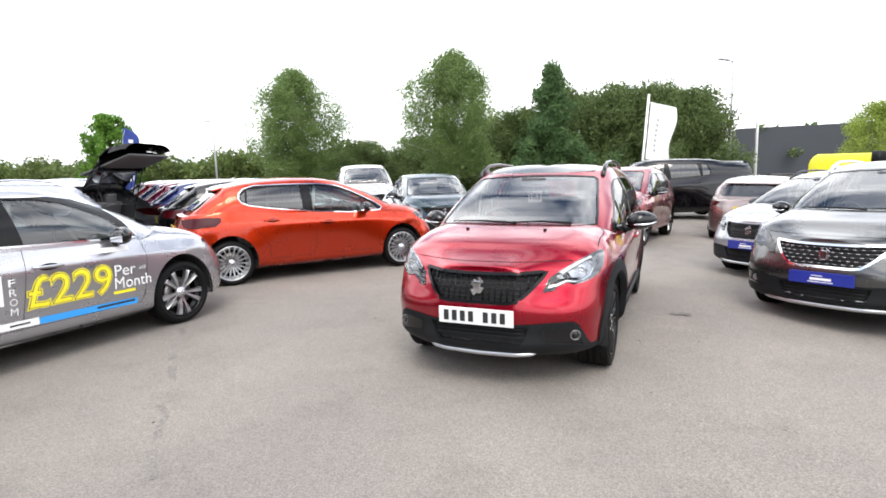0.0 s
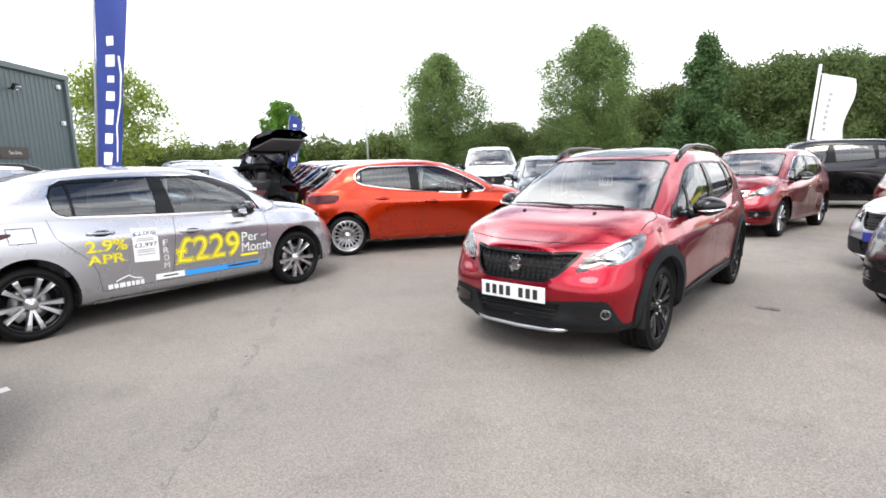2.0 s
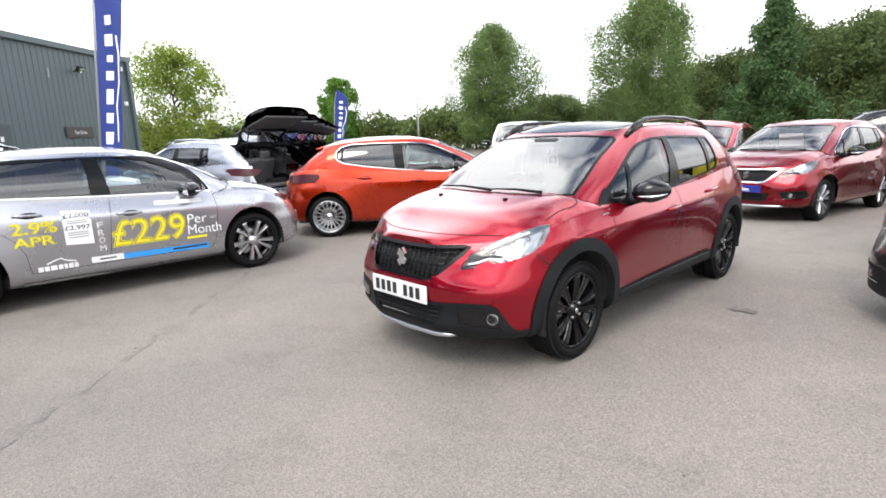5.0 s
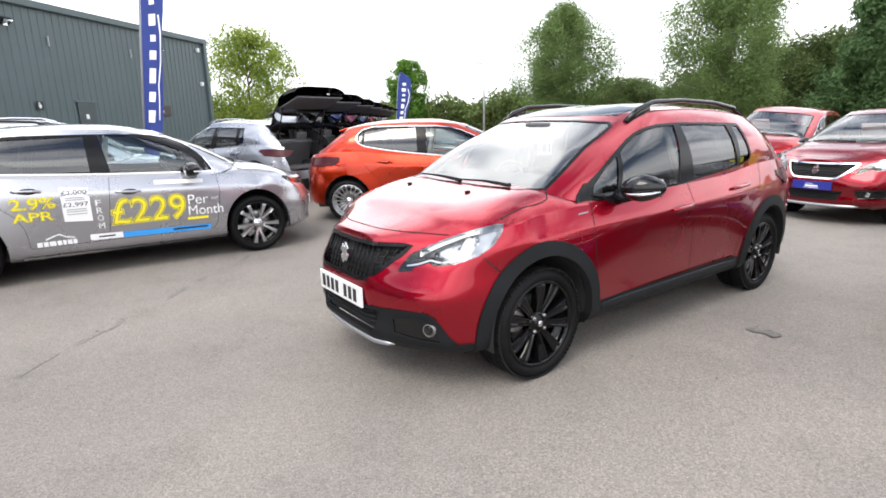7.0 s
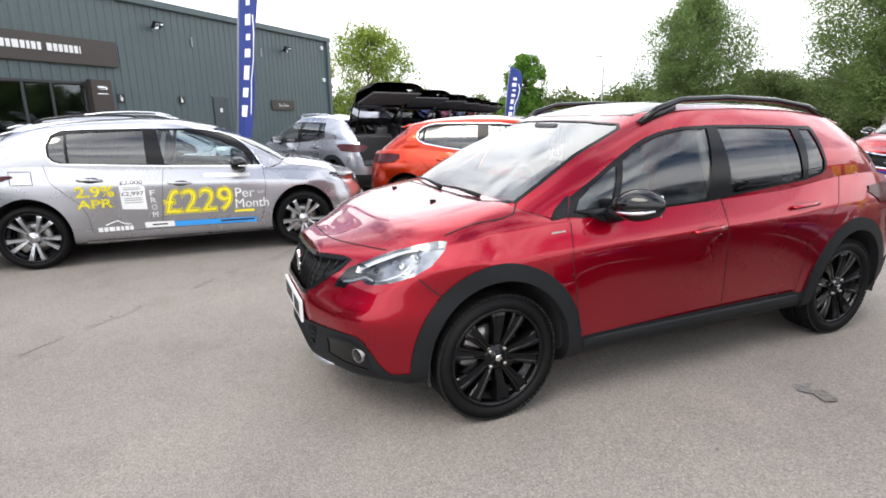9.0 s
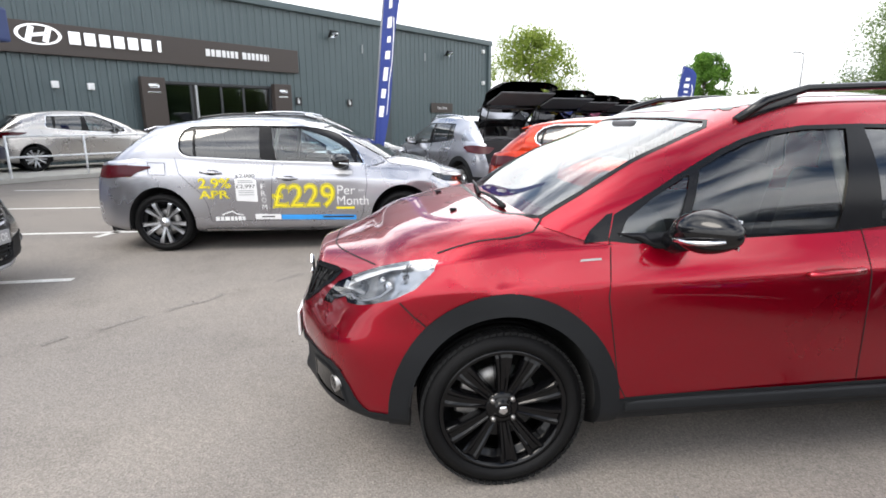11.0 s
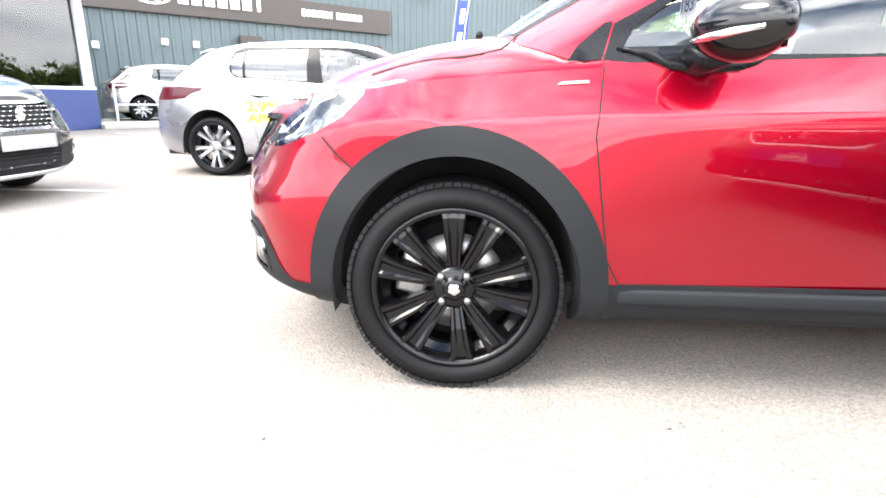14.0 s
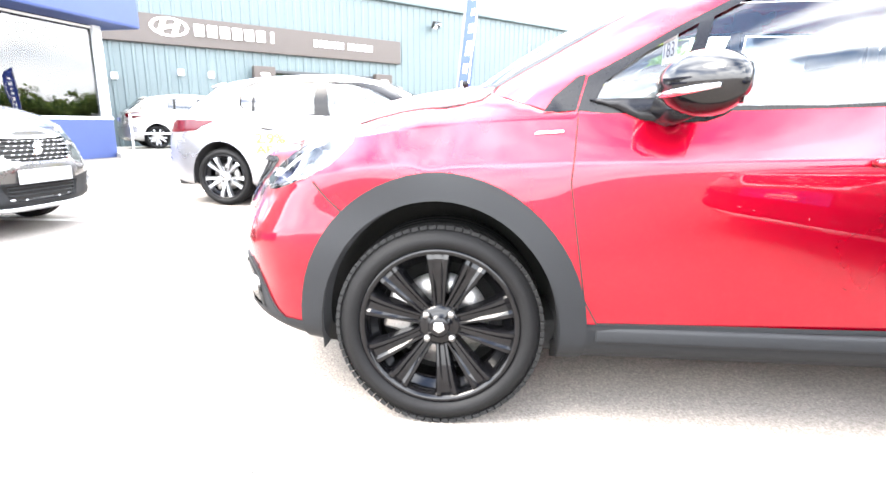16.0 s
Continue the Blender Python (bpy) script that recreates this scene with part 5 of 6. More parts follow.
def wall_pose(s, out=0.0, z=0.0):
    """A pose on the clad wall: x along it towards its far corner, -y out of it."""
    p = WALL0 + WD * s + WN * out + Vector((0, 0, z))
    m = Matrix((WD, -WN, Vector((0, 0, 1)))).transposed().to_4x4()
    m.translation = p
    return m


def clad_wall(name, m, length, height):
    """Box-ribbed metal sheeting: its ribs stand out of the wall."""
    bm = bmesh.new()
    pts, x, pitch = [], 0.0, 0.34
    while x < length:
        for dx, d in ((0, 0), (0.2, 0), (0.225, -0.035), (0.315, -0.035)):
            pts.append((min(x + dx, length), d))
        x += pitch
    prev = None
    for x, y in pts:
        cur = (bm.verts.new((x, y, 0)), bm.verts.new((x, y, height)))
        if prev:
            bm.faces.new((prev[0], cur[0], cur[1], prev[1]))
        prev = cur
    box(bm, (length, 0.2, height), (length / 2, 0.12, height / 2))
    ob = new(name, finish(name, bm, CLAD, smooth=False))
    ob.matrix_world = m
    return tagged(ob, "green-grey ribbed metal wall of a showroom hall", "wall", kind="structure")


WALL_H = 6.16
FAR = 14.6
clad_wall("wall_north", wall_pose(-22), 22 + FAR, WALL_H)
em = Matrix((-WN, -WD, Vector((0, 0, 1)))).transposed().to_4x4()
em.translation = WALL0 + WD * FAR
clad_wall("wall_end", em, 18, WALL_H)
bm = boxed((22 + FAR + 0.3, 0.35, 0.28), (0, 0, 0), 0.03)
roof_edge = new("roof_trim", finish("roof_trim", bm, CLAD, False))
roof_edge.matrix_world = wall_pose((FAR - 22) / 2, 0.02, WALL_H + 0.05)
tagged(roof_edge, "grey metal roof edge", "trim", kind="structure")

corner = new("corner_trim", finish("corner_trim", boxed((0.26, 0.26, WALL_H), (0, 0, WALL_H / 2), 0.02), CLAD, False))
corner.matrix_world = wall_pose(FAR - 0.06, 0.06)
tagged(corner, "green-grey metal corner strip of the hall", "trim", kind="structure")
sign = thing("fascia_sign", "long dark brown fascia sign with plain pale bars", "sign", wall_pose(0, 0.12, 3.98))
part("panel", boxed((14.5, 0.12, 0.96), (-7.1, 0, 0), 0.02), BROWN, sign, smooth=False)
bm = bmesh.new()
prev = None
for k in range(33):
    a = 2 * math.pi * k / 32
    cur = [bm.verts.new((-9.36 + math.cos(a) * r * 1.0, -0.085, 0.1 + math.sin(a) * r * 0.5)) for r in (0.52, 0.62)]
    if prev:
        bm.faces.new((prev[0], prev[1], cur[1], cur[0]))
    prev = cur
box(bm, (0.16, 0.03, 0.46), (-9.6, -0.08, 0.1), 0.0, (0, 18, 0))
box(bm, (0.16, 0.03, 0.46), (-9.14, -0.08, 0.1), 0.0, (0, 18, 0))
box(bm, (0.5, 0.03, 0.1), (-9.36, -0.08, 0.1), 0.0, (0, -12, 0))
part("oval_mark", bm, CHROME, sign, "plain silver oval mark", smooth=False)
for k in range(7):
    w = 0.34 if k < 6 else 0.14
    part("silver_bar", boxed((w, 0.06, 0.42), (-8.4 + 0.44 * k, -0.09, 0.07), 0.03), CHROME, sign, smooth=False)
x = -4.05
for w in (0.19, 0.15, 0.22, 0.16, 0.12, 0.16, 0.14, None, 0.19, 0.15, 0.15, 0.15, 0.15, 0.15, 0.06):
    if w is None:
        x += 0.14
        continue
    part("white_bar", boxed((w - 0.02, 0.03, 0.26), (x + w / 2, -0.075, 0.04), 0.01), WHITE, sign, smooth=False)
    x += w + 0.035

# entrance
FRAME = grained("dark_door_frame", (0.03, 0.032, 0.035), 0.4)
ROOMSHADE = grained("painted_room_shade", (0.04, 0.038, 0.036), 0.9)
entrance = thing("door_1", "wide dark glazed showroom entrance", "door", wall_pose(-3.55, 0.0, 0), kind="structure")
# flat dark slab on the wall: the room's dimness is put into its colour
part("reveal", boxed((4.4, 0.06, 2.84), (0, -0.07, 1.42)), ROOMSHADE, entrance, smooth=False)
for x in (-2.2, -1.2, -1.0, 0.0, 0.95, 2.2):
    part("door_post", boxed((0.09, 0.1, 2.84), (x, -0.14, 1.42), 0.01), FRAME if x != -1.0 else POLE, entrance, smooth=False)
part("door_head", boxed((4.5, 0.12, 0.1), (0, -0.14, 2.84), 0.01), FRAME, entrance, smooth=False)
for x, w in ((-1.7, 0.9), (-0.5, 0.9), (0.48, 0.86), (1.57, 1.15)):
    part("glass_pane", boxed((w, 0.012, 2.7), (x, -0.15, 1.4)), SHOPGLASS, entrance, smooth=False)
for s0 in (-6.22, -0.92):
    tot = thing("totem_sign", "upright brown totem with a plain silver mark", "sign", wall_pose(s0, 0.35, 0), group="entrance totems")
    part("slab", boxed((0.82, 0.28, 2.98), (0, 0, 1.49), 0.02), BROWN, tot, smooth=False)
    part("silver_mark", boxed((0.36, 0.02, 0.14), (0, -0.15, 2.68), 0.05), CHROME, tot)
    part("silver_bar", boxed((0.44, 0.02, 0.05), (0, -0.15, 2.45), 0.01), CHROME, tot, smooth=False)

for s0, z in ((2.0, 5.31), (10.25, 5.19)):
    fl = thing("floodlight", "black floodlight on a wall bracket", "lamp", wall_pose(s0, 0.0, z), group="wall floodlights")
    part("bracket", tube(bmesh.new(), [(0, -0.02, -0.05), (0, -0.3, -0.02)], 0.03, 6), PLASTIC, fl)
    part("housing", boxed((0.42, 0.16, 0.3), (0, -0.4, 0.02), 0.03, (30, 0, 0)), PLASTIC, fl)
    part("lens", boxed((0.36, 0.01, 0.24), (0, -0.478, -0.03), 0.0, (30, 0, 0)), LENS, fl)
for s0, z in ((13.9, 5.66), (13.95, 3.79), (-11.18, 2.38), (-9.11, 2.6), (-8.09, 2.58)):
    bx = thing("wall_box", "small white box fixed to the wall", "box", wall_pose(s0, 0.0, z), group="wall boxes")
    part("case", boxed((0.2, 0.14, 0.22), (0, -0.1, 0), 0.02), WHITE, bx)
for s0 in (0.14, 3.08):
    sg_ = thing("bay_sign", "small dark sign with a plain white symbol", "sign", wall_pose(s0, 0.0, 2.32), group="bay signs")
    part("board", boxed((0.32, 0.02, 0.34), (0, -0.06, 0), 0.01), BLACKINK, sg_, smooth=False)
    part("symbol", boxed((0.1, 0.01, 0.16), (-0.01, -0.075, -0.02), 0.03), WHITE, sg_)
    part("symbol_head", boxed((0.06, 0.01, 0.06), (-0.03, -0.075, 0.1), 0.02), WHITE, sg_)
door2 = thing("door_2", "grey metal side door in the clad wall", "door", wall_pose(5.38, 0.0, 0), kind="structure")
part("leaf", boxed((0.95, 0.06, 2.5), (0, -0.06, 1.25), 0.01), grained("door_green", (0.055, 0.07, 0.075), 0.5), door2, "dull grey door leaf", smooth=False)
part("frame", boxed((1.15, 0.05, 0.08), (0, -0.06, 2.55), 0.01), CLAD, door2, smooth=False)
part("notice", boxed((0.16, 0.01, 0.2), (-0.05, -0.1, 1.9)), WHITE, door2, smooth=False)
for k, (s0, h) in enumerate(((4.0, 5.0), (8.55, 5.0))):
    v = thing("wall_vent", "thin pale vent strip on the wall", "vent", wall_pose(s0, 0.0, h - 0.1), group="wall vents")
    part("strip", boxed((0.05, 0.06, 0.4), (0, -0.06, 0), 0.01), POLE, v, smooth=False)


def flat_text(text, width, height, material, parent, at=(0, 0, 0), upright=True, name="lettering"):
    """Words in the built-in font, fitted to a width and height, facing -y."""
    bm, lo, hi = text_shape(text)
    m = Matrix.Translation(at) @ Matrix.Rotation(radians(90), 4, "X") @ Matrix.Diagonal((width / (hi[0] - lo[0]), height / (hi[1] - lo[1]), 1, 1)) @ Matrix.Translation((-(lo[0] + hi[0]) / 2, -(lo[1] + hi[1]) / 2, 0))
    bm.transform(m)
    return part(name, bm, material, parent, smooth=False)


def text_shape(text, offset=0.0):
    cu = bpy.data.curves.new("words", "FONT")
    cu.body, cu.offset = text, offset
    ob = new("words", cu)
    me = bpy.data.meshes.new_from_object(ob.evaluated_get(bpy.context.evaluated_depsgraph_get()))
    bm = bmesh.new()
    bm.from_mesh(me)
    bpy.data.objects.remove(ob)
    bpy.data.curves.remove(cu)
    bpy.data.meshes.remove(me)
    span = max(v.co.y for v in bm.verts) - min(v.co.y for v in bm.verts)
    low_edge = min(v.co.y for v in bm.verts)
    for k in range(1, 10):
        bmesh.ops.bisect_plane(bm, geom=bm.verts[:] + bm.edges[:] + bm.faces[:], dist=1e-5, plane_co=(0, low_edge + span * k / 10, 0), plane_no=(0, 1, 0))
    xs, ys = [v.co.x for v in bm.verts], [v.co.y for v in bm.verts]
    return bm, (min(xs), min(ys)), (max(xs), max(ys))


td = thing("drive_sign", "brown wall sign with white words", "sign", wall_pose(9.98, 0.0, 2.2))
part("board", boxed((1.9, 0.05, 0.54), (0, -0.07, 0), 0.01), BROWN, td, smooth=False)
flat_text("Test Drive", 0.85, 0.17, WHITE, td, (0, -0.1, 0))

# ---- showroom ----
BLUEWALL = grained("blue_render", (0.02, 0.04, 0.14), 0.6, spread=0.1, patch=1.5)
WINFRAME = grained("white_window_frame", (0.65, 0.67, 0.69), 0.4, spread=0.05)
SX = Vector((0.99, -0.13, 0)).normalized()
show = Matrix((SX, Vector((-SX.y, SX.x, 0)), Vector((0, 0, 1)))).transposed().to_4x4()
show.translation = Vector((-11.2, -10.8, 0))


def fixed(nm, size, at, mt, lab, cat="wall", bevel=0.02):
    o = new(nm, finish(nm, boxed(size, at, bevel), mt, False))
    o.matrix_world = show
    return tagged(o, lab, cat, kind="structure")


fixed("wall_showroom", (14, 0.3, 0.96), (7, -0.15, 0.48), BLUEWALL, "dark blue low showroom wall")
fixed("wall_showroom_end", (0.3, 9.0, 0.96), (0.15, -4.8, 0.48), BLUEWALL, "dark blue end wall of the showroom")
fixed("wall_showroom_back", (14, 0.25, 3.2), (7, -9.3, 1.6), grained("pale_inner_wall", (0.6, 0.6, 0.58), 0.8), "pale inner wall of the showroom")
fixed("roof_showroom", (15.2, 10.4, 0.75), (7, -4.6, 3.58), BLUEWALL, "blue showroom roof with a deep fascia", "roof", 0.06)
fixed("floor_showroom", (13.6, 9.0, 0.08), (7, -4.7, 0.04), grained("showroom_tiles", (0.45, 0.45, 0.44), 0.3), "pale showroom floor", "floor", 0.0)
fixed("ceiling_showroom", (13.8, 9.2, 0.05), (7, -4.7, 3.15), grained("white_ceiling", (0.75, 0.75, 0.74), 0.8), "white showroom ceiling", "ceiling", 0.0)
win = thing("window_1", "large showroom window with pale frames", "window", show, kind="structure")
for x, w in ((0.12, 0.24), (3.2, 0.1), (6.2, 0.1), (9.2, 0.1), (12.2, 0.1)):
    part("window_post", boxed((w, 0.16, 2.3), (x, -0.12, 2.1), 0.01), WINFRAME, win, smooth=False)
part("window_sill", boxed((14, 0.26, 0.07), (7, -0.12, 0.99), 0.01), WINFRAME, win, smooth=False)
for x0, x1 in ((0.24, 3.15), (3.25, 6.15), (6.25, 9.15), (9.25, 12.15)):
    part("pane", boxed((x1 - x0, 0.014, 2.2), ((x0 + x1) / 2, -0.13, 2.12)), SHOPGLASS, win, smooth=False)
for y in (-1.6, -3.2):
    part("end_post", boxed((0.1, 0.1, 2.3), (0.12, y, 2.1), 0.01), WINFRAME, win, smooth=False)

# ---- rail and kerb beside the showroom ----
RAILWHITE = grained("white_rail_paint", (0.7, 0.71, 0.72), 0.4, spread=0.08)
rail = thing("guard_rail", "white tubular guard rail on thin posts", "rail")
R0, R1 = Vector((-11.2, -10.35, 0)), Vector((-17.6, -5.0, 0))
for k in range(6):
    p = R0.lerp(R1, k / 5)
    part("rail_post", tube(bmesh.new(), [p, p + Vector((0, 0, 1.1))], 0.028, 8), RAILWHITE, rail)
for z in (1.08, 0.6):
    part("rail_tube", tube(bmesh.new(), [R0 + Vector((0, 0, z)), R1 + Vector((0, 0, z))], 0.025, 8), RAILWHITE, rail)
bm = boxed((9.0, 4.0, 0.12), (0, 0, 0.06), 0.02)
kerb = new("kerb", finish("kerb", bm, grained("kerb_concrete", (0.36, 0.35, 0.32), 0.9, grain=60, relief=0.3), False))
kd = (R1 - R0).normalized()
kerb.matrix_world = Matrix.Translation((R0 + R1) / 2 + Vector((kd.y, -kd.x, 0)) * -1.95) @ Matrix.Rotation(math.atan2(kd.y, kd.x), 4, "Z")
tagged(kerb, "pale concrete kerb under a guard rail", "kerb", kind="structure")

# ---- trees ----
def leaf_cloud(centres, per, spread, size, rng):
    """Many small leaf blades scattered about clump centres."""
    n = len(centres) * per
    c = np.repeat(np.array(centres), per, axis=0)
    d = rng.normal(size=(n, 3))
    d /= np.linalg.norm(d, axis=1)[:, None]
    p = c + d * (rng.random((n, 1)) ** 0.5) * spread
    a = rng.normal(size=(n, 3))
    a /= np.linalg.norm(a, axis=1)[:, None]
    b = np.cross(a, rng.normal(size=(n, 3)))
    b /= np.linalg.norm(b, axis=1)[:, None]
    s = size * (0.6 + 0.8 * rng.random((n, 1)))
    v = np.stack([p - a * s, p + b * s * 0.45, p + a * s, p - b * s * 0.45], axis=1).reshape(-1, 3)
    return v, np.arange(n * 4).reshape(n, 4)


def make_tree(name, label, height, width, leaf, bark, seed, shape="oval", clumps=150, per=45, leafsize=0.11, base=0.22, spread=0.42):
    rng = np.random.default_rng(seed)
    tr = thing(name, label, "tree")
    bm = bmesh.new()
    bend = [(0, 0, 0)]
    for k in range(1, 8):
        bend.append((bend[-1][0] + rng.normal() * 0.05, bend[-1][1] + rng.normal() * 0.05, height * 0.92 * k / 7))
    tube(bm, bend, [0.028 * height * (1 - k / 8.5) * 0.6 for k in range(8)], 10)
    centres = []
    while len(centres) < clumps:
        t = rng.random()
        z = base + (1 - base) * t
        if shape == "oval":
            r = math.sin(math.pi * min(1, 0.12 + t * 0.88)) ** 0.6
        elif shape == "skirt":
            r = (1 - t) ** 0.6 * (0.6 + 0.4 * min(1, t / 0.12))
        elif shape == "cone":
            r = (1 - t) ** 0.8 * (0.75 + 0.25 * math.sin(t * 40))
        else:
            r = math.sin(math.pi * (0.2 + 0.78 * t)) ** 0.45
        ang = rng.random() * 2 * math.pi
        lump = 0.8 + 0.28 * math.sin(ang * 3 + seed) + 0.18 * math.sin(ang * 5 + z * 9)
        rr = width * r * lump * rng.random() ** 0.42
        i = min(6, int(z * 7 / 0.92))
        centres.append((bend[i][0] + math.cos(ang) * rr, bend[i][1] + math.sin(ang) * rr, z * height))
    for k in range(0, clumps, max(1, clumps // 26)):
        c = Vector(centres[k])
        z0 = max(height * 0.15, c.z - height * 0.16)
        i = min(6, int(z0 / height * 7 / 0.92))
        st = Vector((bend[i][0], bend[i][1], z0))
        tube(bm, [st, st.lerp(c, 0.5) + Vector((0, 0, 0.1)), c], [0.007 * height, 0.004 * height, 0.0015 * height], 5)
    part("trunk", bm, bark, tr)
    v, f = leaf_cloud(centres, per, spread, leafsize, rng)
    me = bpy.data.meshes.new("crown")
    me.from_pydata(v.tolist(), [], f.tolist())
    me.materials.append(leaf)
    cr = new("crown", me)
    cr.parent = tr
    return tr


birch = make_tree("birch_tree", "tall birch with pale trunk and drooping green leaves", 7.3, 2.75, LEAF_BIRCH, BIRCHBARK, 3, clumps=430, per=190, leafsize=0.052, spread=0.6)
birch.matrix_world = pose(-9.8, 21.5, 0)
b2 = make_tree("birch_tree", "broad birch with drooping light green leaves", 9.3, 3.9, LEAF_BIRCH, BIRCHBARK, 7, clumps=450, per=200, leafsize=0.075, base=0.12, spread=0.85)
b2.matrix_world = pose(-27.0, 30.2, 0)
woods = [make_tree("broadleaf_tree", "dark green broadleaf tree in a dense belt", 5.7, 2.8, LEAF_WOOD, BARK, 11 + k, "dome", clumps=280, per=120, leafsize=0.08, base=0.03, spread=0.65) for k in range(2)]
woods[0].matrix_world = pose(-5.5, 25.5, 0)
woods[1].matrix_world = pose(-2.5, 26.5, 0)
rw = random.Random(5)
for k, (x, y, h) in enumerate(((0.0, 26.5, 1.0), (1.6, 27.5, 0.95), (-8.0, 27.0, 0.85), (-11.0, 28.5, 0.8), (0.8, 31, 1.02), (-14.0, 30.5, 0.72), (-17.0, 31.0, 0.7), (-20.5, 30.0, 0.66), (-1.0, 30.5, 1.08), (-4.5, 30.0, 1.0))):
    copy_thing(woods[k % 2], pose(x, y, 0, 0, 0, rw.random() * 360) @ Matrix.Diagonal((1, 1, h, 1)))
pine = make_tree("conifer_tree", "green conifer with layered branches", 6.6, 3.3, LEAF_PINE, BARK, 21, "cone", clumps=190, per=130, leafsize=0.085, base=0.1, spread=0.48)
pine.matrix_world = pose(-4.9, 23.0, 0)
lime = make_tree("spring_tree", "round tree with fresh yellow-green leaves", 8.0, 4.3, LEAF_LIME, BARK, 31, "dome", clumps=230, per=80, leafsize=0.11, base=0.16, spread=0.75)
lime.matrix_world = pose(-40.4, 10.0, 0)
lime2 = copy_thing(lime, pose(14.2, 43, 0, 0, 0, 70) @ Matrix.Diagonal((0.75, 0.75, 0.72, 1)))
roundt = make_tree("round_tree", "small round bright green tree", 7.5, 2.6, LEAF_BRIGHT, BARK, 41, "dome", clumps=240, per=70, leafsize=0.14, base=0.15, spread=0.5)
roundt.matrix_world = pose(-48.5, 29.6, 0)

# ---- hedges on the horizon ----
def hedge(name, label, a, b, height, depth, seed, leaf, n=420, per=28, size=0.22):
    rng = np.random.default_rng(seed)
    c = []
    for _ in range(n):
        t = rng.random()
        hh = height * (0.75 + 0.2 * math.sin(t * 37 + seed) + 0.12 * math.sin(t * 91))
        c.append((a[0] + (b[0] - a[0]) * t + rng.normal() * depth, a[1] + (b[1] - a[1]) * t + rng.normal() * depth, hh * rng.random() ** 0.6))
    v, f = leaf_cloud(c, per, 0.9, size, rng)
    me = bpy.data.meshes.new(name)
    me.from_pydata(v.tolist(), [], f.tolist())
    me.materials.append(leaf)
    return tagged(new(name, me), label, "hedge", kind="stuff")


hedge("hedge", "long uneven green hedge along the yard's edge", (-76, 34), (-16, 33), 3.9, 0.9, 2, LEAF_HEDGE, 900, 34)
hedge("hedge", "olive bushes beyond the clad hall", (-60, 2), (-74, 36), 4.2, 1.2, 9, LEAF_HEDGE, 520, 34, 0.26)
hedge("far_hedge", "far green tree belt on the horizon", (-140, 70), (60, 90), 6.0, 2.0, 4, LEAF_WOOD, 900, 26, 0.5)

# ---- flags and poles ----


def cloth_strip(u0, u1, z0, z1, height, lift, width):
    """A patch of the flag's waving cloth, or a bar that lies on it."""
    bm = bmesh.new()
    rows = []
    n = max(2, int((z1 - z0) / 0.12))
    for i in range(n + 1):
        z = z0 + (z1 - z0) * i / n
        t = (z - 0.8) / (height - 0.8)
        w = width * (0.56 + 0.5 * min(t * 1.6, 0.9)) * (1 if t < 0.84 else math.sqrt(max(0.03, 1 - ((t - 0.84) / 0.16) ** 2)))
        row = []
        for k in range(9):
            u = u0 + (u1 - u0) * k / 8
            row.append(bm.verts.new((0.03 + w * u, 0.045 * math.sin(z * 2.1 + u * 4.5) * u + lift, z)))
        rows.append(row)
    for r0, r1 in zip(rows, rows[1:]):
        for k in range(8):
            bm.faces.new((r0[k], r0[k + 1], r1[k + 1], r1[k]))
    return bm


def feather_flag(x, y, height, turn, width=0.55):
    fl = thing("feather_flag", "tall deep blue feather flag with plain white bars", "flag", Matrix.Translation((x, y, 0)) @ pose(0, 0, 0, -5.5) @ pose(0, 0, 0, 0, 0, turn))
    part("mast", tube(bmesh.new(), [(0, 0, 0), (0, 0, height * 0.7), (0.03, 0, height * 0.9), (0.15, 0, height)], [0.022, 0.018, 0.012, 0.008], 8), POLE, fl)
    part("base_plate", boxed((0.5, 0.5, 0.05), (0, 0, 0.025), 0.01), PLASTIC, fl)
    part("cloth", cloth_strip(0, 1, 0.8, height, height, 0.0, width), FLAGBLUE, fl, "deep blue cloth")
    z = 1.5
    for k, (hh, u0, u1) in enumerate(((0.36, 0.3, 0.66), (0.32, 0.34, 0.62), (0.4, 0.34, 0.6), (0.3, 0.33, 0.62), (0.26, 0.36, 0.6), (0.34, 0.3, 0.62), (0.3, 0.34, 0.6))):
        for lift in (-0.004, 0.004):
            part("white_bar", cloth_strip(u0, u1, z, z + hh - 0.15, height, lift, width), WHITE, fl)
        z += hh
    for lift in (-0.004, 0.004):
        bm = bmesh.new()
        pts = [(0.86, 1.55), (0.80, 1.9), (0.74, 2.15), (0.88, 2.55), (0.9, 3.0), (0.78, 3.3)]
        prev = None
        for u, zz in pts:
            w = width * (0.56 + 0.5 * min((zz - 0.8) / (height - 0.8) * 1.6, 0.9))
            cur = [bm.verts.new((0.03 + w * (u + d), 0.045 * math.sin(zz * 2.1 + u * 4.5) * u + lift * 1.2, zz)) for d in (-0.03, 0.03)]
            if prev:
                bm.faces.new((prev[0], prev[1], cur[1], cur[0]))
            prev = cur
        part("white_line", bm, WHITE, fl)
    return fl


feather_flag(-8.5, -1.93, 5.3, 32, 0.56)
feather_flag(-25.1, 13.5, 4.2, 70, 0.75)
mast = thing("flag_mast", "white flag mast with a waving white banner", "flag", pose(-0.32, 17.15, 0, 0, 4) @ pose(0, 0, 0, 0, 0, 18))
part("mast", tube(bmesh.new(), [(0, 0, 0), (0, 0, 4.3)], 0.045, 10), WPOLE, mast)
part("mast_cap", boxed((0.09, 0.09, 0.08), (0, 0, 4.34), 0.02), WPOLE, mast)
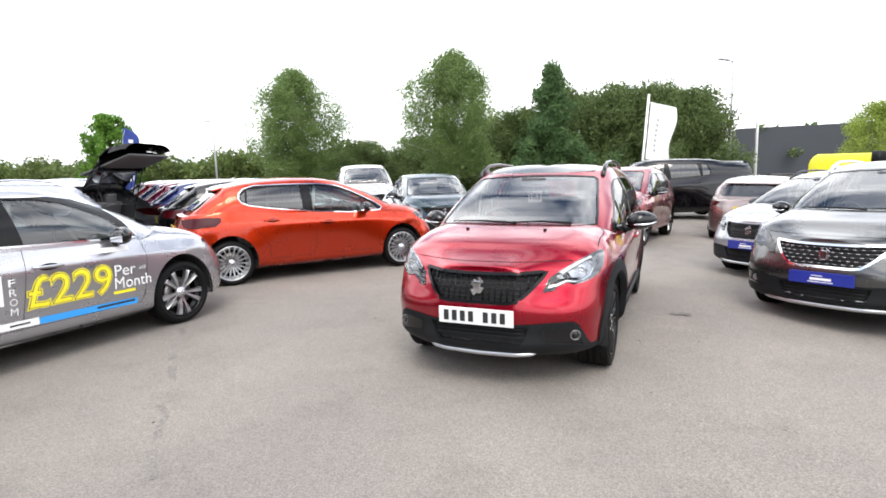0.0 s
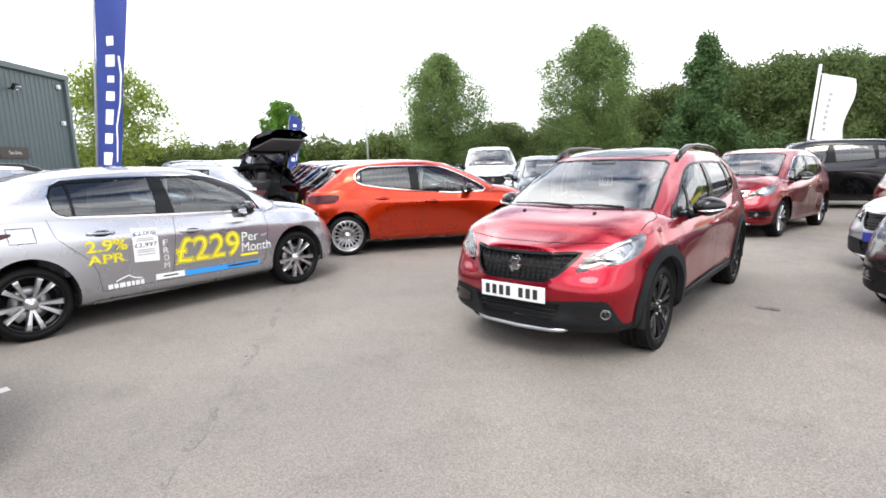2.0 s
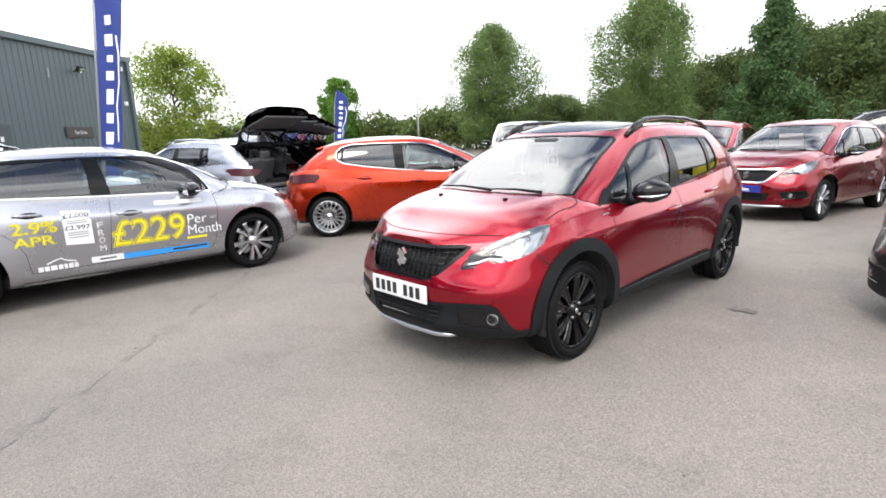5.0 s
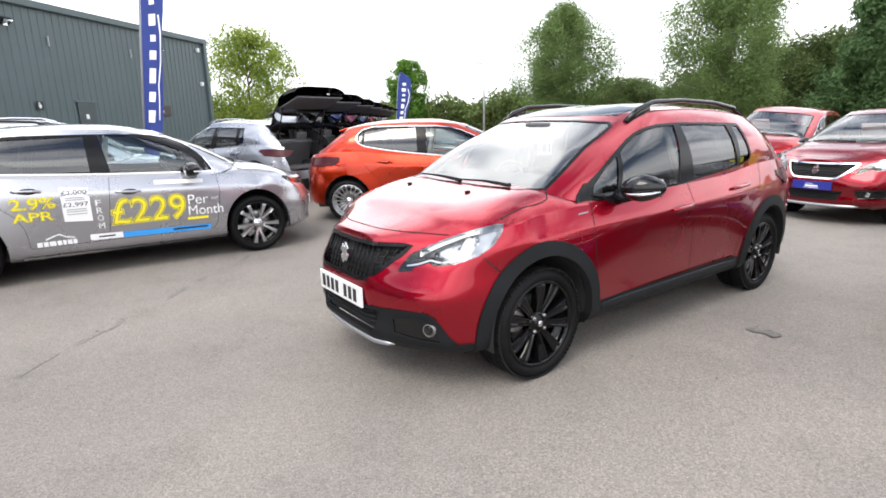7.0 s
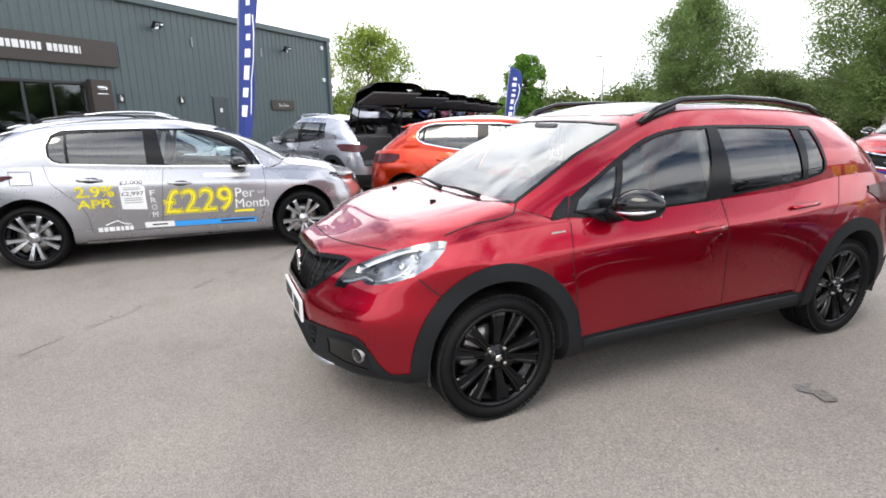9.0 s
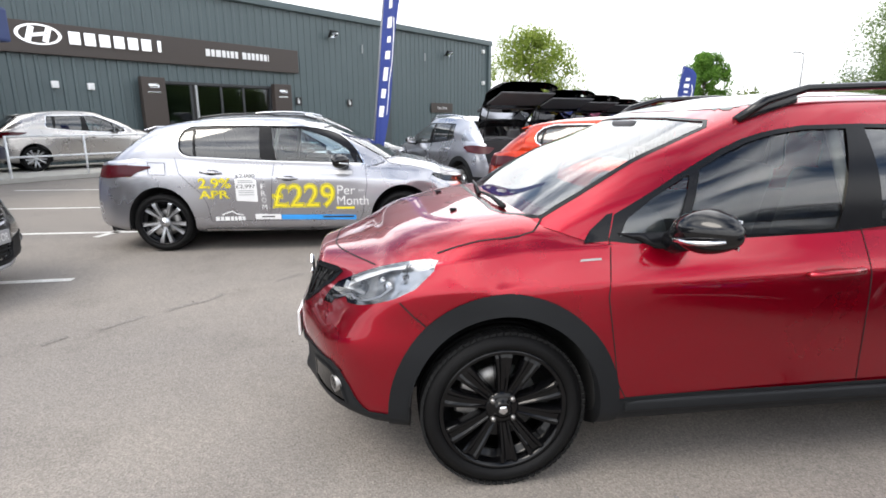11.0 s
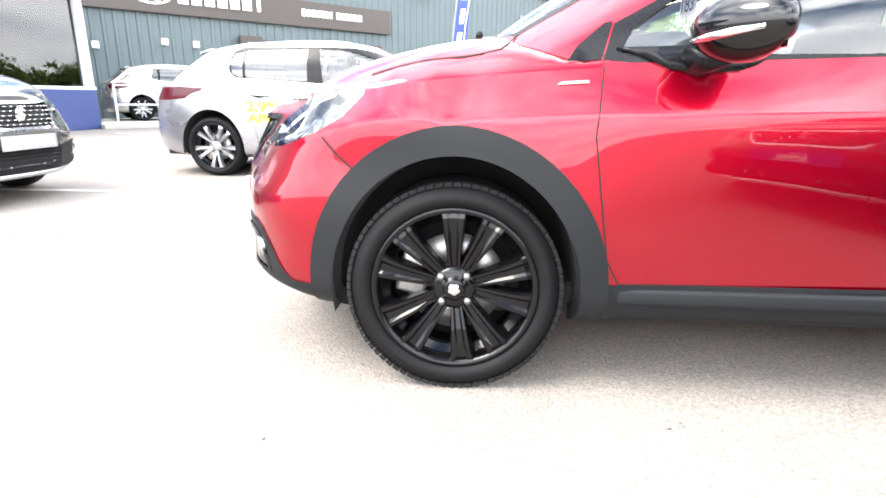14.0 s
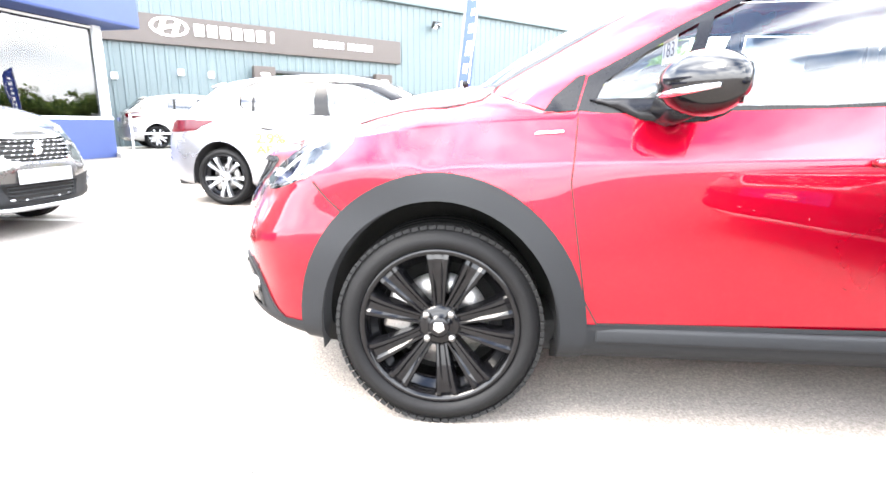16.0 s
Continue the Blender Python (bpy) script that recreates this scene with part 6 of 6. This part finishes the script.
for z in (4.08, 1.9):
    part("banner_arm", tube(bmesh.new(), [(0, 0, z), (0.25, 0, z - 0.02)], 0.018, 6), WPOLE, mast)
bm = bmesh.new()
rows = []
for i in range(17):
    z = 1.95 + 2.1 * i / 16
    rows.append([bm.verts.new((0.1 + 0.9 * k / 12 * (1 - 0.1 * math.sin(z * 3)), 0.10 * math.sin(k * 0.55 + z * 1.3) * k / 12, z - 0.16 * (k / 12) ** 2)) for k in range(13)])
for r0, r1 in zip(rows, rows[1:]):
    for k in range(12):
        bm.faces.new((r0[k], r0[k + 1], r1[k + 1], r1[k]))
part("banner", bm, FLAGWHITE, mast, "white banner cloth")
for k in range(7):
    bm = bmesh.new()
    z = 2.25 + k * 0.19
    for lift in (-0.012, 0.012):
        vs = [bm.verts.new((0.1 + 0.9 * u * (1 - 0.1 * math.sin(zz * 3)), 0.10 * math.sin(u * 12 * 0.55 + zz * 1.3) * u + lift, zz - 0.16 * u * u)) for u, zz in ((0.28, z), (0.40, z), (0.40, z + 0.11), (0.28, z + 0.11))]
        bm.faces.new(vs)
    part("grey_bar", bm, POLE, mast)


def street_lamp(x, y, h, turn):
    la = thing("street_lamp", "tall grey street lamp with a small head", "lamp", pose(x, y, 0, 0, 0, turn))
    part("column", tube(bmesh.new(), [(0, 0, 0), (0, 0, h * 0.5), (0, 0, h - 0.3), (0.06, 0, h - 0.05), (0.3, 0, h + 0.05)], [0.1, 0.075, 0.055, 0.05, 0.045], 10), POLE, la)
    part("lamp_head", boxed((0.55, 0.2, 0.12), (0.5, 0, h + 0.08), 0.04, (0, -8, 0)), POLE, la, "grey lamp head")
    return la


street_lamp(3.5, 27.5, 7.1, 200)
street_lamp(-30.5, 25.0, 5.6, 190)
street_lamp(-33.0, 33.0, 6.2, 10)
pole = thing("white_mast", "plain white mast with a thin arm", "mast", pose(4.9, 29.0, 0))
part("mast", tube(bmesh.new(), [(0, 0, 0), (0, 0, 8.2)], [0.09, 0.05], 10), WPOLE, pole)
part("arm", tube(bmesh.new(), [(0, 0, 8.0), (1.6, 0.3, 7.7)], 0.02, 6), WPOLE, pole)
YTARP = grained("yellow_tarpaulin", (0.75, 0.68, 0.02), 0.5, grain=20, spread=0.15, relief=0.3)
bundle = thing("covered_load", "yellow tarpaulin-covered load tied with a dark strap", "load", pose(6.1, 14.1, 0, 0, 0, -20))
bm = boxed((2.6, 1.4, 1.95), (0, 0, 0.975), 0.25, (0, 0, 0), 4)
for v in bm.verts:
    v.co += Vector((noise.noise(v.co * 2.3), noise.noise(v.co * 2.1 + Vector((5, 0, 0))), 0.6 * noise.noise(v.co * 3 + Vector((0, 9, 0))))) * 0.12
part("tarpaulin", bm, YTARP, bundle)
part("strap", boxed((0.07, 1.5, 2.02), (0.35, 0, 1.0), 0.2, (0, 0, 0), 3), PLASTIC, bundle, "dark strap")
hall = new("backdrop_hall", finish("backdrop_hall", boxed((60, 12, 6.4), (38, 88, 3.2)), grained("dark_hall", (0.03, 0.035, 0.042), 0.6, patch=0.2), False))
tagged(hall, "long dark industrial hall far away", "building", kind="structure")


# ---- stickers on the grey hatchback ----
def on_side(parent, tree, text, y0, y1, z0, z1, material, sign=-1, lift=0.004, offset=0.0, name="lettering"):
    """Words laid on a car's flank between y0 and y1."""
    bm, lo, hi = text_shape(text, offset)
    base = text_shape(text)
    base[0].free()
    lo, hi = base[1], base[2]
    for v in bm.verts:
        u, w = (v.co.x - lo[0]) / (hi[0] - lo[0]), (v.co.y - lo[1]) / (hi[1] - lo[1])
        h = cast(tree, "x", y0 + (y1 - y0) * u, z0 + (z1 - z0) * w, sign)
        v.co = h[0] + h[1] * lift
    return part(name, bm, material, parent, smooth=False)


def patch_on(parent, tree, y0, y1, z0, z1, material, name, lift=0.003, slant=0.0, sign=-1):
    bm = decal(tree, "x", [(y0, z0), (y1, z0 + slant), (y1, z1 + slant), (y0, z1)], sign, lift, 0.08)
    return part(name, bm, material, parent, smooth=False)


g, gt = grey_car, grey_tree
for off, lift, mt in ((0.035, 0.004, YELLOW), (0.012, 0.0055, grained("grey_outline", (0.09, 0.09, 0.1), 0.4)), (-0.004, 0.007, YELLOW)):
    on_side(g, gt, "£229", 0.10, -0.555, 0.485, 0.73, mt, lift=lift, offset=off)
    on_side(g, gt, "2.9%", 0.87, 0.54, 0.70, 0.80, mt, lift=lift, offset=off)
    on_side(g, gt, "APR", 0.87, 0.57, 0.59, 0.67, mt, lift=lift, offset=off)
on_side(g, gt, "Per", -0.59, -0.785, 0.615, 0.715, WHITE)
on_side(g, gt, "Month", -0.585, -0.925, 0.50, 0.60, WHITE)
on_side(g, gt, "X47", -0.815, -0.885, 0.645, 0.675, WHITE)
for k, c in enumerate("FROM"):
    on_side(g, gt, c, 0.225, 0.175, 0.685 - 0.075 * k, 0.74 - 0.075 * k, WHITE)
patch_on(g, gt, -0.57, -0.77, 0.455, 0.48, YELLOW, "yellow_stripe")
patch_on(g, gt, 0.03, -0.785, 0.345, 0.40, SKYBLUE, "blue_stripe", slant=-0.012)
patch_on(g, gt, 0.31, 0.035, 0.352, 0.41, WHITE, "white_stripe", slant=-0.004)
patch_on(g, gt, -0.30, -0.76, 0.845, 0.885, WHITE, "white_strip", slant=-0.015)
patch_on(g, gt, -0.42, -0.76, 0.36, 0.378, BLACKINK, "dark_bar", lift=0.005)
patch_on(g, gt, 0.24, 0.10, 0.372, 0.386, BLACKINK, "dark_bar", lift=0.005)
paper = patch_on(g, gt, 0.49, 0.265, 0.56, 0.875, WHITE, "paper_sheet", slant=-0.015, lift=0.005)
on_side(g, gt, "£2,000", 0.48, 0.28, 0.80, 0.845, BLACKINK, lift=0.007)
on_side(g, gt, "£2,997", 0.48, 0.28, 0.69, 0.735, BLACKINK, lift=0.007)
for z in (0.775, 0.755, 0.665, 0.645, 0.62):
    patch_on(g, gt, 0.46, 0.30, z, z + 0.008, POLE, "grey_bar", lift=0.007)
# a dealer's mark as plain bars under a roof-like line
for y0, y1 in ((0.73, 0.69), (0.68, 0.645), (0.635, 0.585), (0.575, 0.54), (0.53, 0.505), (0.495, 0.46), (0.45, 0.42)):
    patch_on(g, gt, y0, y1, 0.34, 0.385, WHITE, "white_bar")
part("white_line", ribbon(bmesh.new(), gt, "x", [(0.66, 0.405), (0.60, 0.43), (0.55, 0.445), (0.50, 0.415), (0.43, 0.402)], -1, 0.012, 0.004), WHITE, g)
# tank flap
part("tank_flap", ribbon(bmesh.new(), gt, "x", [(1.40, 0.97), (1.22, 0.965), (1.21, 0.84), (1.39, 0.845), (1.40, 0.97)], -1, 0.006, 0.002), FOLDBLACK, g)
part("sill_strip", ribbon(bmesh.new(), gt, "x", [(0.85, 0.245), (0.0, 0.235), (-0.88, 0.23)], -1, 0.03, 0.012), CHROME, g, "bright sill strip")

# ---- small parts of the red car ----
bm = bmesh.new()
pts = []
for k in range(-10, 11):
    x = k * 0.0375
    h = cast(hero_tree, "y", x, 0.255, -1)
    pts.append(h[0] + Vector((0, -0.012, -0.012 * (1 - abs(k) / 10))))
tube(bm, pts, [0.006] + [0.017] * 19 + [0.006], 8)
part("skid_strip", bm, ALLOY, hero, "silver skid strip under the bumper")
for sg in (1, -1):
    pod = [(a * sg, b) for a, b in FOGPOD]
    part("fog_pod", decal(hero_tree, "y", pod, -1, 0.010, 0.03), GLOSSBLACK, hero)
    part("pod_rim", ribbon(bmesh.new(), hero_tree, "y", pod + pod[:1], -1, 0.014, 0.014), PLASTIC, hero)
    h = cast(hero_tree, "y", 0.612 * sg, 0.392, -1)
    bm = bmesh.new()
    lathe(bm, [(-0.02, 0.034), (0.004, 0.034), (0.006, 0.031), (-0.001, 0.027), (-0.008, 0.016), (-0.012, 0.001)], 24, "Z")
    bm.transform(Matrix.Translation(h[0] + h[1] * 0.012) @ (h[1] + Vector((0, -0.5, 0))).to_track_quat("Z", "Y").to_matrix().to_4x4())
    fogl = part("fog_lamp", bm, STEEL, hero, "round chrome fog lamp")
    bm = bmesh.new()
    lathe(bm, [(0.003, 0.029), (0.008, 0.016), (0.009, 0.001)], 24, "Z")
    bm.transform(Matrix.Translation(h[0] + h[1] * 0.012) @ (h[1] + Vector((0, -0.5, 0))).to_track_quat("Z", "Y").to_matrix().to_4x4())
    part("fog_lens", bm, LENS, fogl)
    # washer nozzles, badge bars, sill groove, bumper seam
    h = cast(hero_tree, "z", 0.305 * sg, -1.40, 1)
    part("washer_nozzle", boxed((0.022, 0.03, 0.012), tuple(h[0] + Vector((0, 0, 0.005))), 0.004), PLASTIC, hero)
    part("wing_badge", decal(hero_tree, "x", [(-1.01, 0.893), (-0.93, 0.898), (-0.93, 0.905), (-1.0, 0.901)], sg, 0.004, 0.02), STEEL, hero, "thin chrome badge")
    part("corner_trim", decal(hero_tree, "x", [(-0.985, 0.95), (-0.895, 0.958), (-0.868, 1.055), (-0.89, 1.05), (-0.955, 0.995)], sg, 0.004, 0.02), TRIM, hero, "black corner trim before the window")
    part("mirror_base", thicken(decal(hero_tree, "x", [(-0.86, 0.985), (-0.80, 0.966), (-0.73, 0.936), (-0.66, 0.928), (-0.56, 0.932), (-0.50, 0.955), (-0.50, 0.975), (-0.70, 0.99)], sg, 0.012, 0.03), 0.02), TRIM, hero, "black mirror base")
    part("sill_cover", boxed((0.045, 1.60, 0.05), (sg * 0.803, -0.015, 0.330), 0.012), PLASTIC, hero, "raised plastic sill cover")
    part("sill_groove", ribbon(bmesh.new(), hero_tree, "x", [(-0.80, 0.308), (0.0, 0.325), (0.78, 0.335)], sg, 0.006, 0.009), FOLDBLACK, hero)
    part("sill_edge", ribbon(bmesh.new(), hero_tree, "x", [(-0.84, 0.352), (0.0, 0.368), (0.76, 0.375)], sg, 0.012, 0.010), PLASTIC, hero)
    part("bumper_seam", ribbon(bmesh.new(), hero_tree, "x", [(-1.65, 0.75), (-1.60, 0.70), (-1.545, 0.655)], sg, 0.006, 0.0015), FOLDBLACK, hero)
# paper with a number behind the windscreen
tag = thing("number_card", "white card with a black number hanging behind the windscreen", "card", pose(-0.014, -0.43, 1.21, 0, 0, 6))
part("card", boxed((0.125, 0.003, 0.10), (0, 0, 0), 0.0), WHITE, tag, smooth=False)
flat_text("183", 0.095, 0.055, BLACKINK, tag, (0, -0.003, 0))
part("cord", tube(bmesh.new(), [(0, 0, 0.05), (0.004, 0.0, 0.13)], 0.002, 6), BLACKINK, tag)

# ---- paper cards behind other windscreens ----
for x, y, z, rz, w in ((-0.05, 6.55, 1.28, 4, 0.35), (-4.0, 5.72, 1.15, 32, 0.4), (3.05, 3.55, 1.22, -40, 0.35), (-2.75, 9.0, 1.28, 0, 0.35)):
    c = thing("paper_card", "plain white paper behind a windscreen", "card", pose(x, y, z, 32, 0, rz), group="windscreen papers")
    part("sheet", boxed((w, 0.003, 0.22), (0, 0, 0), 0.0), WHITE, c, smooth=False)

# ---- ground marks ----
FAINT = grained("faint_seam", (0.208, 0.19, 0.173), 0.95, grain=60, spread=0.4)
LINEPAINT = grained("worn_white_paint", (0.62, 0.61, 0.58), 0.8, grain=60, spread=0.25, patch=6)
SEAM = grained("dark_seam_filler", (0.15, 0.143, 0.135), 0.95, grain=40, spread=0.45)


def strip(name, label, pts, width, material, z=0.004, wobble=0.0, seed=0, keep=1.0):
    r = random.Random(seed)
    bm = bmesh.new()
    prev = None
    line = []
    for p, q in zip(pts, pts[1:]):
        n = max(1, int(math.dist(p, q) / 0.15))
        line += [(p[0] + (q[0] - p[0]) * i / n, p[1] + (q[1] - p[1]) * i / n) for i in range(n)]
    line.append(pts[-1])
    for i, p in enumerate(line):
        a, b = line[max(i - 1, 0)], line[min(i + 1, len(line) - 1)]
        d = Vector((b[0] - a[0], b[1] - a[1], 0)).normalized()
        nrm = Vector((-d.y, d.x, 0))
        c = Vector((*p, z)) + nrm * r.uniform(-wobble, wobble)
        w = width * (1 + r.uniform(-0.5, 0.5) * (1 if wobble else 0.1)) / 2
        cur = (bm.verts.new(c + nrm * w), bm.verts.new(c - nrm * w))
        if prev and r.random() < keep:
            bm.faces.new((prev[1], cur[1], cur[0], prev[0]))
        prev = cur
    return tagged(new(name, finish(name, bm, material, False)), label, "marking", kind="structure")


strip("tarmac_seam", "dark cracked seam across the tarmac", [(1.0, -5.9), (-0.2, -4.6), (-1.02, -3.79), (-1.95, -2.89), (-2.86, -2.03), (-3.6, -1.3)], 0.05, FAINT, 0.003, 0.035, 1, 0.72)
strip("tarmac_patch", "dark oily spot on the tarmac", [(1.15, 0.37), (1.2, 0.35), (1.26, 0.37), (1.34, 0.345)], 0.075, SEAM, 0.003, 0.03, 2)
for k, (a, b_) in enumerate((((-4.75, -8.6), (-4.70, -4.6)), ((-7.0, -8.6), (-6.95, -4.6)), ((-9.7, -9.4), (-9.5, -4.8)), ((-2.2, -9.0), (-2.45, -4.5)), ((-5.2, -5.0), (-4.4, -5.25)))):
    strip("bay_line", "worn white parking bay line", [a, b_], 0.10, LINEPAINT, 0.005, 0.0, k + 5)
rg = random.Random(8)
for k in range(26):
    x, y = rg.uniform(-2.2, 4.0), rg.uniform(-4.6, 1.0)
    bm = bmesh.new()
    bmesh.ops.create_icosphere(bm, subdivisions=1, radius=rg.uniform(0.004, 0.008), matrix=pose(x, y, 0.003, 0, 0, rg.random() * 360) @ Matrix.Diagonal((1.6, 1, 0.5, 1)))
    tagged(new("pebble", finish("pebble", bm, SEAM)), "small loose pebble on the tarmac", "pebble", group="loose pebbles")
# silver plate with white words on the second sport utility car
PLATESILVER = grained("silver_plate", (0.36, 0.36, 0.37), 0.35, metal=0.3, spread=0.06)
for o in [c for c in suv2.children_recursive if c.name.startswith("number_plate")]:
    o.material_slots[0].link = "OBJECT"
    o.material_slots[0].material = PLATESILVER
    tagged(o, "silver plate with white words")
    for c in list(o.children):
        bpy.data.objects.remove(c)
    ys, zs = [v.co.y for v in o.data.vertices], [v.co.z for v in o.data.vertices]
    if min(ys) < 0:
        flat_text("DEMONSTRATOR", 0.47, 0.062, WHITE, o, (0, min(ys) - 0.003, (min(zs) + max(zs)) / 2))


# ---- things at the back stand on the falling ground ----
for ob in [o for o in scene.collection.objects if o.parent is None and o.type in ("EMPTY", "MESH") and o.get("kind") not in ("structure", "stuff")]:
    x, y, z = ob.matrix_world.translation
    if x < -4.0 or y < 1.5 or ob is tag or ob is hero:
        continue
    d = fall(x, y)
    slope = Vector(((fall(x - 0.5, y) - fall(x + 0.5, y)), (fall(x, y - 0.5) - fall(x, y + 0.5)), 1.0)).normalized()
    turn = Vector((0, 0, 1)).rotation_difference(slope).to_matrix().to_4x4() if ob.get("category") == "car" else Matrix()
    foot = Matrix.Translation((x, y, 0))
    ob.matrix_world = Matrix.Translation((0, 0, d)) @ foot @ turn @ foot.inverted() @ ob.matrix_world
